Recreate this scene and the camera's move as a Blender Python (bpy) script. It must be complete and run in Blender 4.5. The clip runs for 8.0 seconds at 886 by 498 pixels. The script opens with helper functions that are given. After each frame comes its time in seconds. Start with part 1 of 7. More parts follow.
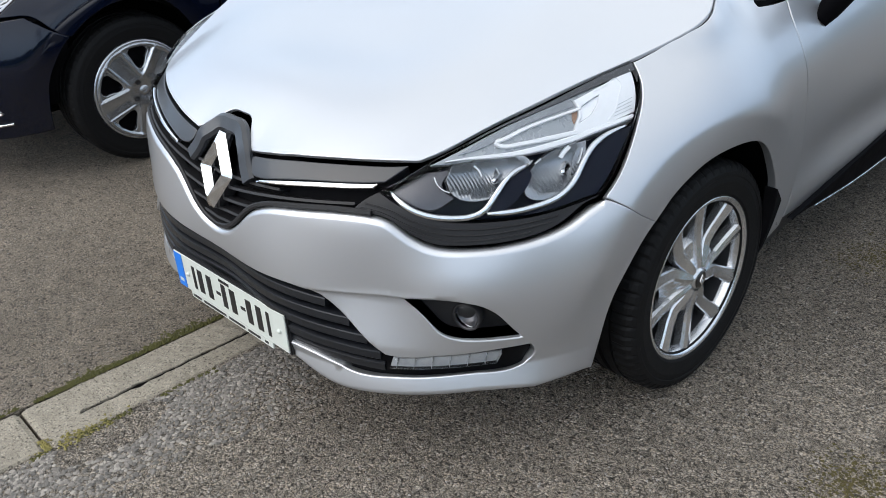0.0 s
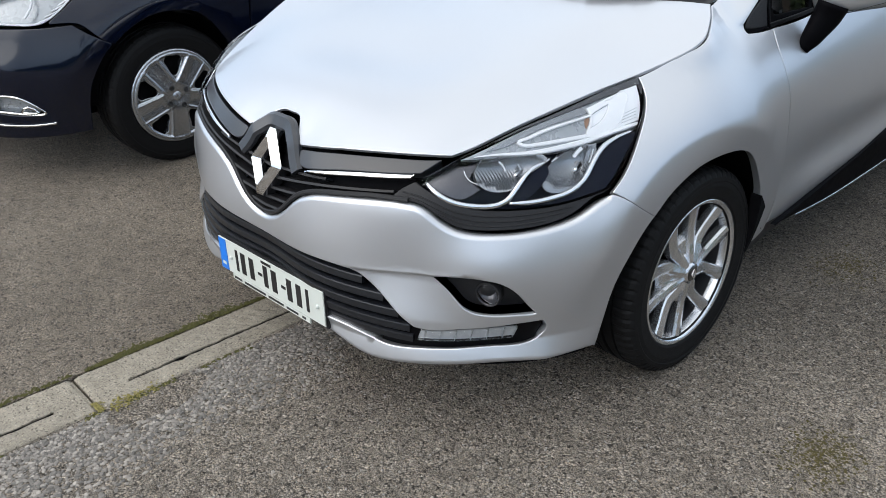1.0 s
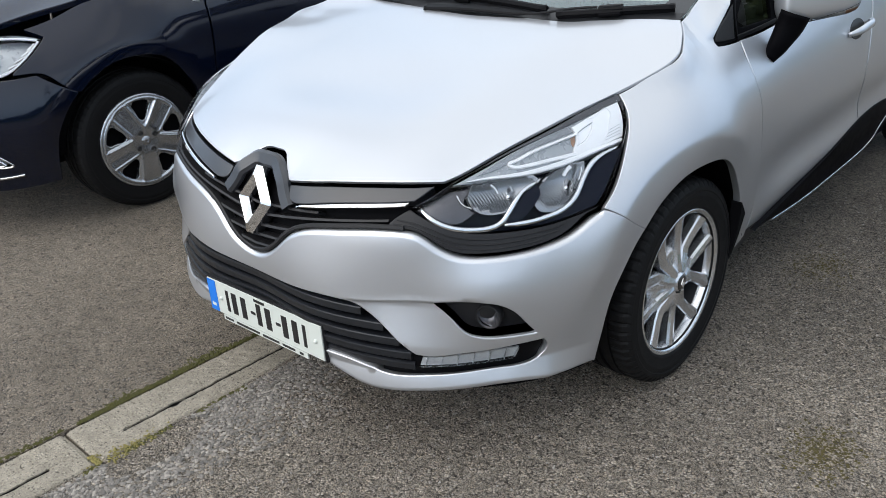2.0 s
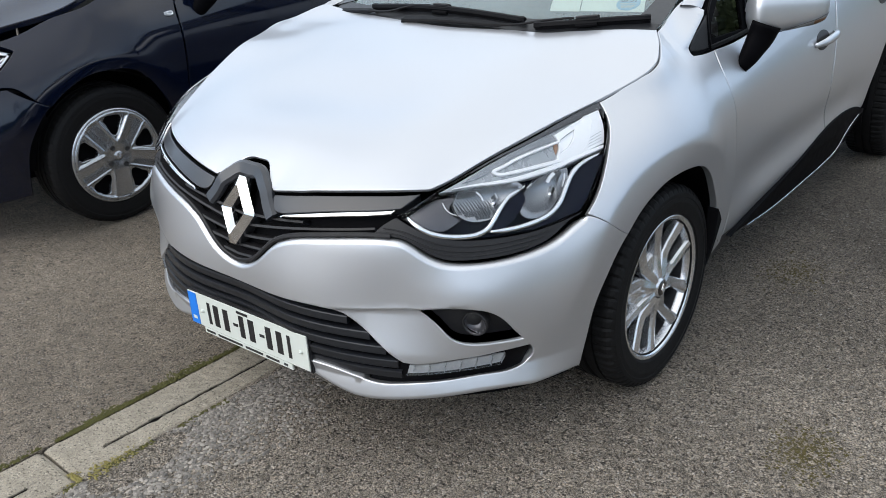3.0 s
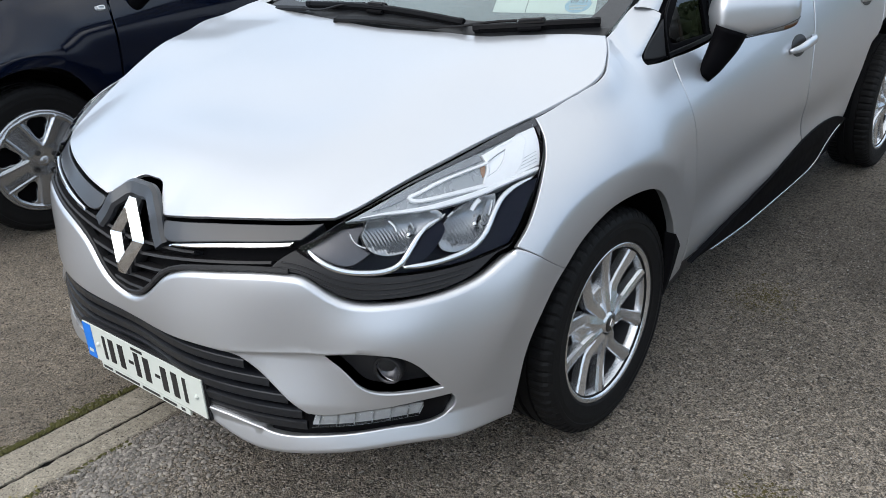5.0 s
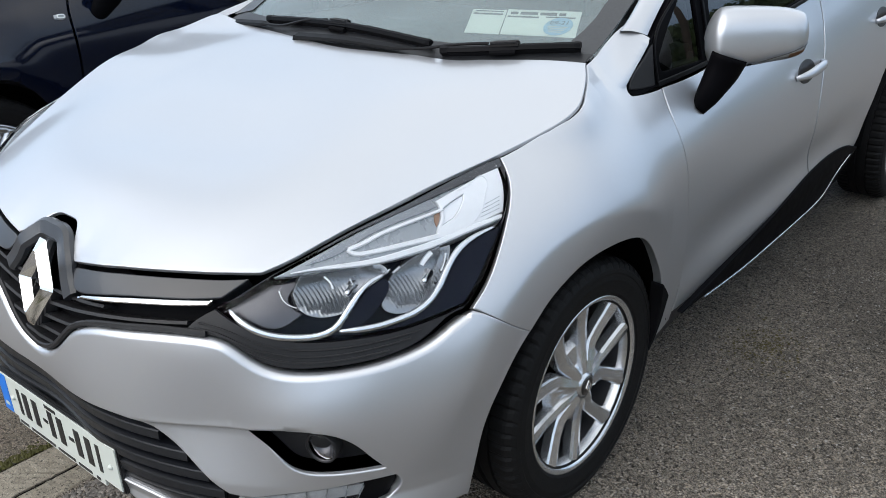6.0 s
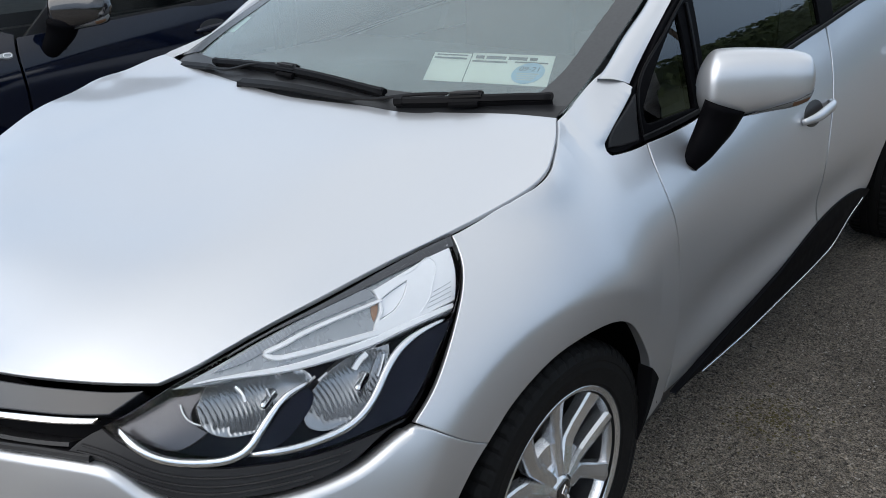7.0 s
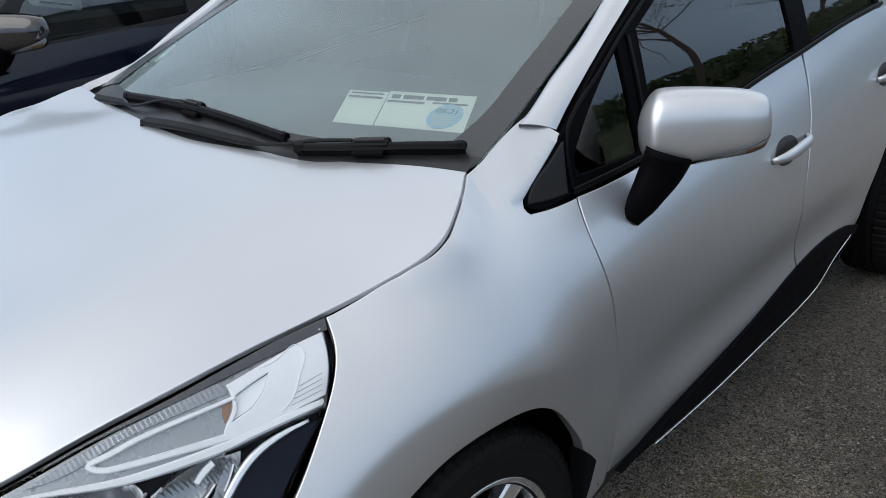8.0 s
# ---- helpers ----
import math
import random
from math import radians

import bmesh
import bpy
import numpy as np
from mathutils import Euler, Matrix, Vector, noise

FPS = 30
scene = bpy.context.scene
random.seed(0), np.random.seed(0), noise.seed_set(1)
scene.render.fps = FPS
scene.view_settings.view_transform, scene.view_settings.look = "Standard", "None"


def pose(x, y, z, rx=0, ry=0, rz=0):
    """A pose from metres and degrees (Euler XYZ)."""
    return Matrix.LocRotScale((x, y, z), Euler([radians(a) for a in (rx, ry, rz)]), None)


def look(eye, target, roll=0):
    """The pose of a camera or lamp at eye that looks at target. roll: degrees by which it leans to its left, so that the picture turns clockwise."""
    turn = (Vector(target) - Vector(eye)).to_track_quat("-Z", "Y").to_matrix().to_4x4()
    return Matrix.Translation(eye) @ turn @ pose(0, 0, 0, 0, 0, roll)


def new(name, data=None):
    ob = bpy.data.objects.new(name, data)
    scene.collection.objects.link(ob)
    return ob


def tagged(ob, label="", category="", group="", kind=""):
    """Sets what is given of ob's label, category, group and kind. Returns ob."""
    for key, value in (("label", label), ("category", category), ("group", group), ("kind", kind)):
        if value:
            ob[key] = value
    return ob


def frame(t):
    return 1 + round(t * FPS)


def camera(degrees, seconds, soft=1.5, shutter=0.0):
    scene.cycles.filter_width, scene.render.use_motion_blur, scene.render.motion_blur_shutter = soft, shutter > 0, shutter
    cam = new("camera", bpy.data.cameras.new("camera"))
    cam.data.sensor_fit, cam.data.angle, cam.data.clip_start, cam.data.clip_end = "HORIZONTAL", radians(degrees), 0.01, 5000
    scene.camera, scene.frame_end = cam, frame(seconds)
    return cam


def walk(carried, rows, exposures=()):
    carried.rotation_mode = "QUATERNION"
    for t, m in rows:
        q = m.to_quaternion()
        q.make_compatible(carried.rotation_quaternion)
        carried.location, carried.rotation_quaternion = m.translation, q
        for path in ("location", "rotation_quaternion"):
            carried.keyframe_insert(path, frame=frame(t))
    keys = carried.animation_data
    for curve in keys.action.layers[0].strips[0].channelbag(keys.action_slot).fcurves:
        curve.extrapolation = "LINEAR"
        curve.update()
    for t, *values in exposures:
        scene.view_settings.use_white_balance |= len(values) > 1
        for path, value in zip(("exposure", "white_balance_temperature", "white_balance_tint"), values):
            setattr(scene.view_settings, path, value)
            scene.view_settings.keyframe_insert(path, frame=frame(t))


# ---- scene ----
# camera and walk
cam = camera(55.4, 8.0, 0.9)
PATH = [
    (0, (1.759, -0.855, 1.444), (0.448, 0.314, 0.487), -3.4),
    (0.5, (1.875, -1.01, 1.456), (0.563, 0.182, 0.531), -2.6),
    (1, (1.896, -1.105, 1.484), (0.585, 0.103, 0.577), -1.3),
    (1.5, (1.853, -1.166, 1.483), (0.555, 0.094, 0.628), -2.7),
    (1.7, (1.847, -1.17, 1.489), (0.565, 0.104, 0.634), -3.3),
    (3, (1.814, -1.226, 1.471), (0.602, 0.139, 0.653), -3.4),
    (3.5, (1.807, -1.23, 1.465), (0.603, 0.144, 0.65), -3.2),
    (4, (1.789, -1.158, 1.447), (0.599, 0.221, 0.623), -3.0),
    (4.5, (1.774, -1.023, 1.444), (0.582, 0.352, 0.613), -2.9),
    (4.7, (1.779, -0.966, 1.445), (0.585, 0.406, 0.612), -2.9),
    (5.8, (1.744, -0.688, 1.428), (0.528, 0.665, 0.598), -2.2),
    (6, (1.697, -0.613, 1.431), (0.48, 0.745, 0.61), -2.0),
    (6.5, (1.62, -0.455, 1.45), (0.389, 0.904, 0.652), -2.2),
    (7, (1.589, -0.315, 1.438), (0.348, 1.045, 0.657), -2.6),
    (7.5, (1.574, -0.109, 1.445), (0.322, 1.249, 0.678), -2.8),
    (8, (1.587, 0.006, 1.449), (0.314, 1.347, 0.685), -3.0),
]
walk(cam, [(t, look(eye, target, roll)) for t, eye, target, roll in PATH], [(0.0, 0.61), (4.5, 0.65), (6.0, 0.55), (7.0, 0.36), (8.0, 0.27)])

# overcast daylight
world = bpy.data.worlds.new("world")
scene.world = world
world.use_nodes = True
wn, wl = world.node_tree.nodes, world.node_tree.links
sky = wn.new("ShaderNodeTexSky")
sky.sky_type, sky.sun_disc = "NISHITA", False
SUN_UP, SUN_TURN = 38.0, 198.0
sky.sun_elevation, sky.sun_rotation = radians(SUN_UP), radians(SUN_TURN)
sky.dust_density, sky.ozone_density = 3.0, 1.0
clouds = wn.new("ShaderNodeTexNoise")
clouds.inputs["Scale"].default_value, clouds.inputs["Detail"].default_value = 1.9, 3.0
where = wn.new("ShaderNodeTexCoord")
wl.new(where.outputs["Generated"], clouds.inputs["Vector"])
ramp = wn.new("ShaderNodeValToRGB")
ramp.color_ramp.elements[0].position, ramp.color_ramp.elements[0].color = 0.35, (5.7, 6.3, 7.1, 1)
ramp.color_ramp.elements[1].position, ramp.color_ramp.elements[1].color = 0.65, (9.6, 10.1, 10.6, 1)
wl.new(clouds.outputs["Fac"], ramp.inputs["Fac"])
cover = wn.new("ShaderNodeMix")
cover.data_type = "RGBA"
cover.inputs["Factor"].default_value = 0.82
wl.new(sky.outputs["Color"], cover.inputs["A"])
# an overcast sky is darkest and bluest low down
split, low, dome = wn.new("ShaderNodeSeparateXYZ"), wn.new("ShaderNodeValToRGB"), wn.new("ShaderNodeMix")
wl.new(where.outputs["Generated"], split.inputs["Vector"])
wl.new(split.outputs["Z"], low.inputs["Fac"])
low.color_ramp.elements[0].position, low.color_ramp.elements[0].color = 0.0, (0.48, 0.63, 0.83, 1)
low.color_ramp.elements[1].position, low.color_ramp.elements[1].color = 0.75, (1.06, 1.03, 0.985, 1)
low.color_ramp.elements.new(0.30).color = (0.70, 0.81, 0.945, 1)
dome.data_type, dome.blend_type = "RGBA", "MULTIPLY"
dome.inputs["Factor"].default_value = 1
wl.new(ramp.outputs["Color"], dome.inputs["A"])
wl.new(low.outputs["Color"], dome.inputs["B"])
wl.new(dome.outputs["Result"], cover.inputs["B"])
wn["Background"].inputs["Strength"].default_value = 0.117
wl.new(cover.outputs["Result"], wn["Background"].inputs["Color"])
sun = new("sun", bpy.data.lights.new("sun", "SUN"))
sun.data.energy, sun.data.angle, sun.data.color = 1.32, radians(70), (1, 0.965, 0.92)
sun.matrix_world = pose(0, 0, 10, 90 - SUN_UP, 0, 180 - SUN_TURN)


# ---- materials ----
def material(name, base, rough=0.5, metal=0.0, spots=0.0, scale=40.0, bump=0.0, bump_scale=300.0, coat=0.0, second=None, ior=1.5):
    """A surface with two scales of variation: broad spots in the colour, fine grain in the relief."""
    m = bpy.data.materials.new(name)
    m.use_nodes = True
    n, l = m.node_tree.nodes, m.node_tree.links
    b = n["Principled BSDF"]
    b.inputs["Base Color"].default_value = (*base, 1)
    b.inputs["Roughness"].default_value, b.inputs["Metallic"].default_value = rough, metal
    b.inputs["Coat Weight"].default_value, b.inputs["Coat Roughness"].default_value = coat, 0.03
    b.inputs["IOR"].default_value = ior
    tc = n.new("ShaderNodeTexCoord")
    if spots:
        a = n.new("ShaderNodeTexNoise")
        a.inputs["Scale"].default_value, a.inputs["Detail"].default_value = scale, 6
        l.new(tc.outputs["Object"], a.inputs["Vector"])
        mix = n.new("ShaderNodeMix")
        mix.data_type = "RGBA"
        low = second or [c * (1 - spots) for c in base]
        mix.inputs["A"].default_value, mix.inputs["B"].default_value = (*low, 1), (*[min(1, c * (1 + spots * 0.6)) for c in base], 1)
        l.new(a.outputs["Fac"], mix.inputs["Factor"])
        l.new(mix.outputs["Result"], b.inputs["Base Color"])
        r = n.new("ShaderNodeMapRange")
        r.inputs["To Min"].default_value, r.inputs["To Max"].default_value = rough * 0.85, min(1, rough * 1.15)
        l.new(a.outputs["Fac"], r.inputs["Value"])
        l.new(r.outputs["Result"], b.inputs["Roughness"])
    if bump:
        f = n.new("ShaderNodeTexNoise")
        f.inputs["Scale"].default_value, f.inputs["Detail"].default_value = bump_scale, 3
        l.new(tc.outputs["Object"], f.inputs["Vector"])
        k = n.new("ShaderNodeBump")
        k.inputs["Strength"].default_value, k.inputs["Distance"].default_value = bump, 0.002
        l.new(f.outputs["Fac"], k.inputs["Height"])
        l.new(k.outputs["Normal"], b.inputs["Normal"])
    return m


def clear(name, tint, ior=1.5, rough=0.0, veil=0.0):
    """A thin clear pane: what is behind it shows through, and it mirrors by Fresnel."""
    m = bpy.data.materials.new(name)
    m.use_nodes = True
    n, l = m.node_tree.nodes, m.node_tree.links
    n.remove(n["Principled BSDF"])
    t, g, f, x = n.new("ShaderNodeBsdfTransparent"), n.new("ShaderNodeBsdfGlossy"), n.new("ShaderNodeFresnel"), n.new("ShaderNodeMixShader")
    t.inputs["Color"].default_value = (*tint, 1)
    g.inputs["Roughness"].default_value = rough
    f.inputs["IOR"].default_value = ior
    l.new(f.outputs["Fac"], x.inputs["Fac"])
    l.new(t.outputs["BSDF"], x.inputs[1])
    l.new(g.outputs["BSDF"], x.inputs[2])
    last = x
    if veil:
        # a pale diffuse layer that stands in for the sky mirrored in the glass
        d, w, k, r = n.new("ShaderNodeBsdfDiffuse"), n.new("ShaderNodeTexNoise"), n.new("ShaderNodeMixShader"), n.new("ShaderNodeMapRange")
        d.inputs["Color"].default_value = (0.53, 0.68, 0.71, 1)
        w.inputs["Scale"].default_value, w.inputs["Detail"].default_value = 3.0, 5
        r.inputs["To Min"].default_value, r.inputs["To Max"].default_value = veil * 0.5, veil * 1.5
        l.new(w.outputs["Fac"], r.inputs["Value"])
        l.new(r.outputs["Result"], k.inputs["Fac"])
        l.new(x.outputs["Shader"], k.inputs[1])
        l.new(d.outputs["BSDF"], k.inputs[2])
        last = k
    l.new(last.outputs["Shader"], n["Material Output"].inputs["Surface"])
    return m


def paint_metallic(name, base, metal, rough, flake):
    """Metallic car paint: fine flakes in the relief under a clear coat, with faint dust and water marks."""
    m = material(name, base, rough, metal, coat=1.0)
    n, l = m.node_tree.nodes, m.node_tree.links
    b = n["Principled BSDF"]
    tc = n["Texture Coordinate"]
    v = n.new("ShaderNodeTexVoronoi")
    v.inputs["Scale"].default_value = 900
    l.new(tc.outputs["Object"], v.inputs["Vector"])
    k = n.new("ShaderNodeBump")
    k.inputs["Strength"].default_value, k.inputs["Distance"].default_value = flake, 0.0006
    l.new(v.outputs["Color"], k.inputs["Height"])
    l.new(k.outputs["Normal"], b.inputs["Normal"])
    d = n.new("ShaderNodeTexNoise")
    d.inputs["Scale"].default_value, d.inputs["Detail"].default_value = 5.0, 8
    l.new(tc.outputs["Object"], d.inputs["Vector"])
    r = n.new("ShaderNodeMapRange")
    r.inputs["From Min"].default_value, r.inputs["From Max"].default_value = 0.3, 0.75
    r.inputs["To Min"].default_value, r.inputs["To Max"].default_value = 0.05, 0.14
    l.new(d.outputs["Fac"], r.inputs["Value"])
    l.new(r.outputs["Result"], b.inputs["Coat Roughness"])
    return m


def asphalt(name, dark, light, stones, coarse, tan, low=0.40, shade_patch=None):
    """Worn asphalt: single chippings, their joints, broad stains."""
    m = material(name, light, 0.9)
    n, l = m.node_tree.nodes, m.node_tree.links
    b, tc = n["Principled BSDF"], n["Texture Coordinate"]
    b.inputs["Specular IOR Level"].default_value = 0.25
    v = n.new("ShaderNodeTexVoronoi")
    v.inputs["Scale"].default_value = stones
    v.inputs["Randomness"].default_value = 1.0
    wob = n.new("ShaderNodeTexNoise")
    wob.inputs["Scale"].default_value, wob.inputs["Detail"].default_value = 60, 3
    l.new(tc.outputs["Object"], wob.inputs["Vector"])
    mixv = n.new("ShaderNodeMix")
    mixv.data_type = "VECTOR"
    mixv.inputs["Factor"].default_value = 0.012
    l.new(tc.outputs["Object"], mixv.inputs["A"])
    l.new(wob.outputs["Color"], mixv.inputs["B"])
    l.new(mixv.outputs["Result"], v.inputs["Vector"])
    sep = n.new("ShaderNodeSeparateColor")
    l.new(v.outputs["Color"], sep.inputs["Color"])
    r1 = n.new("ShaderNodeValToRGB")
    e = r1.color_ramp.elements
    e[0].position, e[0].color = 0.0, (*dark, 1)
    e[1].position, e[1].color = 1.0, (*[min(1, c * 1.55) for c in light], 1)
    mid = e.new(0.42)
    mid.color = (*light, 1)
    tn = e.new(0.82)
    tn.color = (*tan, 1)
    # patches of finer grit between the stones
    v2, grit, pick, both_v = n.new("ShaderNodeTexVoronoi"), n.new("ShaderNodeTexNoise"), n.new("ShaderNodeMapRange"), n.new("ShaderNodeMix")
    v2.inputs["Scale"].default_value = stones * 2.1
    l.new(mixv.outputs["Result"], v2.inputs["Vector"])
    grit.inputs["Scale"].default_value, grit.inputs["Detail"].default_value = 34, 4
    l.new(tc.outputs["Object"], grit.inputs["Vector"])
    pick.inputs["From Min"].default_value, pick.inputs["From Max"].default_value = 0.47, 0.56
    l.new(grit.outputs["Fac"], pick.inputs["Value"])
    sep2 = n.new("ShaderNodeSeparateColor")
    l.new(v2.outputs["Color"], sep2.inputs["Color"])
    l.new(pick.outputs["Result"], both_v.inputs["Factor"])
    l.new(sep.outputs["Red"], both_v.inputs["A"])
    l.new(sep2.outputs["Red"], both_v.inputs["B"])
    l.new(both_v.outputs["Result"], r1.inputs["Fac"])
    reach = n.new("ShaderNodeMix")
    l.new(pick.outputs["Result"], reach.inputs["Factor"])
    l.new(v.outputs["Distance"], reach.inputs["A"])
    l.new(v2.outputs["Distance"], reach.inputs["B"])
    joint = n.new("ShaderNodeMapRange")
    joint.inputs["From Min"].default_value, joint.inputs["From Max"].default_value = 0.36, 0.72
    joint.inputs["To Min"].default_value, joint.inputs["To Max"].default_value = 1.10, low
    l.new(reach.outputs["Result"], joint.inputs["Value"])
    stain = n.new("ShaderNodeTexNoise")
    stain.inputs["Scale"].default_value, stain.inputs["Detail"].default_value = 1.6, 7
    l.new(tc.outputs["Object"], stain.inputs["Vector"])
    sr = n.new("ShaderNodeMapRange")
    sr.inputs["From Min"].default_value, sr.inputs["From Max"].default_value = 0.3, 0.7
    sr.inputs["To Min"].default_value, sr.inputs["To Max"].default_value = 0.82, 1.14
    l.new(stain.outputs["Fac"], sr.inputs["Value"])
    fine = n.new("ShaderNodeTexNoise")
    fine.inputs["Scale"].default_value, fine.inputs["Detail"].default_value = 22, 4
    l.new(tc.outputs["Object"], fine.inputs["Vector"])
    fr = n.new("ShaderNodeMapRange")
    fr.inputs["To Min"].default_value, fr.inputs["To Max"].default_value = 0.65, 1.35
    l.new(fine.outputs["Fac"], fr.inputs["Value"])
    p1, p2 = n.new("ShaderNodeMath"), n.new("ShaderNodeMath")
    p1.operation = p2.operation = "MULTIPLY"
    l.new(joint.outputs["Result"], p1.inputs[0])
    l.new(sr.outputs["Result"], p1.inputs[1])
    l.new(p1.outputs["Value"], p2.inputs[0])
    l.new(fr.outputs["Result"], p2.inputs[1])
    # scattered pits where chippings are gone
    pit, hole, worn = n.new("ShaderNodeTexNoise"), n.new("ShaderNodeMapRange"), n.new("ShaderNodeMath")
    pit.inputs["Scale"].default_value, pit.inputs["Detail"].default_value = stones * 0.42, 3
    l.new(tc.outputs["Object"], pit.inputs["Vector"])
    hole.inputs["From Min"].default_value, hole.inputs["From Max"].default_value = 0.57, 0.66
    hole.inputs["To Min"].default_value, hole.inputs["To Max"].default_value = 1.0, 0.30
    l.new(pit.outputs["Fac"], hole.inputs["Value"])
    worn.operation = "MULTIPLY"
    l.new(p2.outputs["Value"], worn.inputs[0])
    l.new(hole.outputs["Result"], worn.inputs[1])
    p2 = worn
    if shade_patch:
        # a broad darker patch with a broken edge: shade beside the car painted in
        place, far, wob2, edge, shaded = n.new("ShaderNodeVectorMath"), n.new("ShaderNodeMath"), n.new("ShaderNodeTexNoise"), n.new("ShaderNodeMapRange"), n.new("ShaderNodeMath")
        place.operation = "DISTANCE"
        place.inputs[1].default_value = (shade_patch[0], shade_patch[1], 0)
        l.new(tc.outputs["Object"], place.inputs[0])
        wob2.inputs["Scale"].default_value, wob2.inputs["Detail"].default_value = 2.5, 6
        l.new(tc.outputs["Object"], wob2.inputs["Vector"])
        far.operation, shaded.operation = "ADD", "MULTIPLY"
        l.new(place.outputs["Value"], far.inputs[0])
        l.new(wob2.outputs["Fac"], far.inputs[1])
        edge.inputs["From Min"].default_value, edge.inputs["From Max"].default_value = shade_patch[2] * 0.7, shade_patch[2] * 1.5
        edge.inputs["To Min"].default_value, edge.inputs["To Max"].default_value = shade_patch[3], 1.0
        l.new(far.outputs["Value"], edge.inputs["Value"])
        l.new(p2.outputs["Value"], shaded.inputs[0])
        l.new(edge.outputs["Result"], shaded.inputs[1])
        p2 = shaded
    mul = n.new("ShaderNodeMix")
    mul.data_type, mul.blend_type = "RGBA", "MULTIPLY"
    mul.inputs["Factor"].default_value = 1
    l.new(r1.outputs["Color"], mul.inputs["A"])
    l.new(p2.outputs["Value"], mul.inputs["B"])
    l.new(mul.outputs["Result"], b.inputs["Base Color"])
    k = n.new("ShaderNodeBump")
    k.inputs["Strength"].default_value, k.inputs["Distance"].default_value, k.invert = coarse, 0.009, True
    l.new(reach.outputs["Result"], k.inputs["Height"])
    l.new(k.outputs["Normal"], b.inputs["Normal"])
    return m


SILVER = paint_metallic("silver_paint", (0.555, 0.572, 0.603), 0.76, 0.37, 0.05)
SILVER.node_tree.nodes["Principled BSDF"].inputs["Coat Weight"].default_value = 0.75
BLACK_PAINT = paint_metallic("black_paint", (0.0024, 0.0046, 0.0140), 0.0, 0.5, 0.0)
BLACK_PAINT.node_tree.nodes["Principled BSDF"].inputs["Coat IOR"].default_value = 1.5
BLACK_PAINT.node_tree.nodes["Principled BSDF"].inputs["Specular IOR Level"].default_value = 0.0
CHROME = material("chrome", (0.86, 0.86, 0.87), 0.06, 1.0)
GRILLE_GREY = material("grille_plastic", (0.011, 0.0125, 0.016), 0.34, spots=0.2, scale=30, bump=0.05, bump_scale=600)
SATIN = material("satin_chrome", (0.80, 0.81, 0.83), 0.22, 1.0)
GLOSS_BLACK = material("gloss_black", (0.012, 0.012, 0.014), 0.12, coat=1.0)
GREY_TRIM = material("grey_trim", (0.030, 0.032, 0.037), 0.30, spots=0.12, scale=30, coat=0.15)
PLASTIC = material("black_plastic", (0.018, 0.018, 0.020), 0.48, spots=0.25, scale=25, bump=0.15, bump_scale=700)
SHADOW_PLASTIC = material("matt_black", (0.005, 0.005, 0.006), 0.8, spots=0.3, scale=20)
RUBBER = material("tyre_rubber", (0.008, 0.008, 0.0085), 0.62, spots=0.3, scale=30, bump=0.2, bump_scale=500)
ALLOY = material("alloy", (0.68, 0.69, 0.71), 0.24, 0.88, spots=0.06, scale=50, coat=0.5)
# the alloy again, darkened for the shade inside the rim
ALLOY_SHADE = material("alloy_shaded", (0.030, 0.030, 0.033), 0.6, 0.2, spots=0.25, scale=40)
HUBCAP = material("hubcap_paint", (0.46, 0.48, 0.51), 0.25, 0.88, spots=0.05, scale=40, coat=0.3)
STEEL = material("brake_steel", (0.06, 0.056, 0.052), 0.55, 0.5, spots=0.4, scale=60)
LENS = clear("clear_lens", (0.96, 0.97, 0.98), 1.22)
GLASS = clear("window_glass", (0.46, 0.53, 0.54), 2.0)
SCREEN = clear("screen_glass", (0.84, 0.91, 0.90), 1.85, veil=0.18)
LAMP_WHITE = material("white_reflector", (0.90, 0.91, 0.93), 0.25, 0.0, spots=0.04, scale=60)
LAMP_GREY = material("grey_reflector", (0.36, 0.38, 0.40), 0.28, 0.35, spots=0.05, scale=40)
LAMP_SMOKE = material("smoked_reflector", (0.10, 0.10, 0.11), 0.25, 0.6, spots=0.2, scale=40)
LAMP_CELL = material("satin_reflector", (0.66, 0.69, 0.72), 0.22, 0.45, spots=0.25, scale=90)
LAMP_FLUTED = material("fluted_reflector", (0.30, 0.315, 0.335), 0.22, 0.85, spots=0.10, scale=40)
wave, ripple = LAMP_FLUTED.node_tree.nodes.new("ShaderNodeTexWave"), LAMP_FLUTED.node_tree.nodes.new("ShaderNodeBump")
wave.bands_direction = "DIAGONAL"
wave.inputs["Scale"].default_value, wave.inputs["Distortion"].default_value = 62.0, 0.4
ripple.inputs["Strength"].default_value, ripple.inputs["Distance"].default_value = 0.55, 0.0012
LAMP_FLUTED.node_tree.links.new(LAMP_FLUTED.node_tree.nodes["Texture Coordinate"].outputs["Object"], wave.inputs["Vector"])
LAMP_FLUTED.node_tree.links.new(wave.outputs["Fac"], ripple.inputs["Height"])
LAMP_FLUTED.node_tree.links.new(ripple.outputs["Normal"], LAMP_FLUTED.node_tree.nodes["Principled BSDF"].inputs["Normal"])
LAMP_BORDER = material("smoked_border", (0.060, 0.063, 0.072), 0.30, spots=0.2, scale=40)
LAMP_DARK = material("lamp_housing", (0.010, 0.013, 0.024), 0.25, spots=0.3, scale=20)
LAMP_DARK.node_tree.nodes["Principled BSDF"].inputs["Specular IOR Level"].default_value = 0.03
AMBER = material("amber_bulb", (0.34, 0.20, 0.13), 0.2, spots=0.2, scale=60)
PLATE_WHITE = material("plate_white", (0.61, 0.645, 0.60), 0.35, spots=0.06, scale=20)
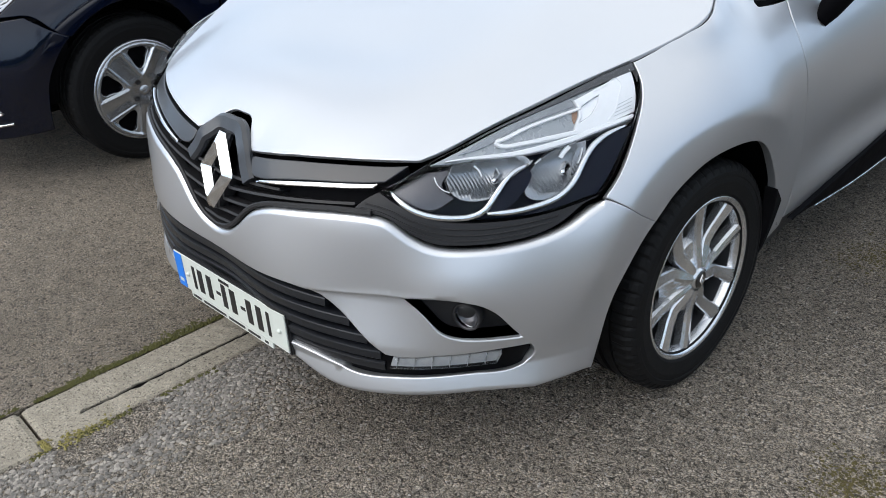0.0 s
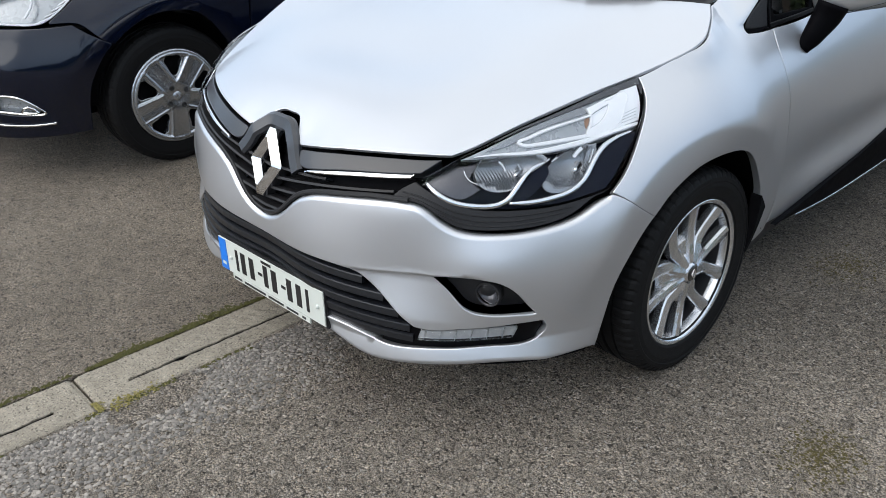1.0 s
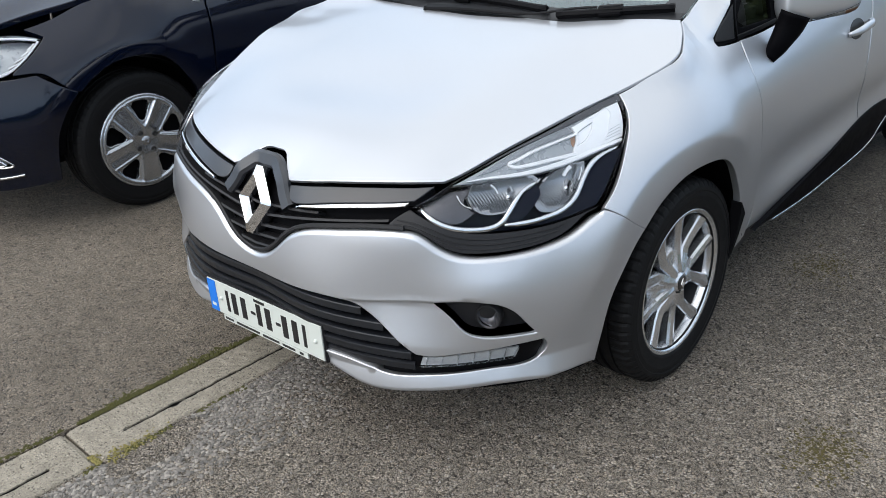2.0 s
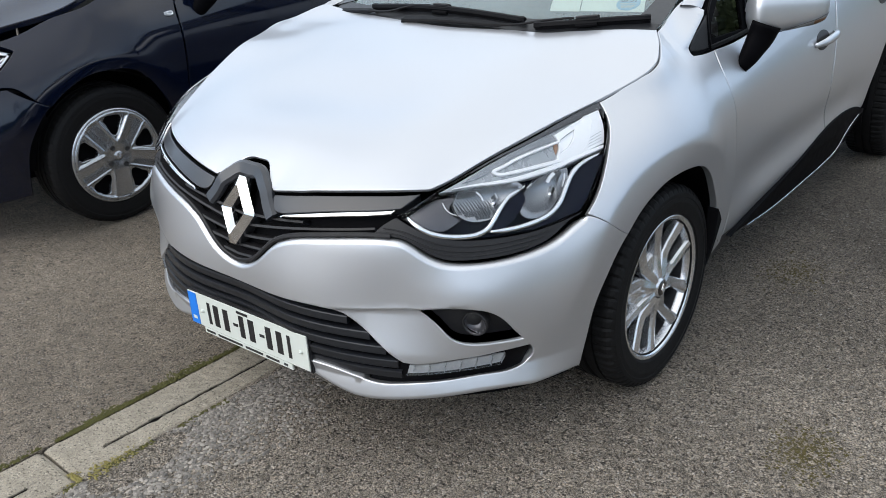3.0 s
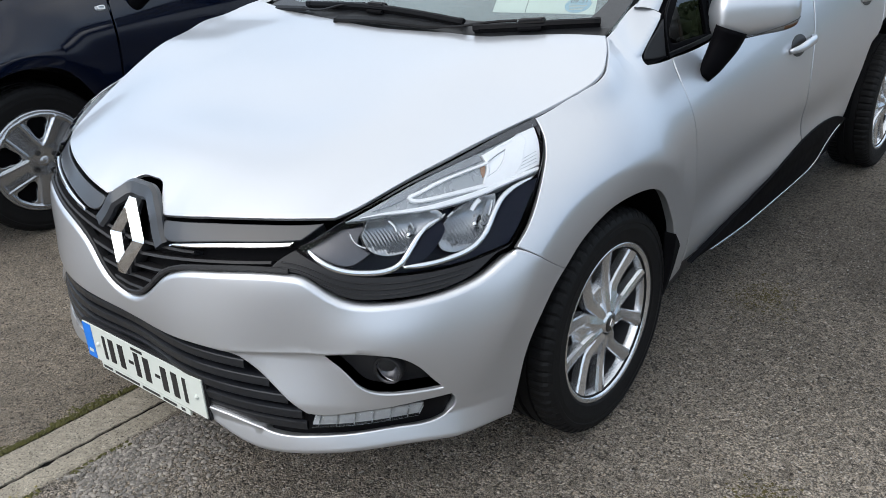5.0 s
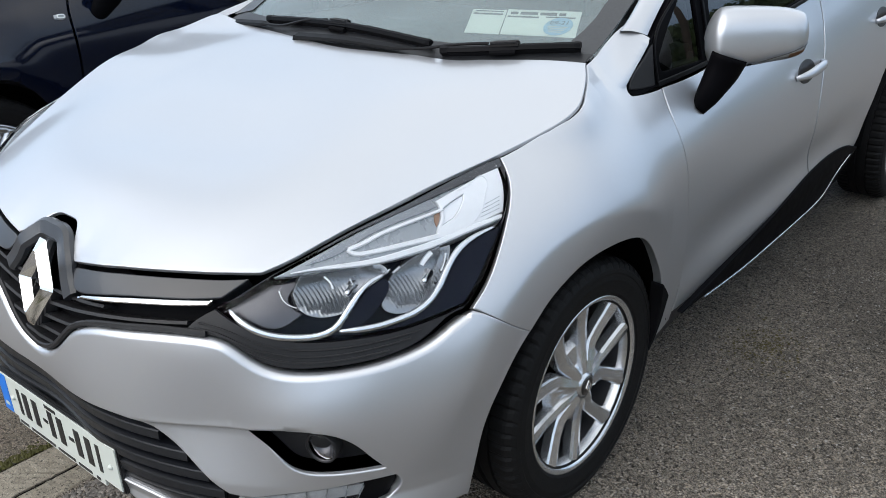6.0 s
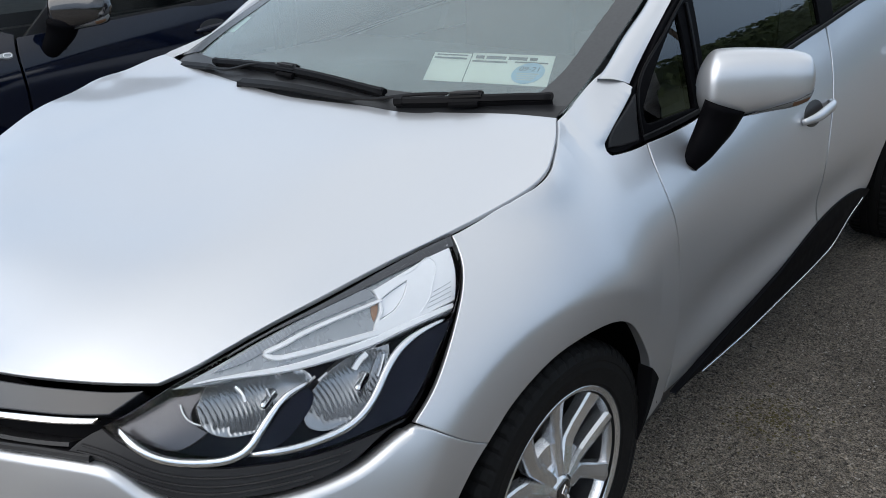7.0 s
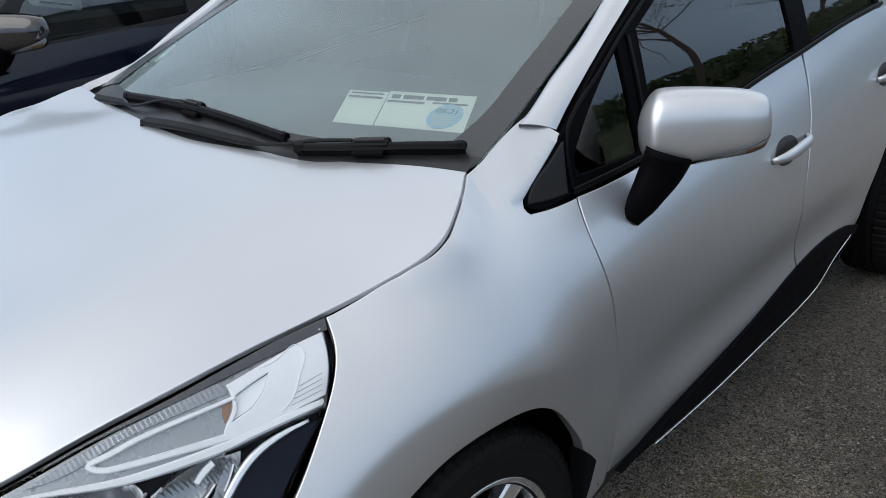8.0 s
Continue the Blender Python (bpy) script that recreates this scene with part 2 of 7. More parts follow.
PLATE_BLUE = material("plate_blue", (0.012, 0.19, 0.72), 0.35, spots=0.1, scale=30)
INK = material("ink", (0.012, 0.012, 0.014), 0.4, spots=0.2, scale=80)
CONCRETE = asphalt("old_concrete", (0.215, 0.193, 0.158), (0.300, 0.273, 0.226), 330, 0.30, (0.325, 0.285, 0.222), 0.80)
MOSS = material("moss", (0.26, 0.225, 0.075), 0.95, spots=0.5, scale=60, bump=0.8, bump_scale=400)
SLOT_SHADE = material("slot_black", (0.014, 0.012, 0.010), 0.95, spots=0.5, scale=60)
PEBBLE = material("chipping", (0.33, 0.31, 0.285), 0.85, spots=0.6, scale=120)
STONE = material("bare_stone", (0.24, 0.225, 0.21), 0.8, spots=0.3, scale=200, bump=0.4, bump_scale=500)
pick, tone = STONE.node_tree.nodes.new("ShaderNodeNewGeometry"), STONE.node_tree.nodes.new("ShaderNodeValToRGB")
tone.color_ramp.elements[0].color, tone.color_ramp.elements[1].color = (0.10, 0.093, 0.085, 1), (0.36, 0.33, 0.29, 1)
tone.color_ramp.elements.new(0.7).color = (0.22, 0.20, 0.178, 1)
STONE.node_tree.links.new(pick.outputs["Random Per Island"], tone.inputs["Fac"])
STONE.node_tree.links.new(tone.outputs["Color"], STONE.node_tree.nodes["Principled BSDF"].inputs["Base Color"])
ASPHALT_FINE = asphalt("asphalt_fine", (0.148, 0.129, 0.107), (0.270, 0.237, 0.198), 230, 0.8, (0.36, 0.295, 0.22), 0.35)
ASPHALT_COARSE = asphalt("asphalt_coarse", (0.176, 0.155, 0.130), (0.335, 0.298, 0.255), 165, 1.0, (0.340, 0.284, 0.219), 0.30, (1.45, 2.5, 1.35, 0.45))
GRASS = material("grass", (0.05, 0.068, 0.028), 0.95, spots=0.5, scale=3, bump=0.5, bump_scale=60)
HEDGE = material("hedge_leaf", (0.05, 0.075, 0.025), 0.8, spots=0.5, scale=2)
BARK = material("bark", (0.07, 0.055, 0.045), 0.9, spots=0.4, scale=8)
PAPER = material("paper", (0.90, 0.94, 0.88), 0.6, spots=0.05, scale=20)
PAPER_GREEN = material("green_paper", (0.38, 0.66, 0.52), 0.6, spots=0.1, scale=30)
BLUE_INK = material("blue_print", (0.36, 0.60, 0.80), 0.6, spots=0.25, scale=120)
for m, gloss in ((PLASTIC, 0.3), (SHADOW_PLASTIC, 0.06), (RUBBER, 0.16)):
    m.node_tree.nodes["Principled BSDF"].inputs["Specular IOR Level"].default_value = gloss
MOSS_BROWN = material("brown_moss", (0.080, 0.066, 0.020), 0.95, spots=0.5, scale=60, bump=0.8, bump_scale=400)
SKIRT_BLACK = material("skirt_black", (0.004, 0.004, 0.005), 0.5, spots=0.2, scale=30)
SKIRT_BLACK.node_tree.nodes["Principled BSDF"].inputs["Specular IOR Level"].default_value = 0.02
MOSS_DARK = material("dark_moss", (0.085, 0.082, 0.022), 0.95, spots=0.5, scale=60, bump=0.8, bump_scale=400)
WIPER_BLACK = material("wiper_black", (0.003, 0.003, 0.004), 0.42, spots=0.2, scale=30)
WIPER_BLACK.node_tree.nodes["Principled BSDF"].inputs["Specular IOR Level"].default_value = 0.10
SCREEN_BORDER = material("printed_border", (0.035, 0.038, 0.042), 0.22, spots=0.2, scale=120)
COWL_BLACK = material("scuttle_black", (0.010, 0.011, 0.013), 0.34, spots=0.3, scale=25, bump=0.1, bump_scale=500)
DASH = material("dashboard", (0.03, 0.032, 0.034), 0.6, spots=0.2, scale=20)


# ---- building helpers ----
def mesh_part(name, verts, faces, mat, parent=None, label="", normals=None, smooth=True):
    me = bpy.data.meshes.new(name)
    me.from_pydata([tuple(float(c) for c in v) for v in verts], [], [tuple(int(i) for i in f) for f in faces])
    me.materials.append(mat)
    if smooth:
        me.polygons.foreach_set("use_smooth", [True] * len(me.polygons))
    me.update()
    if normals is not None:
        me.normals_split_custom_set_from_vertices([tuple(float(c) for c in v) for v in normals])
    ob = new(name, me)
    ob.parent = parent
    return tagged(ob, label)


def part(name, bm, mat, parent=None, label="", smooth=False):
    me = bpy.data.meshes.new(name)
    bm.to_mesh(me)
    bm.free()
    me.materials.append(mat)
    if smooth:
        me.polygons.foreach_set("use_smooth", [True] * len(me.polygons))
    ob = new(name, me)
    ob.parent = parent
    return tagged(ob, label)


def thing(name, label, category, place=None, group="", kind=""):
    ob = new(name)
    ob.empty_display_size = 0.1
    if place is not None:
        ob.matrix_basis = place
    return tagged(ob, label, category, group, kind)


def spline_weights(knots, x):
    """Rows of weights of a natural cubic spline over the knots, carried on in a line beyond them."""
    k, x = np.asarray(knots, float), np.asarray(x, float)
    n, h = len(k), np.diff(k)
    a, rhs, eye = np.eye(n), np.zeros((n, n)), np.eye(n)
    for i in range(1, n - 1):
        a[i, i - 1 : i + 2] = h[i - 1], 2 * (h[i - 1] + h[i]), h[i]
        rhs[i] = 6 * ((eye[i + 1] - eye[i]) / h[i] - (eye[i] - eye[i - 1]) / h[i - 1])
    m = np.linalg.solve(a, rhs)
    c = np.clip(x, k[0], k[-1])
    i = np.clip(np.searchsorted(k, c) - 1, 0, n - 2)
    s = ((k[i + 1] - c) / h[i])[:, None]
    t, hh = 1 - s, (h[i] ** 2 / 6)[:, None]
    w = s * eye[i] + t * eye[i + 1] + ((s**3 - s) * m[i] + (t**3 - t) * m[i + 1]) * hh
    slope = (eye[i + 1] - eye[i]) / h[i][:, None] + h[i][:, None] / 6 * (-(3 * s**2 - 1) * m[i] + (3 * t**2 - 1) * m[i + 1])
    return w + slope * (x - c)[:, None]


def even_weights(knots, x, extra):
    """The same for a form that is its own mirror image about 0."""
    full = [-k for k in knots[extra:0:-1]] + list(knots)
    w = spline_weights(full, x)
    out = w[:, extra:].copy()
    for i in range(1, extra + 1):
        out[:, i] += w[:, extra - i]
    return out


AXIS = 1.1
FRONT_TURNS = [0, 10, 20, 28, 36, 44, 52, 60, 70, 80]
SIDE_TURNS = [90, 114, 144, 180, 230, 264]
LEVELS = [0.18, 0.30, 0.40, 0.50, 0.60, 0.70, 0.80, 0.90, 1.02]
FRONT_REACH = [
    [1.0500, 1.1000, 1.1200, 1.1230, 1.1050, 1.0670, 0.9740, 0.8060, 0.5010],
    [1.0870, 1.1360, 1.1470, 1.1440, 1.1250, 1.0890, 0.9950, 0.8230, 0.5150],
    [1.1090, 1.1530, 1.1520, 1.1440, 1.1330, 1.1020, 1.0040, 0.8310, 0.5290],
    [1.1110, 1.1480, 1.1440, 1.1380, 1.1280, 1.0970, 0.9970, 0.8300, 0.5420],
    [1.0960, 1.1210, 1.1330, 1.1430, 1.1110, 1.0690, 0.9770, 0.8230, 0.5560],
    [1.0600, 1.0880, 1.1065, 1.1115, 1.0880, 1.0410, 0.9530, 0.8130, 0.5810],
    [1.0060, 1.0380, 1.0530, 1.0610, 1.0500, 1.0100, 0.9300, 0.8080, 0.6240],
    [0.9438, 0.9791, 0.9978, 1.0071, 1.0022, 0.9736, 0.9155, 0.8165, 0.6770],
    [0.8789, 0.9146, 0.9328, 0.9435, 0.9462, 0.9372, 0.9036, 0.8426, 0.7170],
    [0.8361, 0.8715, 0.8889, 0.8997, 0.9051, 0.9038, 0.8864, 0.8330, 0.7100],
]
SIDE_REACH = [
    [0.8143, 0.8503, 0.8674, 0.8777, 0.8836, 0.8844, 0.8709, 0.8155, 0.7090],
    [0.7800, 0.8211, 0.8399, 0.8498, 0.8542, 0.8525, 0.8401, 0.7981, 0.7250],
    [0.7596, 0.8029, 0.8252, 0.8376, 0.8425, 0.8393, 0.8246, 0.7939, 0.7440],
    [0.7510, 0.7880, 0.8110, 0.8270, 0.8340, 0.8310, 0.8180, 0.7960, 0.7580],
    [0.7430, 0.7840, 0.8090, 0.8240, 0.8290, 0.8250, 0.8120, 0.7890, 0.7490],
    [0.7410, 0.7840, 0.8080, 0.8220, 0.8260, 0.8210, 0.8040, 0.7740, 0.7200],
]
ACROSS, ALONG = [0, 0.2, 0.4, 0.55, 0.77], [0.05, 0.2, 0.4, 0.6, 0.8, 1.0, 1.12]
BONNET_RISE = [
    [0.7500, 0.8370, 0.8750, 0.9310, 0.9760, 1.0160, 1.0350],
    [0.7430, 0.8260, 0.8737, 0.9267, 0.9725, 1.0151, 1.0350],
    [0.7270, 0.7990, 0.8663, 0.9148, 0.9630, 1.0089, 1.0340],
    [0.7030, 0.7600, 0.8356, 0.8915, 0.9431, 1.0148, 1.0340],
    [0.6600, 0.7120, 0.8200, 0.8680, 0.9320, 1.0100, 1.0310],
]


def fuller(p):
    """Widens and lifts the right side, on higher ground, to fit the camera's view."""
    p = np.array(p, float)
    k = np.clip((1.35 - p[..., 1]) / 1.05, 0, 1)
    k = k * k * (3 - 2 * k)
    p[..., 2] += np.where(p[..., 0] < 0, -0.018 * p[..., 0] + 0.11 * np.clip(-0.35 - p[..., 0], 0, 1) ** 2, 0) * k
    side = 0.026 * np.exp(-(((p[..., 1] - 0.66) / 0.15) ** 2)) - 0.015 * np.exp(-(((p[..., 1] - 0.94) / 0.075) ** 2))
    edge = np.clip((-0.36 - p[..., 0]) / 0.34, 0, 1)
    p[..., 2] += np.where(p[..., 0] < 0, side * edge * edge * (3 - 2 * edge), 0)
    p[..., 0] *= np.where(p[..., 0] < 0, 1 + 0.10 * k, 1)
    return p


class Skin:
    """The outer form of a car: u turns round its nose (degrees, then 60 to a metre along the side), z is the height."""

    def __init__(self, table, levels):
        self.turns, self.levels, self.table = FRONT_TURNS + SIDE_TURNS, levels, np.array(table)

    def reach(self, u, z):
        return np.einsum("ni,ij,nj->n", even_weights(self.turns, np.abs(u), 3), self.table, spline_weights(self.levels, z))

    def at(self, u, z):
        u, z = np.asarray(u, float), np.asarray(z, float)
        r, s, a = self.reach(u, z), np.sign(u), np.radians(np.minimum(np.abs(u), 90))
        y = np.where(np.abs(u) < 90, AXIS - r * np.cos(a), AXIS + (np.abs(u) - 90) / 60)
        return fuller(np.stack([np.where(np.abs(u) < 90, r * np.sin(a) * s, r * s), y, z], -1))


class Bonnet:
    def __init__(self, table):
        self.table = np.array(table)

    def at(self, x, y):
        x, y = np.asarray(x, float), np.asarray(y, float)
        a = np.abs(x) * np.where(x < 0, 1 - 0.13 * np.clip((y - 0.2) / 0.4, 0, 1), 1)
        z = np.einsum("ni,ij,nj->n", even_weights(ACROSS, a, 2), self.table, spline_weights(ALONG, y))
        return fuller(np.stack([x, y, z], -1))


def curve(points, gap):
    """Points at even gaps along a smooth line through the given ones."""
    p = np.array(points, float)
    d = np.r_[0, np.cumsum(np.linalg.norm(np.diff(p, axis=0), axis=1))]
    n = max(2, int(math.ceil(d[-1] / gap)) + 1)
    return spline_weights(d, np.linspace(0, d[-1], n)) @ p if len(p) > 2 else p[0] + np.linspace(0, 1, n)[:, None] * (p[1] - p[0])


def outline(segments, gap, sx=1.0):
    """A closed line out of smooth runs that meet at corners; sx makes its first coordinate metric."""
    runs = [curve([(a * sx, b) for a, b in s], gap)[:-1] for s in segments]
    return np.concatenate(runs)


def area(loop):
    x, y = loop[:, 0], loop[:, 1]
    return 0.5 * np.sum(x * np.roll(y, -1) - y * np.roll(x, -1))


def inside(loop, p):
    x, y = p[:, 0], p[:, 1]
    out = np.zeros(len(p), bool)
    for (x0, y0), (x1, y1) in zip(loop, np.roll(loop, -1, axis=0)):
        if y0 != y1:
            out ^= ((y0 > y) != (y1 > y)) & (x < (x1 - x0) * (y - y0) / (y1 - y0) + x0)
    return out


def pulled(loop, d):
    """The loop drawn in by d on its left-hand side."""
    t = np.roll(loop, -1, axis=0) - np.roll(loop, 1, axis=0)
    t /= np.linalg.norm(t, axis=1)[:, None] + 1e-12
    return loop + d * np.stack([-t[:, 1], t[:, 0]], -1)


def panel(name, at, rim, mat, parent, holes=(), step=0.016, roll=0.002, hole_roll=None, depth=0.012, sx=1 / 60, flip=False, label="", drop=0.0, creases=()):
    """A sheet over the form at(a, b) inside the rim and outside the holes, with rounded edges turned in.
    flip: its mirror image across x = 0. drop: how far it lies under the form. creases: lines that get rows of points of their own."""
    from mathutils.geometry import delaunay_2d_cdt

    loops = [outline(rim, step * 0.6, sx)] + [outline(h, step * 0.6, sx) for h in holes]
    if isinstance(roll, (list, tuple)):
        # one radius for each run of the rim, eased from one to the next
        r = np.concatenate([np.full(len(outline([q], step * 0.6, sx)), k) for q, k in zip(rim, roll)])
        for _ in range(4):
            r = (np.roll(r, 1) + r + np.roll(r, -1)) / 3
    else:
        r = np.full(len(loops[0]), roll)
    rolls = [r] + [np.full(len(q), r.min() if hole_roll is None else hole_roll) for q in loops[1:]]
    for i, loop in enumerate(loops):
        if (area(loop) > 0) != (i == 0):
            loop, rolls[i] = loop[::-1], rolls[i][::-1]
        loops[i] = pulled(loop, rolls[i][:, None])
    lo, hi = loops[0].min(0), loops[0].max(0)
    gx, gy = np.meshgrid(np.arange(lo[0], hi[0], step), np.arange(lo[1], hi[1], step))
    gx[1::2] += step / 2
    grid = np.stack([gx.ravel(), gy.ravel()], -1)
    edge = np.concatenate(loops)
    keep = inside(loops[0], grid)
    for h in loops[1:]:
        keep &= ~inside(h, grid)
    grid = grid[keep]
    near = np.array([np.min(np.sum((edge - g) ** 2, 1)) for g in grid]) if len(grid) else np.zeros(0)
    grid = grid[near > (0.5 * step) ** 2]
    if creases:
        rows = np.concatenate([curve([(a * sx, b) for a, b in c], step * 0.7) for c in creases])
        rows = rows[[inside(loops[0], r[None])[0] and not any(inside(h, r[None])[0] for h in loops[1:]) and np.min(np.sum((edge - r) ** 2, 1)) > 4e-6 for r in rows]]
        grid = np.concatenate([grid[[np.min(np.sum((rows - g) ** 2, 1)) > (0.4 * step) ** 2 for g in grid]], rows])
    pts = np.concatenate([edge, grid])
    lines, start = [], 0
    for loop in loops:
        lines += [(start + i, start + (i + 1) % len(loop)) for i in range(len(loop))]
        start += len(loop)
    vs, _, fs, origin, _, _ = delaunay_2d_cdt([Vector(p) for p in pts], lines, [], 0, 1e-7)
    p2 = np.array([tuple(v) for v in vs])
    back = {j: i for i, group in enumerate(origin) for j in group}
    mids = np.array([p2[list(f)].mean(0) for f in fs])
    ok = inside(loops[0], mids)
    for h in loops[1:]:
        ok &= ~inside(h, mids)
    faces = []
    for f, good in zip(fs, ok):
        if good:
            a, b, c = p2[f[0]], p2[f[1]], p2[f[2]]
            faces.append(tuple(f) if (b[0] - a[0]) * (c[1] - a[1]) - (b[1] - a[1]) * (c[0] - a[0]) > 0 else tuple(f)[::-1])
    e = 1e-4
    a, b = p2[:, 0] / sx, p2[:, 1]
    pos = at(a, b)
    nrm = np.cross(at(a + e / sx, b) - at(a - e / sx, b), at(a, b + e) - at(a, b - e))
    nrm /= np.linalg.norm(nrm, axis=1)[:, None]
    pos = pos - drop * nrm
    verts, norms, start = list(pos), list(nrm), 0
    for loop, r in zip(loops, rolls):
        ids = [back[start + i] for i in range(len(loop))]
        start += len(loop)
        ring, n0, r = pos[ids], nrm[ids], r[:, None]
        t = np.roll(ring, -1, axis=0) - np.roll(ring, 1, axis=0)
        o = np.cross(t, n0)
        o /= np.linalg.norm(o, axis=1)[:, None] + 1e-12
        rows, k = [], 5
        for j in range(k + 1):
            th = math.pi / 2 * j / k
            rows.append((ring + r * math.sin(th) * o - r * (1 - math.cos(th)) * n0, math.cos(th) * n0 + math.sin(th) * o))
        rows.append((rows[-1][0] - depth * n0, o))
        first, size = len(verts) - len(ids), len(ids)
        for v, q in rows[1:]:
            verts += list(v)
            norms += list(q)
        for j in range(k + 1):
            for i in range(size):
                i2 = (i + 1) % size
                w = first + j * size
                a, b = (w + i, w + i2) if j else (ids[i], ids[i2])
                faces.append((a, w + size + i, w + size + i2, b))
    verts, norms = np.array(verts), np.array(norms)
    if flip:
        verts, norms = fuller(verts * (-1, 1, 1)), norms * (-1, 1, 1)
        faces = [f[::-1] for f in faces]
    return mesh_part(name, verts, faces, mat, parent, label, norms)


def both(name, at, rim, mat, parent, **more):
    """The same sheet on the left and on the right side of a car."""
    return [panel(name, at, rim, mat, parent, flip=f, **more) for f in (False, True)]


def mirrored(half):
    """A run from the middle outwards, made into one from the far side to this one."""
    return [(-a, b) for a, b in half[::-1] if a != 0] + list(half)


def sweep(name, path, section, mat, parent, closed=False, ups=None, label="", flip=False, cap=True, smooth=False):
    """A bar: the section (pairs across, up) carried along the path, its up near ups (a direction, or one for each point)."""
    p = np.array(path, float)
    up = np.array(ups if ups is not None else (0, 0, 1), float) * np.ones_like(p)
    t = np.roll(p, -1, 0) - np.roll(p, 1, 0) if closed else np.gradient(p, axis=0)
    t /= np.linalg.norm(t, axis=1)[:, None]
    side = np.cross(t, up)
    side /= np.linalg.norm(side, axis=1)[:, None]
    up = np.cross(side, t)
    sec = np.array(section, float)
    sec = sec if sec.ndim == 3 else np.repeat(sec[None], len(p), 0)
    v = (p[:, None] + sec[..., :1] * side[:, None] + sec[..., 1:] * up[:, None]).reshape(-1, 3)
    n, m = len(p), sec.shape[1]
    f = []
    for i in range(n if closed else n - 1):
        for j in range(m):
            a, b = i * m, (i + 1) % n * m
            f.append((a + j, b + j, b + (j + 1) % m, a + (j + 1) % m))
    if not closed and cap:
        f += [tuple(range(m)), tuple(range((n - 1) * m, n * m))[::-1]]
    if flip:
        v = fuller(v * (-1, 1, 1))
    ob = mesh_part(name, v, f, mat, parent, label, smooth=smooth)
    fix = bmesh.new()
    fix.from_mesh(ob.data)
    bmesh.ops.recalc_face_normals(fix, faces=fix.faces)
    fix.to_mesh(ob.data)
    fix.free()
    return ob


def box_section(w, h, c=0.0):
    """A box w across and h up round the path, its corners cut by c."""
    a, b = w / 2, h / 2
    if not c:
        return [(-a, -b), (a, -b), (a, b), (-a, b)]
    return [(-a + c, -b), (a - c, -b), (a, -b + c), (a, b - c), (a - c, b), (-a + c, b), (-a, b - c), (-a, -b + c)]


def round_section(w, h, n=10):
    return [(w / 2 * math.cos(2 * math.pi * i / n), h / 2 * math.sin(2 * math.pi * i / n)) for i in range(n)]


def revolve(profile, n, axis_x=True, dent=None):
    """Verts and faces of a profile of (radius, along) turned round the x axis. dent(i, j): what it is lowered by at turn i, row j."""
    v, f, m = [], [], len(profile)
    for i in range(n):
        c, s = math.cos(2 * math.pi * i / n), math.sin(2 * math.pi * i / n)
        for j, (r, x) in enumerate(profile):
            q = r - (dent(i, j) if dent else 0)
            v.append((x, q * c, q * s))
    for i in range(n):
        for j in range(m - 1):
            a, b = i * m, (i + 1) % n * m
            f.append((a + j, b + j, b + j + 1, a + j + 1))
    return v, f


def box(bm, x0, x1, y0, y1, z0, z1, bevel=0.0):
    r = bmesh.ops.create_cube(bm, size=1)
    for v in r["verts"]:
        v.co = Vector(((x0 + x1) / 2 + v.co.x * (x1 - x0), (y0 + y1) / 2 + v.co.y * (y1 - y0), (z0 + z1) / 2 + v.co.z * (z1 - z0)))
    if bevel:
        es = list({e for v in r["verts"] for e in v.link_edges})
        bmesh.ops.bevel(bm, geom=es, offset=bevel, segments=2, affect="EDGES")
    return bm


# ---- ground ----
EDGE_L, EDGE_R, SLOPE = -0.432, -0.203, 0.04


def ground_height(x):
    return min(0.30, max(0.0, SLOPE * (EDGE_L - x)))


def make_ground():
    xs = [-3000, -300, -60, -15, -7.9, -6, -4, -3, -2.4, -1.9, -1.4, -1.0, -0.7, EDGE_L, EDGE_R, 0.2, 1, 2, 4, 8, 20, 80, 400, 3000]
    ys = [-3000, -300, -60, -15, -6, -3, -1.5, -0.5, 0.5, 1.5, 3, 6, 12, 30, 90, 400, 3000]
    xs[xs.index(EDGE_L) + 1 : xs.index(EDGE_R)] = [EDGE_L + 0.0005, EDGE_R - 0.0005]
    trench = (EDGE_L + 0.0005, EDGE_R - 0.0005)
    v = [(x, y, -0.13 if x in trench else ground_height(x)) for y in ys for x in xs]
    f, kinds = [], []
    for j in range(len(ys) - 1):
        for i in range(len(xs) - 1):
            a = j * len(xs) + i
            f.append((a, a + 1, a + 1 + len(xs), a + len(xs)))
            kinds.append(0 if xs[i] < EDGE_L else 1)
    ob = mesh_part("ground", v, f, ASPHALT_FINE, smooth=False)
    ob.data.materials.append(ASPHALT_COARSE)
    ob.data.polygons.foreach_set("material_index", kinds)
    tagged(ob, "worn grey asphalt car park with coarse chippings", "asphalt", kind="structure")


make_ground()


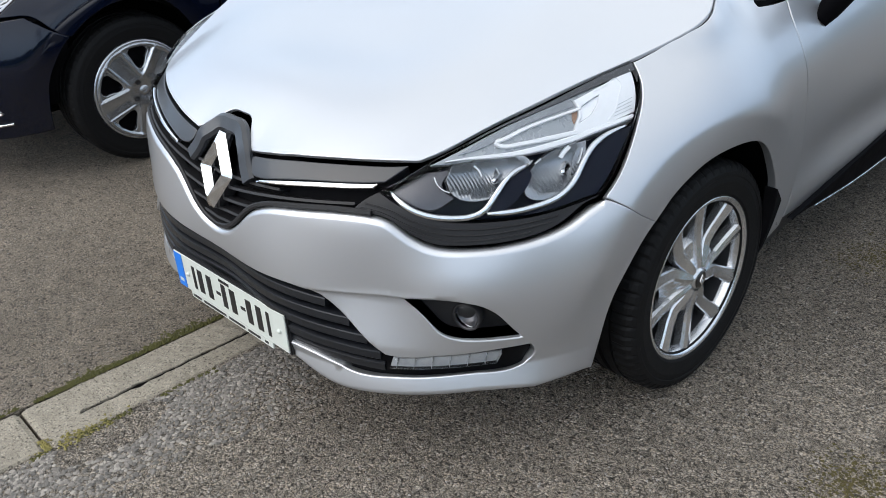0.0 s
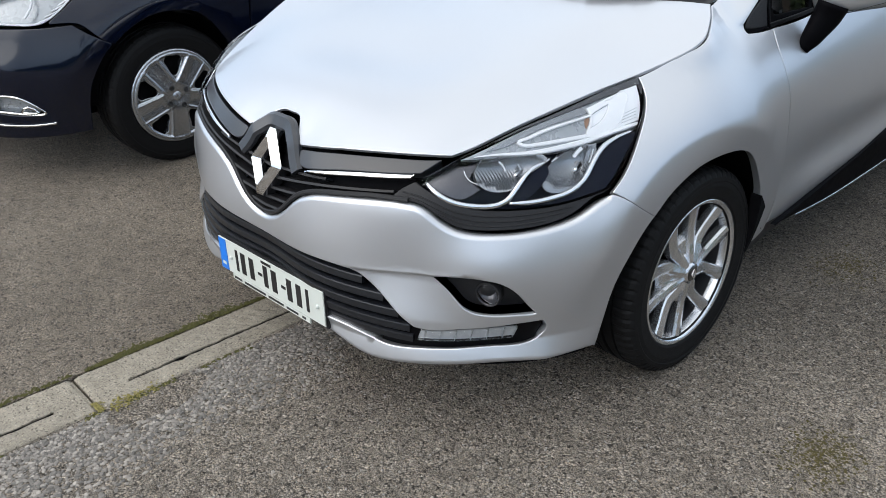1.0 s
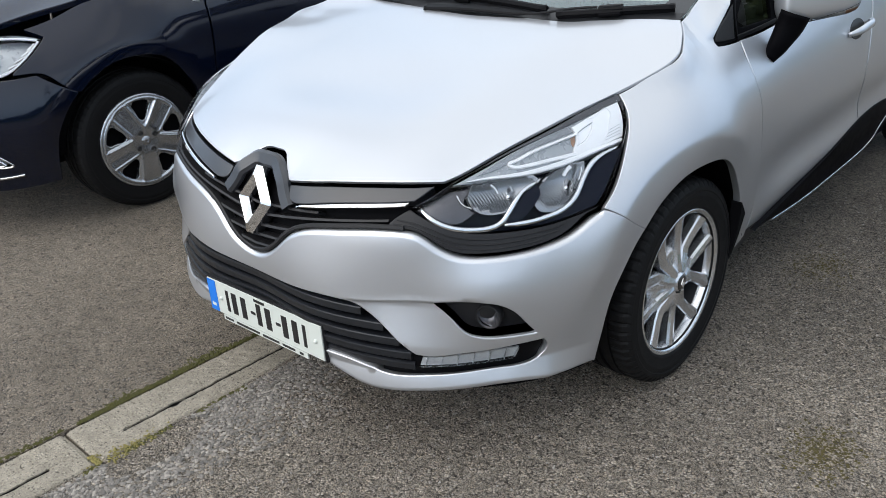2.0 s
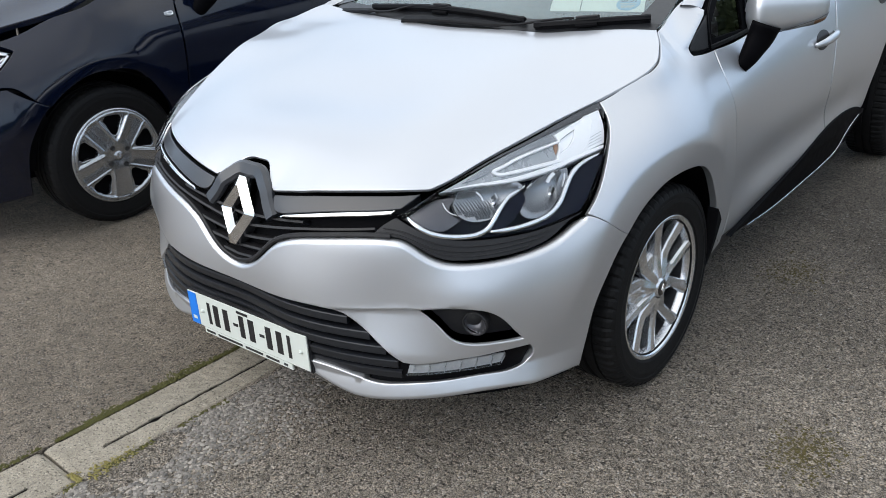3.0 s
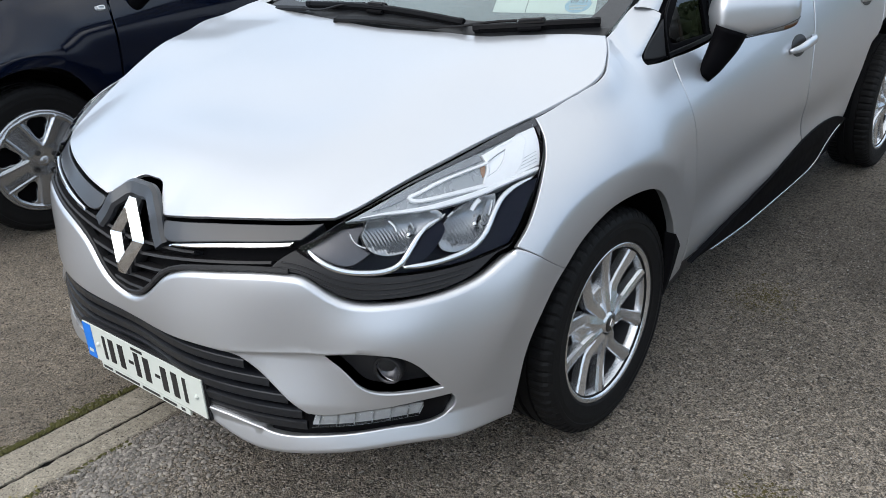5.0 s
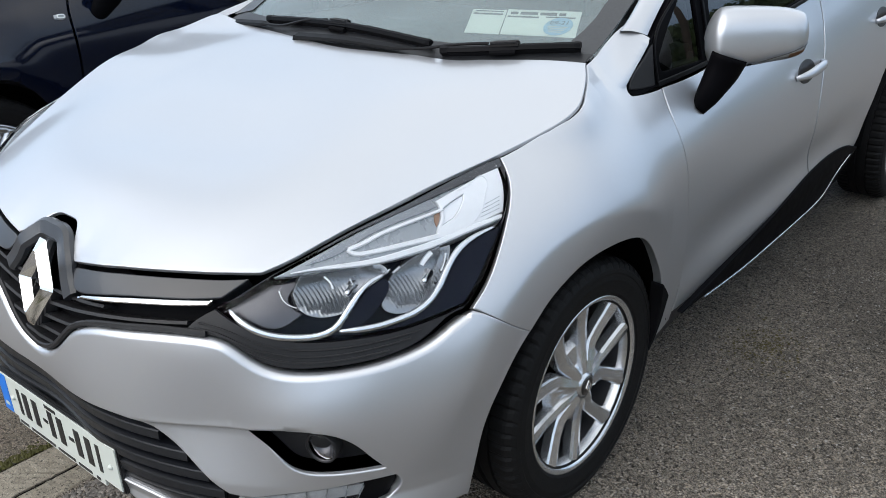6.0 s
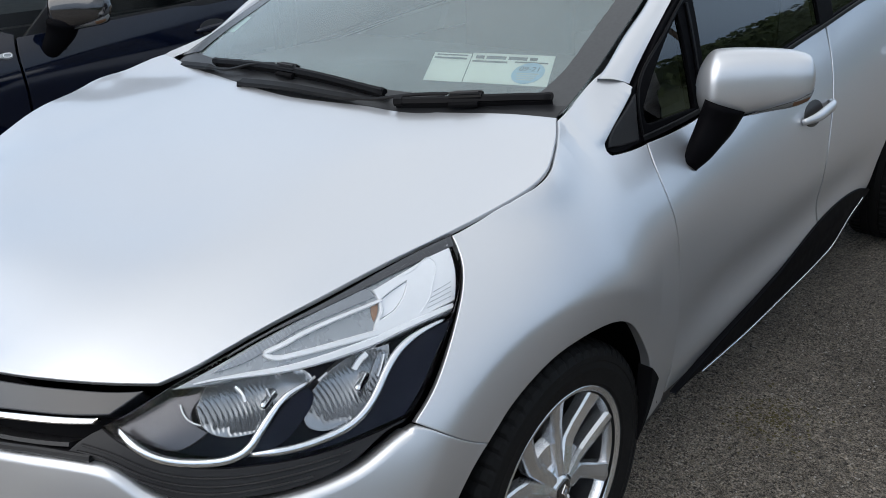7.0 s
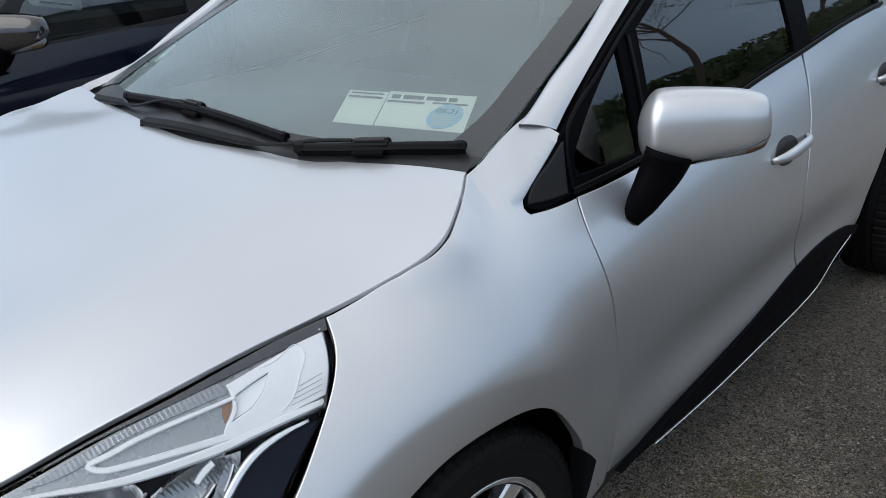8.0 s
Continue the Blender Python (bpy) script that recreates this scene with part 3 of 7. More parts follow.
def make_drain():
    """Concrete slot drain: blocks a metre long, each two kerbs with a narrow slot between, worn edges, open joints."""
    rng = random.Random(4)
    top = thing("drain_channel", "weathered concrete slot drain channel set in the asphalt", "drain", kind="structure")

    def block(y0, y1, seed, parent):
        """One block: a rough top with worn edges and a slot that stops short of both ends."""
        slot, n = -0.290, 70
        cuts = (y0 + 0.115, y1 - 0.10)
        ys = sorted([y0 + (y1 - y0) * i / n for i in range(n + 1)] + [c + e for c in cuts for e in (-0.0008, 0.0008)])
        v, f, lining = [], [], []
        for i, y in enumerate(ys):
            lean = 0.009 * (y + 0.5)
            chip = 0.004 * max(0, noise.noise((y * 9, seed, 3.1)) - 0.2)
            a = EDGE_L + 0.004 + lean + 0.003 * noise.noise((y * 23, seed, 0.3)) + chip
            b = EDGE_R - 0.003 + lean + 0.003 * noise.noise((y * 23, seed, 7.3)) - chip
            e = 0.008 if i in (0, len(ys) - 1) else 0.0
            c = slot + lean + 0.0030 * noise.noise((y * 26, seed, 5.0))
            h = 0.0058 + 0.0026 * noise.noise((y * 40, seed, 1.0)) + 0.0065 * math.exp(-(((y - cuts[0] - 0.17) / 0.014) ** 2))
            deep = -0.10 if cuts[0] < y < cuts[1] else None
            top = lambda x: 0.001 - e + 0.0025 * noise.noise((x * 70, y * 70, seed)) + 0.0022 * noise.noise((x * 12, y * 9, seed))
            if deep:
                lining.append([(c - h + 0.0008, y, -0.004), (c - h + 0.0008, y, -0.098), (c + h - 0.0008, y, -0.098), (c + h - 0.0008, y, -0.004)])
            row = [(a, y, -0.12), (a, y, -0.010 - e), (a + 0.004, y, -0.003 - e)]
            row += [(x, y, top(x)) for x in np.linspace(a + 0.010, c - h - 0.003, 8)]
            row += [(c - h, y, top(c) - 0.001), (c - h, y, deep or top(c) - 0.001), (c + h, y, deep or top(c) - 0.001), (c + h, y, top(c) - 0.001)]
            row += [(x, y, top(x)) for x in np.linspace(c + h + 0.003, b - 0.010, 6)]
            row += [(b - 0.004, y, -0.003 - e), (b, y, -0.010 - e), (b, y, -0.12)]
            v += row
        k = len(row)
        for i in range(len(ys) - 1):
            for j in range(k - 1):
                f.append((i * k + j, i * k + j + 1, (i + 1) * k + j + 1, (i + 1) * k + j))
        f += [tuple(range(k))[::-1], tuple(range(len(v) - k, len(v)))]
        body = mesh_part("concrete_block", v, f, CONCRETE, parent, smooth=False)
        # near-black sheet just inside the walls, put in for the slot's deep shade
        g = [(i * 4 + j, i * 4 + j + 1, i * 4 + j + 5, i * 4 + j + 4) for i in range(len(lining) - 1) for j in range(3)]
        mesh_part("slot_shade_sheet", [q for row in lining for q in row], g, SLOT_SHADE, body, "black sheet lining the slot as its shade", smooth=False)

    for k in range(-9, 11):
        block(-0.508 + k + 0.004, -0.508 + k + 1 - 0.004, k * 3.1, top)
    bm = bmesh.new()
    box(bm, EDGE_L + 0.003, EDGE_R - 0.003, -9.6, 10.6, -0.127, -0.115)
    part("channel_bed", bm, SLOT_SHADE, top)


make_drain()


def clump_stuff(name, label, category, places, mat, size, seed, lift=0.0):
    """Many small lumps in one mesh."""
    rng = random.Random(seed)
    v, f = [], []
    base = [(1, 0, 0), (-0.5, 0.87, 0), (-0.5, -0.87, 0), (0, 0, 0.8), (0, 0, -0.5)]
    for x, y in places:
        s, a = size * (0.5 + rng.random()), rng.random() * 6.28
        o = len(v)
        for bx, by, bz in base:
            px, py = bx * math.cos(a) - by * math.sin(a), bx * math.sin(a) + by * math.cos(a)
            v.append((x + s * px * (0.7 + 0.6 * rng.random()), y + s * py * (0.7 + 0.6 * rng.random()), ground_height(x) + lift + s * bz * (0.6 + 0.5 * rng.random())))
        for t in ((0, 1, 3), (1, 2, 3), (2, 0, 3), (1, 0, 4), (2, 1, 4), (0, 2, 4)):
            f.append(tuple(o + i for i in t))
    tagged(mesh_part(name, v, f, mat, smooth=False), label, category, kind="stuff")


# ---- the silver hatchback ----
SKIN = Skin([*FRONT_REACH, *SIDE_REACH], LEVELS)
HOOD = Bonnet(BONNET_RISE)
car = thing("hatchback_car", "silver metallic five-door hatchback parked on asphalt, black grille trim", "car", pose(-0.018, 0, 0))

LAMP_TOP = [(26.5, 0.714), (28.7, 0.732), (31.0, 0.755), (35.0, 0.785), (39.0, 0.811), (44.5, 0.837), (49.0, 0.856), (55.0, 0.879), (60.0, 0.896)]
LAMP_REAR = [(60.0, 0.896), (60.2, 0.866), (59.5, 0.834), (57.9, 0.797), (55.6, 0.747), (53.5, 0.704), (51.9, 0.678)]
LAMP_LOW = [(51.9, 0.678), (50.2, 0.674), (45.1, 0.660), (38.9, 0.653), (34.4, 0.656), (31.0, 0.672), (28.2, 0.697), (26.5, 0.714)]
BUMPER_TOP = [(0, 0.521), (2.2, 0.529), (5.0, 0.562), (7.7, 0.606), (10.3, 0.630), (15.9, 0.651), (22.3, 0.664), (25.9, 0.664), (27.7, 0.657), (30.1, 0.627), (32.6, 0.605), (35.7, 0.600), (40.6, 0.604), (44.3, 0.615), (47.4, 0.635), (49.8, 0.660), (51.8, 0.675)]
BUMPER_SEAM = [(51.8, 0.675), (54.2, 0.648), (56.8, 0.616), (59.6, 0.585)]
BUMPER_ARCH = [(59.6, 0.585), (58.0, 0.557), (56.0, 0.507), (53.9, 0.438), (52.5, 0.348), (51.5, 0.228)]
BUMPER_FOOT = [(51.5, 0.230), (48.4, 0.239), (45.2, 0.244), (40.3, 0.246), (34.0, 0.238), (28.0, 0.226), (22.9, 0.216), (19.6, 0.216), (16.7, 0.228), (13.0, 0.246), (6.9, 0.252), (0, 0.255)]
MOUTH_TOP = [(0, 0.464), (9.9, 0.469), (14.7, 0.469), (17.6, 0.463), (19.0, 0.455)]
MOUTH_SIDE = [(19.0, 0.455), (20.2, 0.440), (23.9, 0.378), (25.5, 0.352), (26.8, 0.334)]
MOUTH_HORN = [(26.8, 0.334), (28.4, 0.330), (32.1, 0.336), (36.0, 0.343), (40.0, 0.354), (43.2, 0.361)]
MOUTH_LOW = [(43.2, 0.361), (43.7, 0.341), (43.3, 0.318), (42.1, 0.301), (37.2, 0.287), (31.9, 0.278), (27.5, 0.271), (22.6, 0.266), (19.5, 0.278), (16.6, 0.291), (13.6, 0.294), (0, 0.296)]
FOG_RIM = [[(29.3, 0.478), (32.7, 0.486), (36.0, 0.487), (37.7, 0.480), (39.6, 0.455), (41.1, 0.415), (42.3, 0.385)], [(42.3, 0.385), (40.0, 0.383), (37.4, 0.381), (35.0, 0.385), (33.4, 0.398), (32.0, 0.428), (30.5, 0.459), (29.3, 0.478)]]
ARCH = [(59.6, 0.585), (62.6, 0.628), (65.8, 0.658), (68.6, 0.676), (71.7, 0.684), (76.3, 0.683), (81.2, 0.666), (84.8, 0.630), (88.5, 0.566), (91.9, 0.485), (92.7, 0.435), (93.0, 0.380), (93.2, 0.330)]


CREASE = lambda a: np.interp(a, (15, 18.9, 22, 27.4, 29.5, 33, 36.2, 38, 39.6), (0.466, 0.468, 0.472, 0.480, 0.481, 0.489, 0.491, 0.484, 0.466))


def flare_row(r, start, end):
    """A row at r from the wheel's axle, as turns and heights."""
    row = []
    for q in np.linspace(start, end, 40):
        y, z = 0.815 + r * math.cos(q), 0.31 + r * math.sin(q)
        row.append((math.degrees(math.atan2(0.872, AXIS - y)) if y < AXIS else 90 + 60 * (y - AXIS), z))
    return row


def flared(p, u):
    """The flare round the front wheel: it swells to a crease, then turns in to the arch."""
    d = np.hypot(p[:, 1] - 0.815, p[:, 2] - 0.31)
    over = 0.019 * np.exp(-((np.clip(d - 0.452, 0, 1) / 0.085) ** 2))
    under = 0.0195 - 0.26 * (0.452 - np.clip(d, 0.36, 0.60))
    out = -0.0010 * np.log(np.exp(-over / 0.0010) + np.exp(-under / 0.0010))
    behind = np.clip((p[:, 1] - 0.98) / 0.16, 0, 1)
    p[:, 0] += np.sign(u) * out * np.clip((p[:, 2] - 0.34) / 0.18, 0, 1) * (1 - 0.75 * behind)
    return p


def bumper_form(u, z):
    """The skin with the undercut below the crease between the mouth and the fog lamp."""
    p = SKIN.at(u, z)
    a = np.abs(u)
    run = np.clip((a - 16) / 6, 0, 1) * np.clip((36 - a) / 5, 0, 1)
    edge = CREASE(a)
    under = 1 / (1 + np.exp(-(edge - z) / 0.0016)) * np.clip((z - 0.36) / 0.10, 0, 1)
    chin = 0.60 * np.clip(np.interp(a, (0, 19, 27, 37, 43), (0.262, 0.266, 0.271, 0.287, 0.304)) - z, 0, 0.08) * np.clip((52 - a) / 8, 0, 1)
    push = -0.014 * run * under + chin + 0.0015 * run * np.exp(-(((z - edge - 0.007) / 0.006) ** 2))
    ang = np.radians(np.clip(u, -90, 90))
    p[:, 0] += push * np.sin(ang)
    p[:, 1] -= push * np.cos(ang)
    return flared(p, u)


def swell(u, z):
    """The wing rises to the bonnet's rear corner."""
    return 0.018 * np.exp(-(((np.abs(u) - 71.5) / 7) ** 2) - ((np.asarray(z) - 0.952) / 0.038) ** 2)


def wing_form(u, z):
    """The skin with the raised lip round the front wheel arch, filled out to the window's front corner and the pillar."""
    p = SKIN.at(u, z)
    ahead = 1.112 + (p[:, 2] - 0.958) * 1.44 - p[:, 1]
    near = np.exp(-((np.clip(ahead, 0, 1) / 0.055) ** 2)) * np.clip((p[:, 2] - 0.912) / 0.05, 0, 1)
    plane = 0.768 + 0.020 * np.clip(p[:, 1] - 1.24, 0, 3) - 0.19 * (p[:, 2] - 0.93) - 0.35 * np.clip(p[:, 2] - 1.05, 0, 1) ** 2
    p[:, 0] += np.sign(u) * swell(u, z)
    seam_y = (0.692, 0.748, 0.801, 0.845, 0.884, 0.926, 0.977, 1.03)
    below = np.clip(np.interp(p[:, 1], seam_y, (0.897, 0.913, 0.933, 0.951, 0.968, 0.986, 1.005, 1.02)) - p[:, 2], 0, 1)
    meet = np.interp(p[:, 1], seam_y, (-0.004, -0.009, -0.012, -0.003, 0.0095, 0.0140, 0.0115, -0.005)) * np.clip((p[:, 1] - 0.66) / 0.04, 0, 1) * np.clip((1.06 - p[:, 1]) / 0.03, 0, 1)
    p[:, 2] += meet * np.exp(-((below / 0.055) ** 2))
    p[:, 0] += np.sign(u) * near * np.clip(plane - np.abs(p[:, 0]), 0, 0.05)
    return flared(p, u)


def flip_run(run):
    return [(-a, b) for a, b in run[::-1]]


# near-black inner shell, added behind the panels as the shade in their gaps
def make_shell(parent, skin, hood, mat):
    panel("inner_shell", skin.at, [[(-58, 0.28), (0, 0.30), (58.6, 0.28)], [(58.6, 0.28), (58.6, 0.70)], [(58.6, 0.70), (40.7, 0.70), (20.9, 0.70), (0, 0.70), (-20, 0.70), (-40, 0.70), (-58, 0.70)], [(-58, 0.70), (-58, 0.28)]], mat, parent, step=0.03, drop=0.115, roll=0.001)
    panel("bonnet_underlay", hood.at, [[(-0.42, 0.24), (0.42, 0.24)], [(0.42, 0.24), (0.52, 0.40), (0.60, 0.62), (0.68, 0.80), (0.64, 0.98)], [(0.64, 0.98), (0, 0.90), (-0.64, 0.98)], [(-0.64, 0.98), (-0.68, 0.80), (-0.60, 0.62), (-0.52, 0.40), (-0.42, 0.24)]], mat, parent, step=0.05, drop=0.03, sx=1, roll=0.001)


make_shell(car, SKIN, HOOD, SHADOW_PLASTIC)

mouth = [mirrored(MOUTH_TOP), MOUTH_SIDE, MOUTH_HORN, MOUTH_LOW + flip_run(MOUTH_LOW)[1:], flip_run(MOUTH_HORN), flip_run(MOUTH_SIDE)]
bumper = panel(
    "front_bumper", bumper_form,
    [mirrored(BUMPER_FOOT[::-1]), BUMPER_ARCH[::-1], BUMPER_SEAM[::-1], mirrored(BUMPER_TOP)[::-1], flip_run(BUMPER_SEAM[::-1]), flip_run(BUMPER_ARCH[::-1])],
    SILVER, car, holes=[mouth, FOG_RIM, [flip_run(r) for r in FOG_RIM[::-1]]], step=0.012, roll=[0.014, 0.004, 0.003, 0.018, 0.003, 0.004], hole_roll=0.004, depth=0.03, creases=[[(s * a, float(CREASE(a)) + h) for a in np.linspace(15, 33, 60)] for s in (1, -1) for h in (-0.009, -0.0045, -0.002, 0.0, 0.002, 0.0045, 0.009)] + [[(s * a, b) for a, b in flare_row(r, 2.3, 3.25)] for s in (1, -1) for r in (0.440, 0.446, 0.452, 0.458, 0.464)])

# the bonnet's front lip follows the nose
BONNET_LIP = [(float(q[0]), float(q[1]), float(q[2])) for q in SKIN.at([6.4, 9.9, 14.0, 18.7, 22.9, 26.9, 30.6], [0.729, 0.739, 0.749, 0.756, 0.760, 0.762, 0.762])]


def bonnet_form(x, y):
    """The bonnet, led down to its front lip."""
    p = HOOD.at(x, y)
    lx, ly, lz = (np.array([q[k] for q in BONNET_LIP]) for k in range(3))
    gap = lz + 0.002 - HOOD.at(lx, ly)[:, 2]
    a = np.abs(np.asarray(x, float))
    ahead = np.clip((np.asarray(y, float) - np.interp(a, lx, ly)) / 0.17, -0.2, 1)
    p[:, 2] += np.interp(a, lx, gap) * (1 - ahead) ** 2 * np.clip((0.60 - a) / 0.06, 0, 1)
    # the side edge rolls down to meet the wing
    inside = np.interp(y, (0.60, 0.692, 0.748, 0.801, 0.845, 0.884, 0.926, 1.03), (0.672, 0.704, 0.726, 0.750, 0.768, 0.771, 0.756, 0.693)) - a
    p[:, 2] -= np.interp(y, (0.66, 0.76, 0.84, 0.92, 1.01), (0, 0.0012, 0.0018, 0.0015, 0)) * np.exp(-((inside / 0.035) ** 2))
    return p


HALF_BONNET = [[(0, 0.108), (0.032, 0.107), (0.047, 0.101), (0.061, 0.089), (0.098, 0.058), BONNET_LIP[0][:2]],
               [tuple(q[:2]) for q in BONNET_LIP],
               [BONNET_LIP[-1][:2], (0.556, 0.262), (0.567, 0.290), (0.597, 0.370), (0.632, 0.457), (0.653, 0.525), (0.671, 0.592), (0.704, 0.692)],
               [(0.704, 0.692), (0.726, 0.748), (0.750, 0.801), (0.768, 0.845), (0.771, 0.884), (0.756, 0.926), (0.729, 0.977), (0.693, 1.030)],
               [(0.693, 1.034), (0.618, 1.022), (0.518, 1.004), (0.388, 0.982), (0.238, 0.953), (0.10, 0.934), (0, 0.928)]]

def on_plan(points, gap):
    """Where the skin runs right under a line in plan, drawn outwards by gap."""
    out = []
    for x, y in points:
        u, r = math.degrees(math.atan2(x, AXIS - y)), math.hypot(x, AXIS - y) + gap
        lo, hi = 0.70, 1.06
        for _ in range(40):
            mid = (lo + hi) / 2
            lo, hi = (mid, hi) if SKIN.reach([u], [mid])[0] + float(swell(u, mid)) > r else (lo, mid)
        out.append((u, lo))
    return out


SEAM = on_plan(HALF_BONNET[3][1:], 0.006)
WING = [ARCH, [(93.2, 0.330), (94.5, 0.300), (100.0, 0.305)], [(100.0, 0.305), (100.2, 0.45), (99.2, 0.60), (97.6, 0.75), (96.9, 0.866), (97.2, 0.896), (98.1, 0.934)], [(98.1, 0.934), (93.0, 0.938), (89.9, 0.944)], [(89.9, 0.944), (89.4, 0.951), (90.1, 0.963)], [(90.1, 0.963), (91.6, 0.978), (95.0, 1.012), (98.4, 1.049)], [(98.4, 1.047), (97.9, 1.060), (96.8, 1.076)], [(96.8, 1.076), (92, 1.050), (87.5, 1.031), SEAM[-1]], SEAM[::-1] + [LAMP_REAR[0]], LAMP_REAR, BUMPER_SEAM]
both("front_wing", wing_form, WING, SILVER, car, roll=0.0025, step=0.012, depth=0.02, creases=[flare_row(r, 0.55, 2.7) for r in (0.434, 0.440, 0.4455, 0.4495, 0.4525, 0.456, 0.462, 0.469)])

bonnet_rim = []
for seg in HALF_BONNET[1:4]:
    bonnet_rim.append(seg)
bonnet_rim.append(HALF_BONNET[4] + flip_run(HALF_BONNET[4])[1:])
for seg in HALF_BONNET[3:0:-1]:
    bonnet_rim.append(flip_run(seg))
bonnet_rim.append(mirrored(HALF_BONNET[0]))
panel("bonnet", bonnet_form, bonnet_rim, SILVER, car, step=0.018, sx=1.0, roll=0.0025, depth=0.006)

# sides behind the front wheel
DOOR_FRONT = [[(100.3, 0.330), (120, 0.30), (140, 0.30), (163.0, 0.31)], [(163.0, 0.31), (161.4, 0.448), (158.8, 0.60), (159.6, 0.72), (161.8, 0.82), (164.2, 0.94), (164.6, 1.026)],
              [(164.6, 1.026), (145.6, 0.996), (128, 0.958), (111, 0.934), (104, 0.932), (98.4, 0.935)], [(98.4, 0.935), (97.45, 0.896), (97.15, 0.866), (97.85, 0.75), (99.45, 0.60), (100.45, 0.45), (100.3, 0.330)]]


def side_form(u, z):
    """The skin with the hollow along the lower doors."""
    p = SKIN.at(u, z)
    y = p[:, 1]
    fade = np.clip((y - 1.15) / 0.4, 0, 1) * np.clip((2.95 - y) / 0.4, 0, 1)
    p[:, 0] -= np.sign(u) * 0.014 * fade * np.exp(-(((z - 0.50) / 0.075) ** 2))
    p[:, 0] += np.sign(u) * 0.012 * fade * np.exp(-(((z - 0.385) / 0.05) ** 2))
    return p


doors = both("front_door", side_form, DOOR_FRONT, SILVER, car, roll=0.0025, step=0.022, depth=0.02)
DOOR_REAR = [[(163.6, 0.31), (180, 0.31), (192.0, 0.335)], [(192.0, 0.335), (196.0, 0.40), (197.4, 0.47), (201.0, 0.58), (207.0, 0.672), (213.5, 0.72), (216.0, 0.80), (217.0, 1.06)],
             [(217.0, 1.06), (200, 1.075), (180, 1.052), (165.3, 1.028)], [(165.3, 1.028), (164.8, 0.94), (162.4, 0.82), (160.2, 0.72), (159.4, 0.60), (162.0, 0.448), (163.6, 0.31)]]
both("rear_door", side_form, DOOR_REAR, SILVER, car, roll=0.0025, step=0.03, depth=0.02)
QUARTER = [[(207.4, 0.672), (214, 0.725), (222, 0.748), (230, 0.752), (238, 0.742), (246, 0.70), (253, 0.60), (256, 0.45), (256, 0.30)], [(256, 0.30), (264, 0.30)], [(264, 0.30), (264, 1.08)], [(264, 1.08), (240, 1.085), (217.5, 1.06)], [(217.5, 1.06), (216.5, 0.80), (214.0, 0.72), (207.4, 0.672)]]
both("rear_wing", SKIN.at, QUARTER, SILVER, car, roll=0.0025, step=0.04, depth=0.02)
SILL = [[(93.4, 0.325), (94.0, 0.255), (104, 0.225), (140, 0.205), (190, 0.215)], [(190, 0.215), (192.5, 0.330)], [(192.5, 0.330), (180, 0.30), (163, 0.30), (140, 0.29), (120, 0.29), (100.2, 0.298), (94.6, 0.295), (93.4, 0.325)]]
both("sill", side_form, SILL, PLASTIC, car, roll=0.003, step=0.03, depth=0.03, drop=0.012)
SKIRT = [[(101.5, 0.318), (111.3, 0.300), (129.7, 0.264), (150, 0.252), (170.0, 0.252), (182, 0.285), (190.5, 0.330), (196.5, 0.372)], [(196.5, 0.372), (188, 0.415), (177.7, 0.436), (161.0, 0.428), (144, 0.392), (126.6, 0.352), (111.1, 0.326), (101.5, 0.318)]]


def skirt_form(u, z):
    p = side_form(u, z)
    p[:, 0] += np.sign(u) * (0.006 + 0.17 * np.clip(0.40 - np.asarray(z), 0, 0.2))
    return p


both("side_skirt", skirt_form, SKIRT, SKIRT_BLACK, car, roll=0.004, step=0.018, depth=0.012)
for f in (False, True):
    line = skirt_form(*curve([(u / 60, z) for u, z in [(111.3, 0.302), (129.7, 0.267), (150, 0.256), (170.0, 0.258), (178, 0.285), (182, 0.330), (190, 0.372)]], 0.03).T * np.array([[60.0], [1.0]]))
    sweep("skirt_strip", line + (0.004, 0, 0), round_section(0.0026, 0.0026, 6), SATIN, car, ups=(1, 0, 0), flip=f, label="thin bright strip")


# ---- glasshouse ----
def glass_side(y, z):
    """The leaning plane of the side windows."""
    y, z = np.asarray(y, float), np.asarray(z, float)
    x = 0.762 + 0.020 * np.clip(y - 1.24, 0, 3) - 0.012 * np.clip(y - 2.2, 0, 3) ** 2 - 0.19 * (z - 0.93) - 0.35 * np.clip(z - 1.05, 0, 1) ** 2
    return np.stack([x, y, z], -1)


WINDOW_LINE = [(1.108, 0.950), (1.122, 0.941), (1.235, 0.932), (1.45, 0.934), (1.74, 0.957), (2.03, 0.996), (2.31, 1.024), (2.60, 1.053), (2.95, 1.075), (3.20, 1.10)]
WINDOW_TOP = [(3.20, 1.10), (3.10, 1.25), (2.9, 1.36), (2.5, 1.405), (2.1, 1.400), (1.85, 1.360), (1.56, 1.240), (1.46, 1.188), (1.36, 1.128), (1.245, 1.045), (1.115, 0.966), (1.108, 0.950)]
QUARTER_LIGHT = [[(1.30, 0.960), (1.49, 0.955)], [(1.49, 0.955), (1.465, 1.165)], [(1.465, 1.165), (1.40, 1.12), (1.33, 1.06), (1.275, 1.00)], [(1.275, 1.00), (1.275, 0.970), (1.30, 0.960)]]
FRONT_LIGHT = [[(1.555, 0.962), (1.80, 0.985), (2.03, 1.014), (2.27, 1.040)], [(2.27, 1.040), (2.23, 1.20), (2.20, 1.36)], [(2.20, 1.36), (2.05, 1.365), (1.88, 1.335), (1.70, 1.265), (1.545, 1.19)], [(1.545, 1.19), (1.555, 0.962)]]
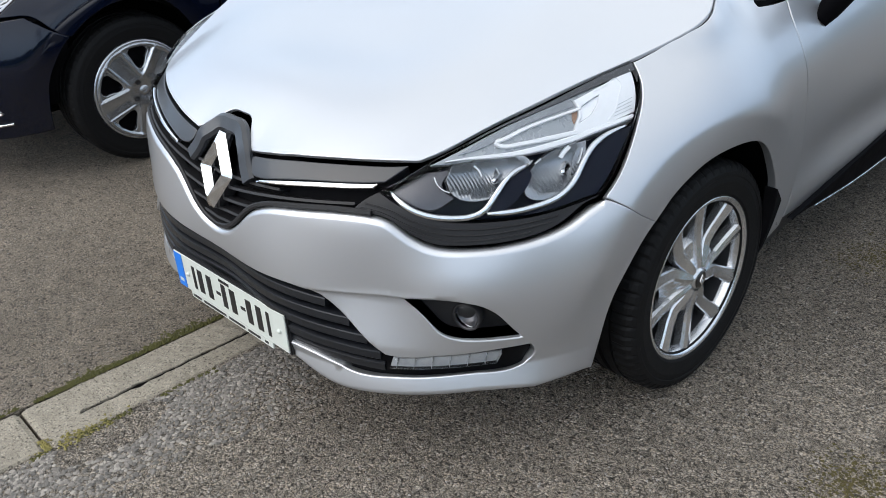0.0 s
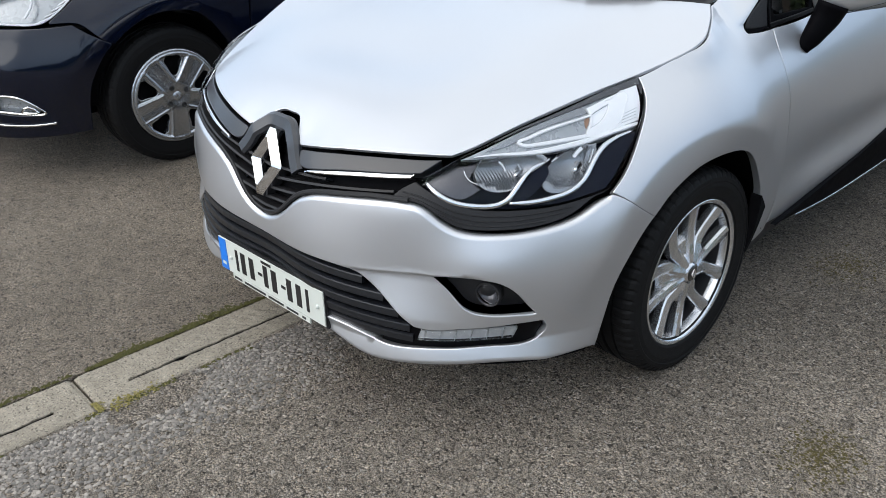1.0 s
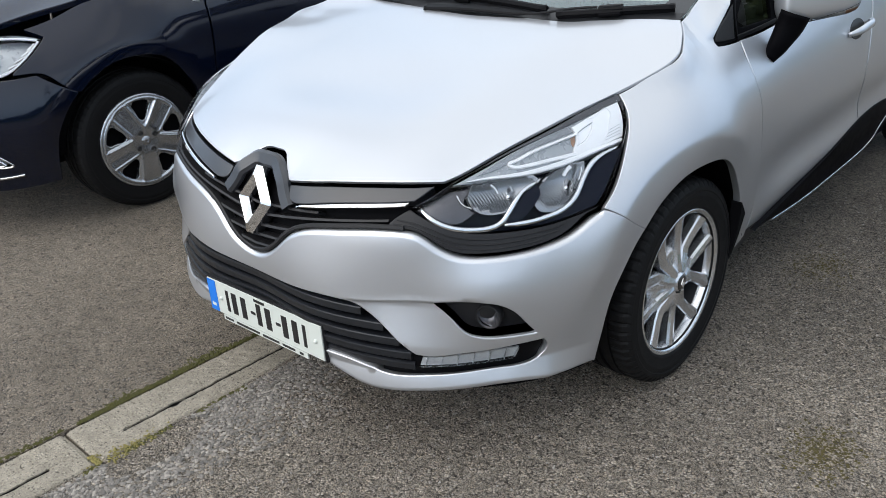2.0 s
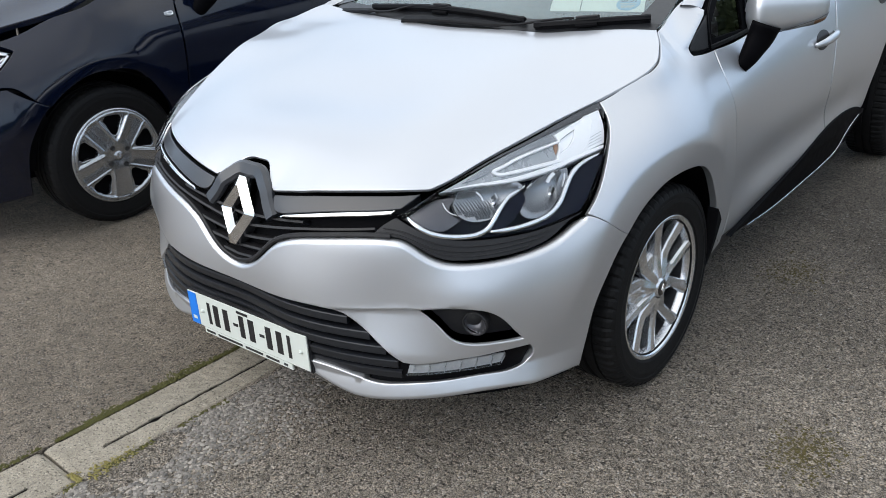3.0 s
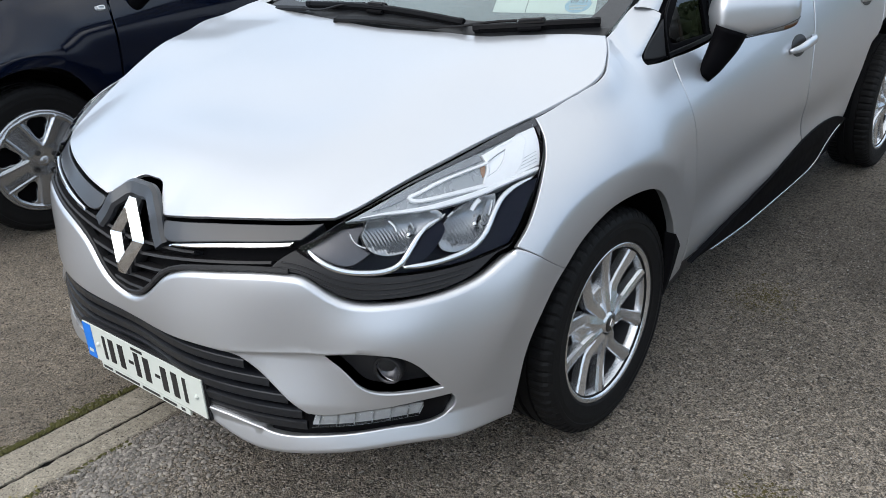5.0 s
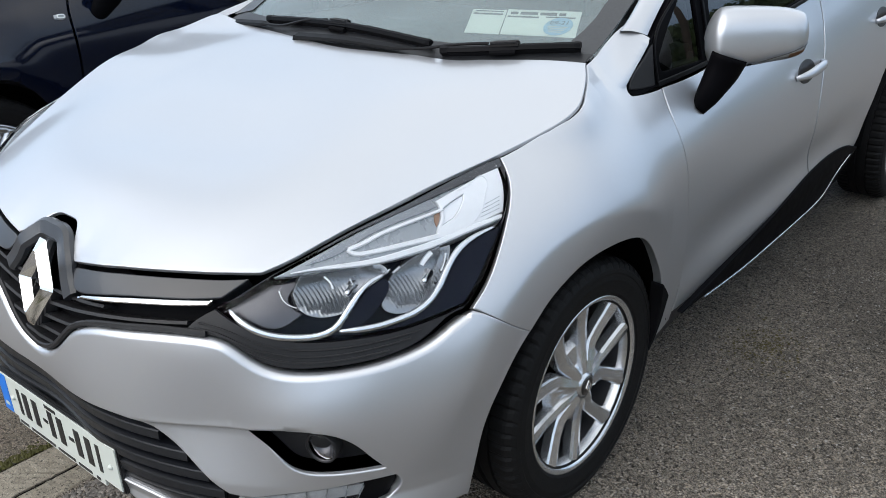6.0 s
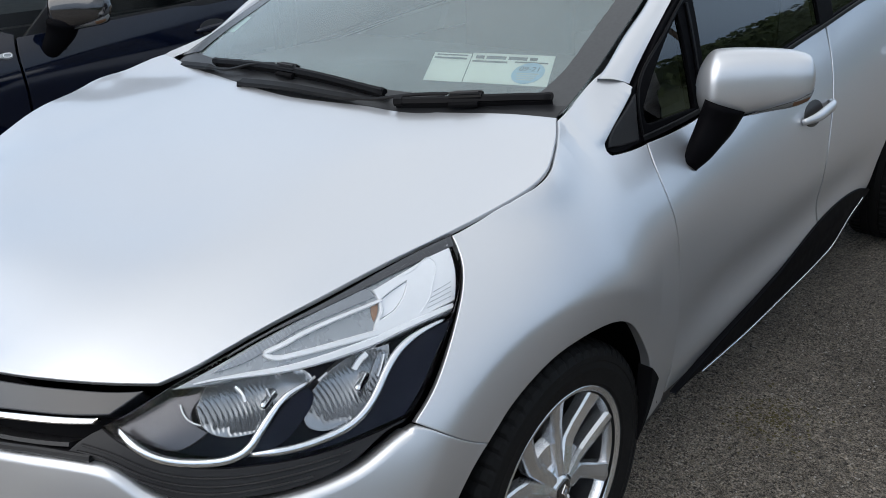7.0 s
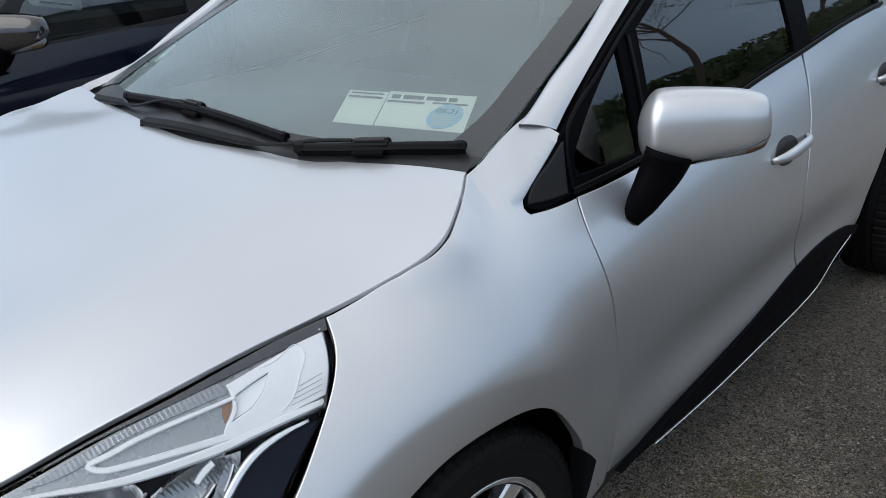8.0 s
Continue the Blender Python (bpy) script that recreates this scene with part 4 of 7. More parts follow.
REAR_LIGHT = [[(2.38, 1.052), (2.60, 1.072), (2.9, 1.09)], [(2.9, 1.09), (2.9, 1.33)], [(2.9, 1.33), (2.6, 1.37), (2.32, 1.375)], [(2.32, 1.375), (2.34, 1.22), (2.38, 1.052)]]
both("window_frame", glass_side, [WINDOW_LINE, WINDOW_TOP], SKIRT_BLACK, car, holes=[QUARTER_LIGHT, FRONT_LIGHT, REAR_LIGHT], sx=1.0, step=0.03, roll=0.003, depth=0.02)
both("sail_panel", glass_side, [[(1.118, 0.950), (1.160, 0.943), (1.236, 0.938)], [(1.236, 0.938), (1.240, 0.990), (1.246, 1.036)], [(1.246, 1.036), (1.18, 1.000), (1.124, 0.964), (1.118, 0.950)]], PLASTIC, car, sx=1.0, step=0.015, roll=0.004, depth=0.004, drop=-0.004, label="black plastic corner panel")
for run, w in (([(1.250, 0.938), (1.45, 0.942), (1.74, 0.966), (2.03, 1.004), (2.28, 1.029), (2.60, 1.062), (2.95, 1.084)], 0.013), ([(1.252, 0.945), (1.256, 1.040), (1.36, 1.118), (1.46, 1.176), (1.56, 1.228), (1.85, 1.349), (2.1, 1.389)], 0.008), ([(1.522, 0.955), (1.505, 1.185)], 0.012)):
    q = curve(run, 0.02)
    for f in (False, True):
        line = glass_side(q[:, 0], q[:, 1]) + np.array((0.003, 0, 0))
        sweep("window_seal", line * ((-1, 1, 1) if f else (1, 1, 1)), box_section(w, 0.006, 0.002), WIPER_BLACK, car, ups=(-1, 0, 0.19) if f else (1, 0, 0.19))
for rim_line in (QUARTER_LIGHT, FRONT_LIGHT, REAR_LIGHT):
    both("side_window", glass_side, rim_line, GLASS, car, sx=1.0, step=0.05, roll=0.001, drop=0.006, depth=0.001)


def screen_form(x, y):
    x, y = np.asarray(x, float), np.asarray(y, float)
    d = y - 1.0 - 0.25 * x * x
    return np.stack([x, y, 1.03 + 0.47 * d - 0.06 * np.clip(d, 0, 2) ** 2], -1)


SCREEN_HALF = [[(0, 0.985), (0.257, 1.000), (0.513, 1.045), (0.673, 1.085)], [(0.673, 1.085), (0.673, 1.12), (0.665, 1.22), (0.653, 1.32), (0.639, 1.42), (0.622, 1.535), (0.601, 1.70), (0.575, 1.86)], [(0.575, 1.86), (0.411, 1.83), (0.205, 1.812), (0, 1.805)]]
screen_rim = [mirrored(SCREEN_HALF[0]), SCREEN_HALF[1], SCREEN_HALF[2] + flip_run(SCREEN_HALF[2])[1:], flip_run(SCREEN_HALF[1])]
panel("windscreen", screen_form, screen_rim, SCREEN, car, sx=1.0, step=0.04, roll=0.002, depth=0.002)
BAND = [[(0.590, 1.09), (0.671, 1.075)], [(0.671, 1.075), (0.670, 1.15), (0.665, 1.22), (0.653, 1.32), (0.639, 1.42), (0.622, 1.535), (0.601, 1.70)], [(0.601, 1.70), (0.540, 1.70)], [(0.540, 1.70), (0.559, 1.535), (0.577, 1.42), (0.592, 1.30), (0.603, 1.19), (0.590, 1.09)]]
both("screen_border", screen_form, BAND, SCREEN_BORDER, car, sx=1.0, step=0.03, roll=0.0006, drop=-0.0015, depth=0.0005, label="black printed glass border")


def a_pillar(parent, mat, flip):
    """Pillar from the wing up to the roof, rounded across; its foot belongs to the wing and ends at a joint."""
    inner = [(0.690, 1.030, 1.020), (0.690, 1.10, 1.042), (0.684, 1.213, 1.078), (0.668, 1.314, 1.129), (0.656, 1.418, 1.178), (0.640, 1.535, 1.247), (0.613, 1.70, 1.325), (0.583, 1.87, 1.395)]
    outer = [(0.760, 1.112, 0.958), (0.749, 1.165, 0.995), (0.731, 1.240, 1.050), (0.714, 1.360, 1.132), (0.700, 1.463, 1.193), (0.686, 1.560, 1.247), (0.648, 1.74, 1.345), (0.618, 1.90, 1.410)]
    a, b = curve(inner, 0.015), curve(outer, 0.015)
    s = np.linspace(0, 1, 90)
    pick = lambda c: np.stack([np.interp(s, np.linspace(0, 1, len(c)), c[:, k]) for k in range(3)], -1)
    a, b = pick(a), pick(b)
    cut = int(np.argmin(np.abs(b[:, 1] - 1.240)))
    for name, lo, hi in (("a_pillar", cut + 1, 90),):
        v, f, m = [], [], 9
        for i in range(lo, hi):
            mid_up = np.cross(b[min(i + 1, 89)] - b[max(i - 1, 0)], a[i] - b[i])
            mid_up /= np.linalg.norm(mid_up)
            if mid_up[2] < 0:
                mid_up = -mid_up
            w = np.linalg.norm(a[i] - b[i])
            for j in range(m):
                q = j / (m - 1)
                v.append(b[i] + q * (a[i] - b[i]) + mid_up * (w * 0.62 * q * (1 - q) * min(1, 0.62 + (i - lo) / 36) - 0.0015 * max(0, 1 - (i - lo) / 8)))
            v.append(a[i] - (0, 0, 0.02))
        k = m + 1
        for i in range(hi - lo - 1):
            for j in range(k - 1):
                f.append((i * k + j, i * k + j + 1, (i + 1) * k + j + 1, (i + 1) * k + j)[::-1])
        v = np.array(v) * ((-1, 1, 1) if flip else (1, 1, 1))
        ob = mesh_part(name, v, [q[::-1] for q in f] if flip else f, mat, parent)
        fix = bmesh.new()
        fix.from_mesh(ob.data)
        bmesh.ops.recalc_face_normals(fix, faces=fix.faces)
        fix.to_mesh(ob.data)
        fix.free()


for f in (False, True):
    a_pillar(car, SILVER, f)


def roof_form(x, y):
    x, y = np.asarray(x, float), np.asarray(y, float)
    return np.stack([x, y, 1.448 - 0.11 * x**2 - 0.35 * np.clip(2.15 - y, 0, 1) ** 2 - 0.05 * np.clip(y - 2.4, 0, 3) ** 2], -1)


panel("roof", roof_form, [[(-0.57, 1.86), (-0.3, 1.82), (0, 1.81), (0.3, 1.82), (0.57, 1.86)], [(0.57, 1.86), (0.60, 2.3), (0.60, 2.9), (0.56, 3.70)], [(0.56, 3.70), (0, 3.74), (-0.56, 3.70)], [(-0.56, 3.70), (-0.60, 2.9), (-0.60, 2.3), (-0.57, 1.86)]], SILVER, car, sx=1.0, step=0.06, roll=0.02, depth=0.03)


def tail_form(x, z):
    x, z = np.asarray(x, float), np.asarray(z, float)
    return np.stack([-x, 4.06 - 0.15 * x**2 - 0.45 * np.clip(z - 0.9, 0, 1), z], -1)


panel("tailgate", tail_form, [[(-0.77, 0.28), (0.77, 0.28)], [(0.77, 0.28), (0.81, 0.8), (0.76, 1.05), (0.60, 1.40)], [(0.60, 1.40), (-0.60, 1.40)], [(-0.60, 1.40), (-0.76, 1.05), (-0.81, 0.8), (-0.77, 0.28)]], SILVER, car, sx=1.0, step=0.08, roll=0.02, depth=0.03)
both("rear_pillar", glass_side, [[(2.93, 1.07), (3.25, 1.09), (3.86, 1.08)], [(3.86, 1.08), (3.78, 1.25), (3.70, 1.38)], [(3.70, 1.38), (3.2, 1.40), (2.93, 1.36)], [(2.93, 1.36), (2.93, 1.07)]], SILVER, car, sx=1.0, step=0.06, roll=0.004, drop=-0.004)


# ---- wheels ----
def tyre_mesh(r, rim, w, name, parent, grooves=64, deep=0.005):
    h = w / 2
    prof = [(rim - 0.012, -h * 0.80), (rim + 0.004, -h * 0.93), (r - 0.055, -h), (r - 0.022, -h * 0.985), (r - 0.008, -h * 0.90), (r - 0.001, -h * 0.74), (r, -h * 0.40), (r - 0.007, -h * 0.395), (r - 0.007, -h * 0.33), (r, -h * 0.325), (r + 0.001, -0.008), (r - 0.007, -0.007),
            (r - 0.007, 0.007), (r + 0.001, 0.008), (r, h * 0.325), (r - 0.007, h * 0.33), (r - 0.007, h * 0.395), (r, h * 0.40), (r - 0.001, h * 0.72), (r - 0.003, h * 0.80), (r - 0.010, h * 0.91), (r - 0.024, h * 0.985), (r - 0.034, h * 1.0), (r - 0.036, h * 0.985), (r - 0.050, h), (rim + 0.012, h * 0.95), (rim + 0.006, h * 0.91), (rim - 0.002, h * 0.90), (rim - 0.012, h * 0.80)]
    n = grooves * 4
    cut = {3, 4, 5, 6, 17, 18, 19, 20}
    v, f = revolve(prof, n, dent=lambda i, j: deep if (j in cut and i % 4 == 0) else 0.0)
    return mesh_part(name, v, f, RUBBER, parent, "worn black rubber tyre", smooth=False)


def spoke(parent, ang, side):
    """One arm of a pair: it leaves the hub near its twin, kinks outwards, then runs to the rim; a ridge parts two facets."""
    rows = [(0.034, 0.014, 0.028, 0.000), (0.060, 0.022, 0.029, -0.004), (0.088, 0.034, 0.032, -0.011), (0.104, 0.041, 0.033, -0.013), (0.135, 0.046, 0.034, -0.012), (0.170, 0.050, 0.037, -0.008), (0.205, 0.055, 0.044, -0.003)]
    c, s = math.cos(ang), math.sin(ang)
    v, f, k = [], [], 7
    for i, (r, off, w, top) in enumerate(rows):
        for across, up in ((-0.52, -0.032), (-0.5, -0.012), (-0.42, -0.007), (0.12, 0.0), (0.40, -0.004), (0.5, -0.012), (0.52, -0.032)):
            o = side * (off - across * w)
            d = math.sqrt(max(r * r - o * o, 1e-6))
            v.append((top + up, d * c - o * s, d * s + o * c))
    for i in range(len(rows) - 1):
        for j in range(k - 1):
            q = (i * k + j, i * k + j + 1, (i + 1) * k + j + 1, (i + 1) * k + j)
            f.append(q if side < 0 else q[::-1])
    return mesh_part("spoke", v, f, ALLOY, parent, smooth=False)


def spoke_web(parent, ang):
    """The sunk web between the two arms near the hub."""
    v, f = [], []
    for r, wide, top in ((0.036, 0.012, -0.010), (0.075, 0.020, -0.020), (0.098, 0.028, -0.026), (0.108, 0.032, -0.045)):
        for o in (-wide, -wide * 0.4, wide * 0.4, wide):
            v.append((top - (0.004 if abs(o) < wide * 0.5 else 0), r * math.cos(ang) - o * math.sin(ang), r * math.sin(ang) + o * math.cos(ang)))
    for i in range(3):
        for j in range(3):
            f.append((i * 4 + j, i * 4 + j + 1, i * 4 + j + 5, i * 4 + j + 4)[::-1])
    mesh_part("spoke_web", v, f, ALLOY, parent, smooth=False)


def alloy_wheel(parent, m, start):
    v, f = revolve([(0.224, -0.004), (0.222, 0.004), (0.216, 0.005), (0.209, -0.002), (0.203, -0.016), (0.200, -0.030)], 96)
    wheel = mesh_part("wheel", v, f, ALLOY, parent, "silver ten-spoke alloy wheel with black tyre")
    wheel.matrix_basis = m
    v, f = revolve([(0.2005, -0.029), (0.198, -0.05), (0.194, -0.12), (0.205, -0.165), (0.222, -0.17)], 64)
    mesh_part("wheel_barrel", v, f, ALLOY_SHADE, wheel, "inner barrel of the rim, coloured dark for its shade")
    t = tyre_mesh(0.311, 0.216, 0.195, "tyre", wheel)
    t.location = (-0.085, 0, 0)
    for k in range(5):
        for side in (-1, 1):
            spoke(wheel, start + 2 * math.pi * k / 5, side)
        spoke_web(wheel, start + 2 * math.pi * k / 5)
    v, f = revolve([(0.0005, 0.003), (0.024, 0.003), (0.028, 0.0), (0.030, -0.006), (0.048, -0.012), (0.060, -0.020), (0.066, -0.045)], 40)
    mesh_part("hub", v, f, ALLOY, wheel)
    v, f = revolve([(0.0005, 0.0065), (0.019, 0.006), (0.024, 0.004), (0.025, 0.0)], 32)
    mesh_part("centre_cap", v, f, GLOSS_BLACK, wheel, "gloss black cap with diamond mark")
    sweep("cap_mark", [(0.0075, 0, 0.014), (0.0075, 0.009, 0), (0.0075, 0, -0.014), (0.0075, -0.009, 0)], box_section(0.0045, 0.002), CHROME, wheel, closed=True, ups=(1, 0, 0))
    for k in range(5):
        a = start + math.pi / 5 + 2 * math.pi * k / 5
        v, f = revolve([(0.0004, -0.012), (0.006, -0.012), (0.008, -0.016), (0.008, -0.03)], 10)
        b = mesh_part("wheel_bolt", v, f, STEEL, wheel)
        b.location = (0, 0.050 * math.cos(a), 0.050 * math.sin(a))
    v, f = revolve([(0.06, -0.085), (0.130, -0.085), (0.135, -0.090), (0.135, -0.108), (0.06, -0.108)], 48)
    mesh_part("brake_disc", v, f, STEEL, wheel)
    v, f = revolve([(0.0005, -0.13), (0.20, -0.13)], 32)
    mesh_part("backing_plate", v, f, SHADOW_PLASTIC, wheel)
    return wheel


alloy_wheel(car, pose(0.838, 0.853, 0.311), radians(34))
alloy_wheel(car, pose(-0.838, 0.853, 0.311, 0, 0, 180), radians(40))
alloy_wheel(car, pose(0.838, 3.442, 0.311), radians(60))
alloy_wheel(car, pose(-0.838, 3.442, 0.311, 0, 0, 180), radians(10))


def arch_liner(parent, y, flip, mat=SHADOW_PLASTIC):
    n, v, f = 28, [], []
    for i in range(n + 1):
        a = radians(2 + 176 * i / n)
        for x in (0.846 if math.cos(a) > 0.15 else 0.785, 0.50):
            v.append((x, y + 0.40 * math.cos(a), 0.31 + 0.385 * math.sin(a)))
    v += [(0.50, y, 0.31)]
    for i in range(n):
        f.append((2 * i, 2 * i + 1, 2 * i + 3, 2 * i + 2))
        f.append((2 * i + 1, len(v) - 1, 2 * i + 3))
    v = np.array(v) * ((-1, 1, 1) if flip else (1, 1, 1))
    mesh_part("arch_liner", v, f, mat, parent, "black plastic wheel arch liner")


both("mud_flap", wing_form, [[(91.8, 0.480), (93.8, 0.448), (95.0, 0.425)], [(95.0, 0.425), (94.3, 0.36), (92.9, 0.275)], [(92.9, 0.275), (91.6, 0.255)], [(91.6, 0.255), (92.4, 0.38), (91.8, 0.480)]], SHADOW_PLASTIC, car, step=0.02, roll=0.003, depth=0.03, drop=-0.008, label="black plastic mud flap")
for f in (False, True):
    arch_liner(car, 0.830, f)
    arch_liner(car, 3.442, f)
bm = bmesh.new()
box(bm, -0.50, 0.50, 0.25, 3.85, 0.19, 0.42, 0.02)
# lower boxes added to keep light off the ground under the car
box(bm, -0.34, 0.34, 0.13, 0.40, 0.15, 0.26, 0.01)
box(bm, -0.50, 0.50, 0.22, 0.44, 0.15, 0.26, 0.01)
box(bm, -0.64, 0.64, 0.36, 0.50, 0.15, 0.26, 0.01)
box(bm, -0.60, 0.60, 0.50, 1.25, 0.15, 0.30, 0.01)
box(bm, -0.72, 0.72, 1.25, 3.05, 0.15, 0.30, 0.02)
part("underbody", bm, SHADOW_PLASTIC, car)


def shade_form(u, z):
    """The skin's lower edge carried straight down."""
    p = SKIN.at(u, np.maximum(z, 0.23))
    p[:, 2] = z
    return p


# black sheet added as the shadow below the bumper's lip
panel("lip_shade", shade_form, [[(-53, 0.165), (0, 0.175), (53, 0.165)], [(53, 0.165), (53, 0.26)], [(53, 0.26), (0, 0.26), (-53, 0.26)], [(-53, 0.26), (-53, 0.165)]], SHADOW_PLASTIC, car, step=0.03, drop=0.075, roll=0.001, label="black sheet under the bumper for the shadow there")


def on_skin(skin, points, drop=0.0, gap=0.02):
    """A smooth line over the skin, sunk by drop, and its outward normals."""
    c = curve([(u / 60, z) for u, z in points], gap)
    u, z, e = c[:, 0] * 60, c[:, 1], 1e-3
    n = np.cross(skin.at(u + e * 60, z) - skin.at(u - e * 60, z), skin.at(u, z + e) - skin.at(u, z - e))
    n /= np.linalg.norm(n, axis=1)[:, None]
    return skin.at(u, z) - drop * n, n


def dished(mid, size, rim, deep):
    """A hollow under the skin: rim deep at its edge and deeper in the middle."""

    def at(u, z):
        u, z = np.asarray(u, float), np.asarray(z, float)
        r = np.clip(((u - mid[0]) / size[0]) ** 2 + ((z - mid[1]) / size[1]) ** 2, 0, 1)
        d = rim + deep * (1 - r)
        p, a = SKIN.at(u, z), np.radians(np.clip(u, -90, 90))
        p[:, 0] -= d * np.sin(a) * 0.94
        p[:, 1] += d * np.cos(a) * 0.94
        p[:, 2] -= d * 0.34
        return p

    return at


def seat(skin, u, z, drop=0.0, flip=False):
    """A place on the skin whose x axis points outwards and z axis up the skin."""
    p, n = on_skin(skin, [(u - 0.5, z), (u + 0.5, z)], drop, 0.5)
    p, n = p.mean(0), n.mean(0)
    if flip:
        p, n = fuller(p * (-1, 1, 1)), n * (-1, 1, 1)
    x = Vector(n).normalized()
    y = Vector((0, 0, 1)).cross(x).normalized()
    z = x.cross(y)
    return Matrix(((x.x, y.x, z.x, p[0]), (x.y, y.y, z.y, p[1]), (x.z, y.z, z.z, p[2]), (0, 0, 0, 1)))


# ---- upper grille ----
# near-black sheet added as the dark depth behind the slats
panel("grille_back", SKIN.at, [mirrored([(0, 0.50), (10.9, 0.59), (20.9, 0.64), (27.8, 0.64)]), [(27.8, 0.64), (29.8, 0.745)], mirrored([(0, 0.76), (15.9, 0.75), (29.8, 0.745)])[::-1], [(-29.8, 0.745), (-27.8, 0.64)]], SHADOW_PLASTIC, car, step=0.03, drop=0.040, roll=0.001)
COVER = [[(9.5, 0.688), (13.4, 0.702), (17.9, 0.714), (22.4, 0.721), (26.2, 0.7265)], [(26.2, 0.7265), (27.0, 0.7275)], [(27.0, 0.7275), (28.2, 0.7410), (29.6, 0.7570)], [(29.6, 0.7575), (27.0, 0.7555), (23.1, 0.7535), (19.0, 0.7495), (14.4, 0.7425), (9.5, 0.731), (6.6, 0.724)], [(6.6, 0.722), (6.8, 0.70), (7.5, 0.690), (9.5, 0.688)]]
both("grille_cover", SKIN.at, COVER, GREY_TRIM, car, step=0.012, roll=0.003, depth=0.03, drop=0.004, label="grey satin grille top cover")
STRIP = [[(9.1, 0.679), (13.7, 0.691), (18.1, 0.702), (22.2, 0.709), (25.9, 0.715)], [(25.9, 0.715), (26.5, 0.7245)], [(26.5, 0.7245), (22.2, 0.7195), (17.9, 0.712), (13.5, 0.700), (9.8, 0.687)], [(9.8, 0.687), (9.1, 0.679)]]
both("chrome_strip", SKIN.at, STRIP, CHROME, car, step=0.008, roll=0.003, depth=0.01, drop=-0.003, label="bright chrome strip")
for run, depth in (([(0, 0.626), (4.6, 0.639), (10.6, 0.657), (19.3, 0.677), (23.8, 0.685)], 0.010), ([(0, 0.597), (4.6, 0.607), (8.7, 0.619), (14.5, 0.640)], 0.010), ([(0, 0.570), (5.8, 0.580)], 0.010), ([(0, 0.543), (3.0, 0.548)], 0.012), ([(0, 0.655), (6.9, 0.668), (12.9, 0.680)], 0.014)):
    for s in (1, -1):
        p, n = on_skin(SKIN, run, depth + 0.012)
        sweep("grille_slat", p, [(-0.0035, 0.014), (0.0025, 0.016), (0.006, 0.004), (0.006, -0.02), (-0.004, -0.02)], PLASTIC, car, ups=n, flip=s < 0, smooth=False)
for s in (1, -1):
    p, n = on_skin(SKIN, [(a, b + 0.006) for a, b in BUMPER_TOP[:8]], 0.014, 0.012)
    sweep("grille_surround", p, box_section(0.012, 0.026, 0.003), PLASTIC, car, ups=n, flip=s < 0)
TRIM = [[(23.3, 0.667), (24.5, 0.690), (26.3, 0.711)], [(a, b - 0.002) for a, b in LAMP_LOW[::-1]], [(51.7, 0.676), (49.8, 0.666), (47.4, 0.641), (44.3, 0.621), (40.6, 0.610), (35.7, 0.606), (32.6, 0.611), (30.1, 0.633), (27.7, 0.661), (25.9, 0.668), (23.3, 0.667)]]
both("lamp_trim", SKIN.at, TRIM, PLASTIC, car, step=0.012, roll=0.002, depth=0.03, drop=0.008, label="ribbed black plastic under the headlight")
for run in ([(25.0, 0.688), (27.8, 0.678), (30.8, 0.655), (34.8, 0.639), (40.7, 0.640), (46.7, 0.652)], [(24.6, 0.678), (27.0, 0.672), (29.8, 0.650), (33.8, 0.629), (39.7, 0.628), (45.7, 0.641)], [(29.8, 0.640), (33.3, 0.620), (38.7, 0.617), (43.5, 0.626)]):
    for s in (1, -1):
        p, n = on_skin(SKIN, run, 0.007)
        sweep("trim_rib", p, box_section(0.003, 0.006, 0.001), PLASTIC, car, ups=n, flip=s < 0)


def badge(parent):
    """Faceted diamond emblem with an open middle, leaning back with the nose."""
    v_up = np.array([0, 0.064, 0.168]) / 0.18
    out = np.array([0, -v_up[2], v_up[1]])
    mid = np.array([-0.006, 0.018, 0.660])
    rings = [([(0.013, 0.090), (-0.013, 0.090), (-0.068, 0.004), (-0.068, -0.004), (-0.013, -0.090), (0.013, -0.090), (0.068, -0.004), (0.068, 0.004)], -0.030),
             ([(0.013, 0.090), (-0.013, 0.090), (-0.068, 0.004), (-0.068, -0.004), (-0.013, -0.090), (0.013, -0.090), (0.068, -0.004), (0.068, 0.004)], 0.004),
             ([(0.004, 0.064), (-0.004, 0.064), (-0.046, 0.002), (-0.046, -0.002), (-0.004, -0.064), (0.004, -0.064), (0.046, -0.002), (0.046, 0.002)], 0.020),
             ([(0.001, 0.040), (-0.001, 0.040), (-0.024, 0.001), (-0.024, -0.001), (-0.001, -0.040), (0.001, -0.040), (0.024, -0.001), (0.024, 0.001)], 0.004),
             ([(0.001, 0.040), (-0.001, 0.040), (-0.024, 0.001), (-0.024, -0.001), (-0.001, -0.040), (0.001, -0.040), (0.024, -0.001), (0.024, 0.001)], -0.012)]
    v, f = [], []
    for pts, h in rings:
        v += [mid + 1.06 * a * np.array([1, 0, 0]) + 1.04 * b * v_up + h * out for a, b in pts]
    for k in range(len(rings) - 1):
        for i in range(8):
            j = (i + 1) % 8
            f.append((k * 8 + i, k * 8 + 8 + i, k * 8 + 8 + j, k * 8 + j)[::-1])
    return mesh_part("badge", v, f, CHROME, parent, "faceted chrome diamond emblem", smooth=False)


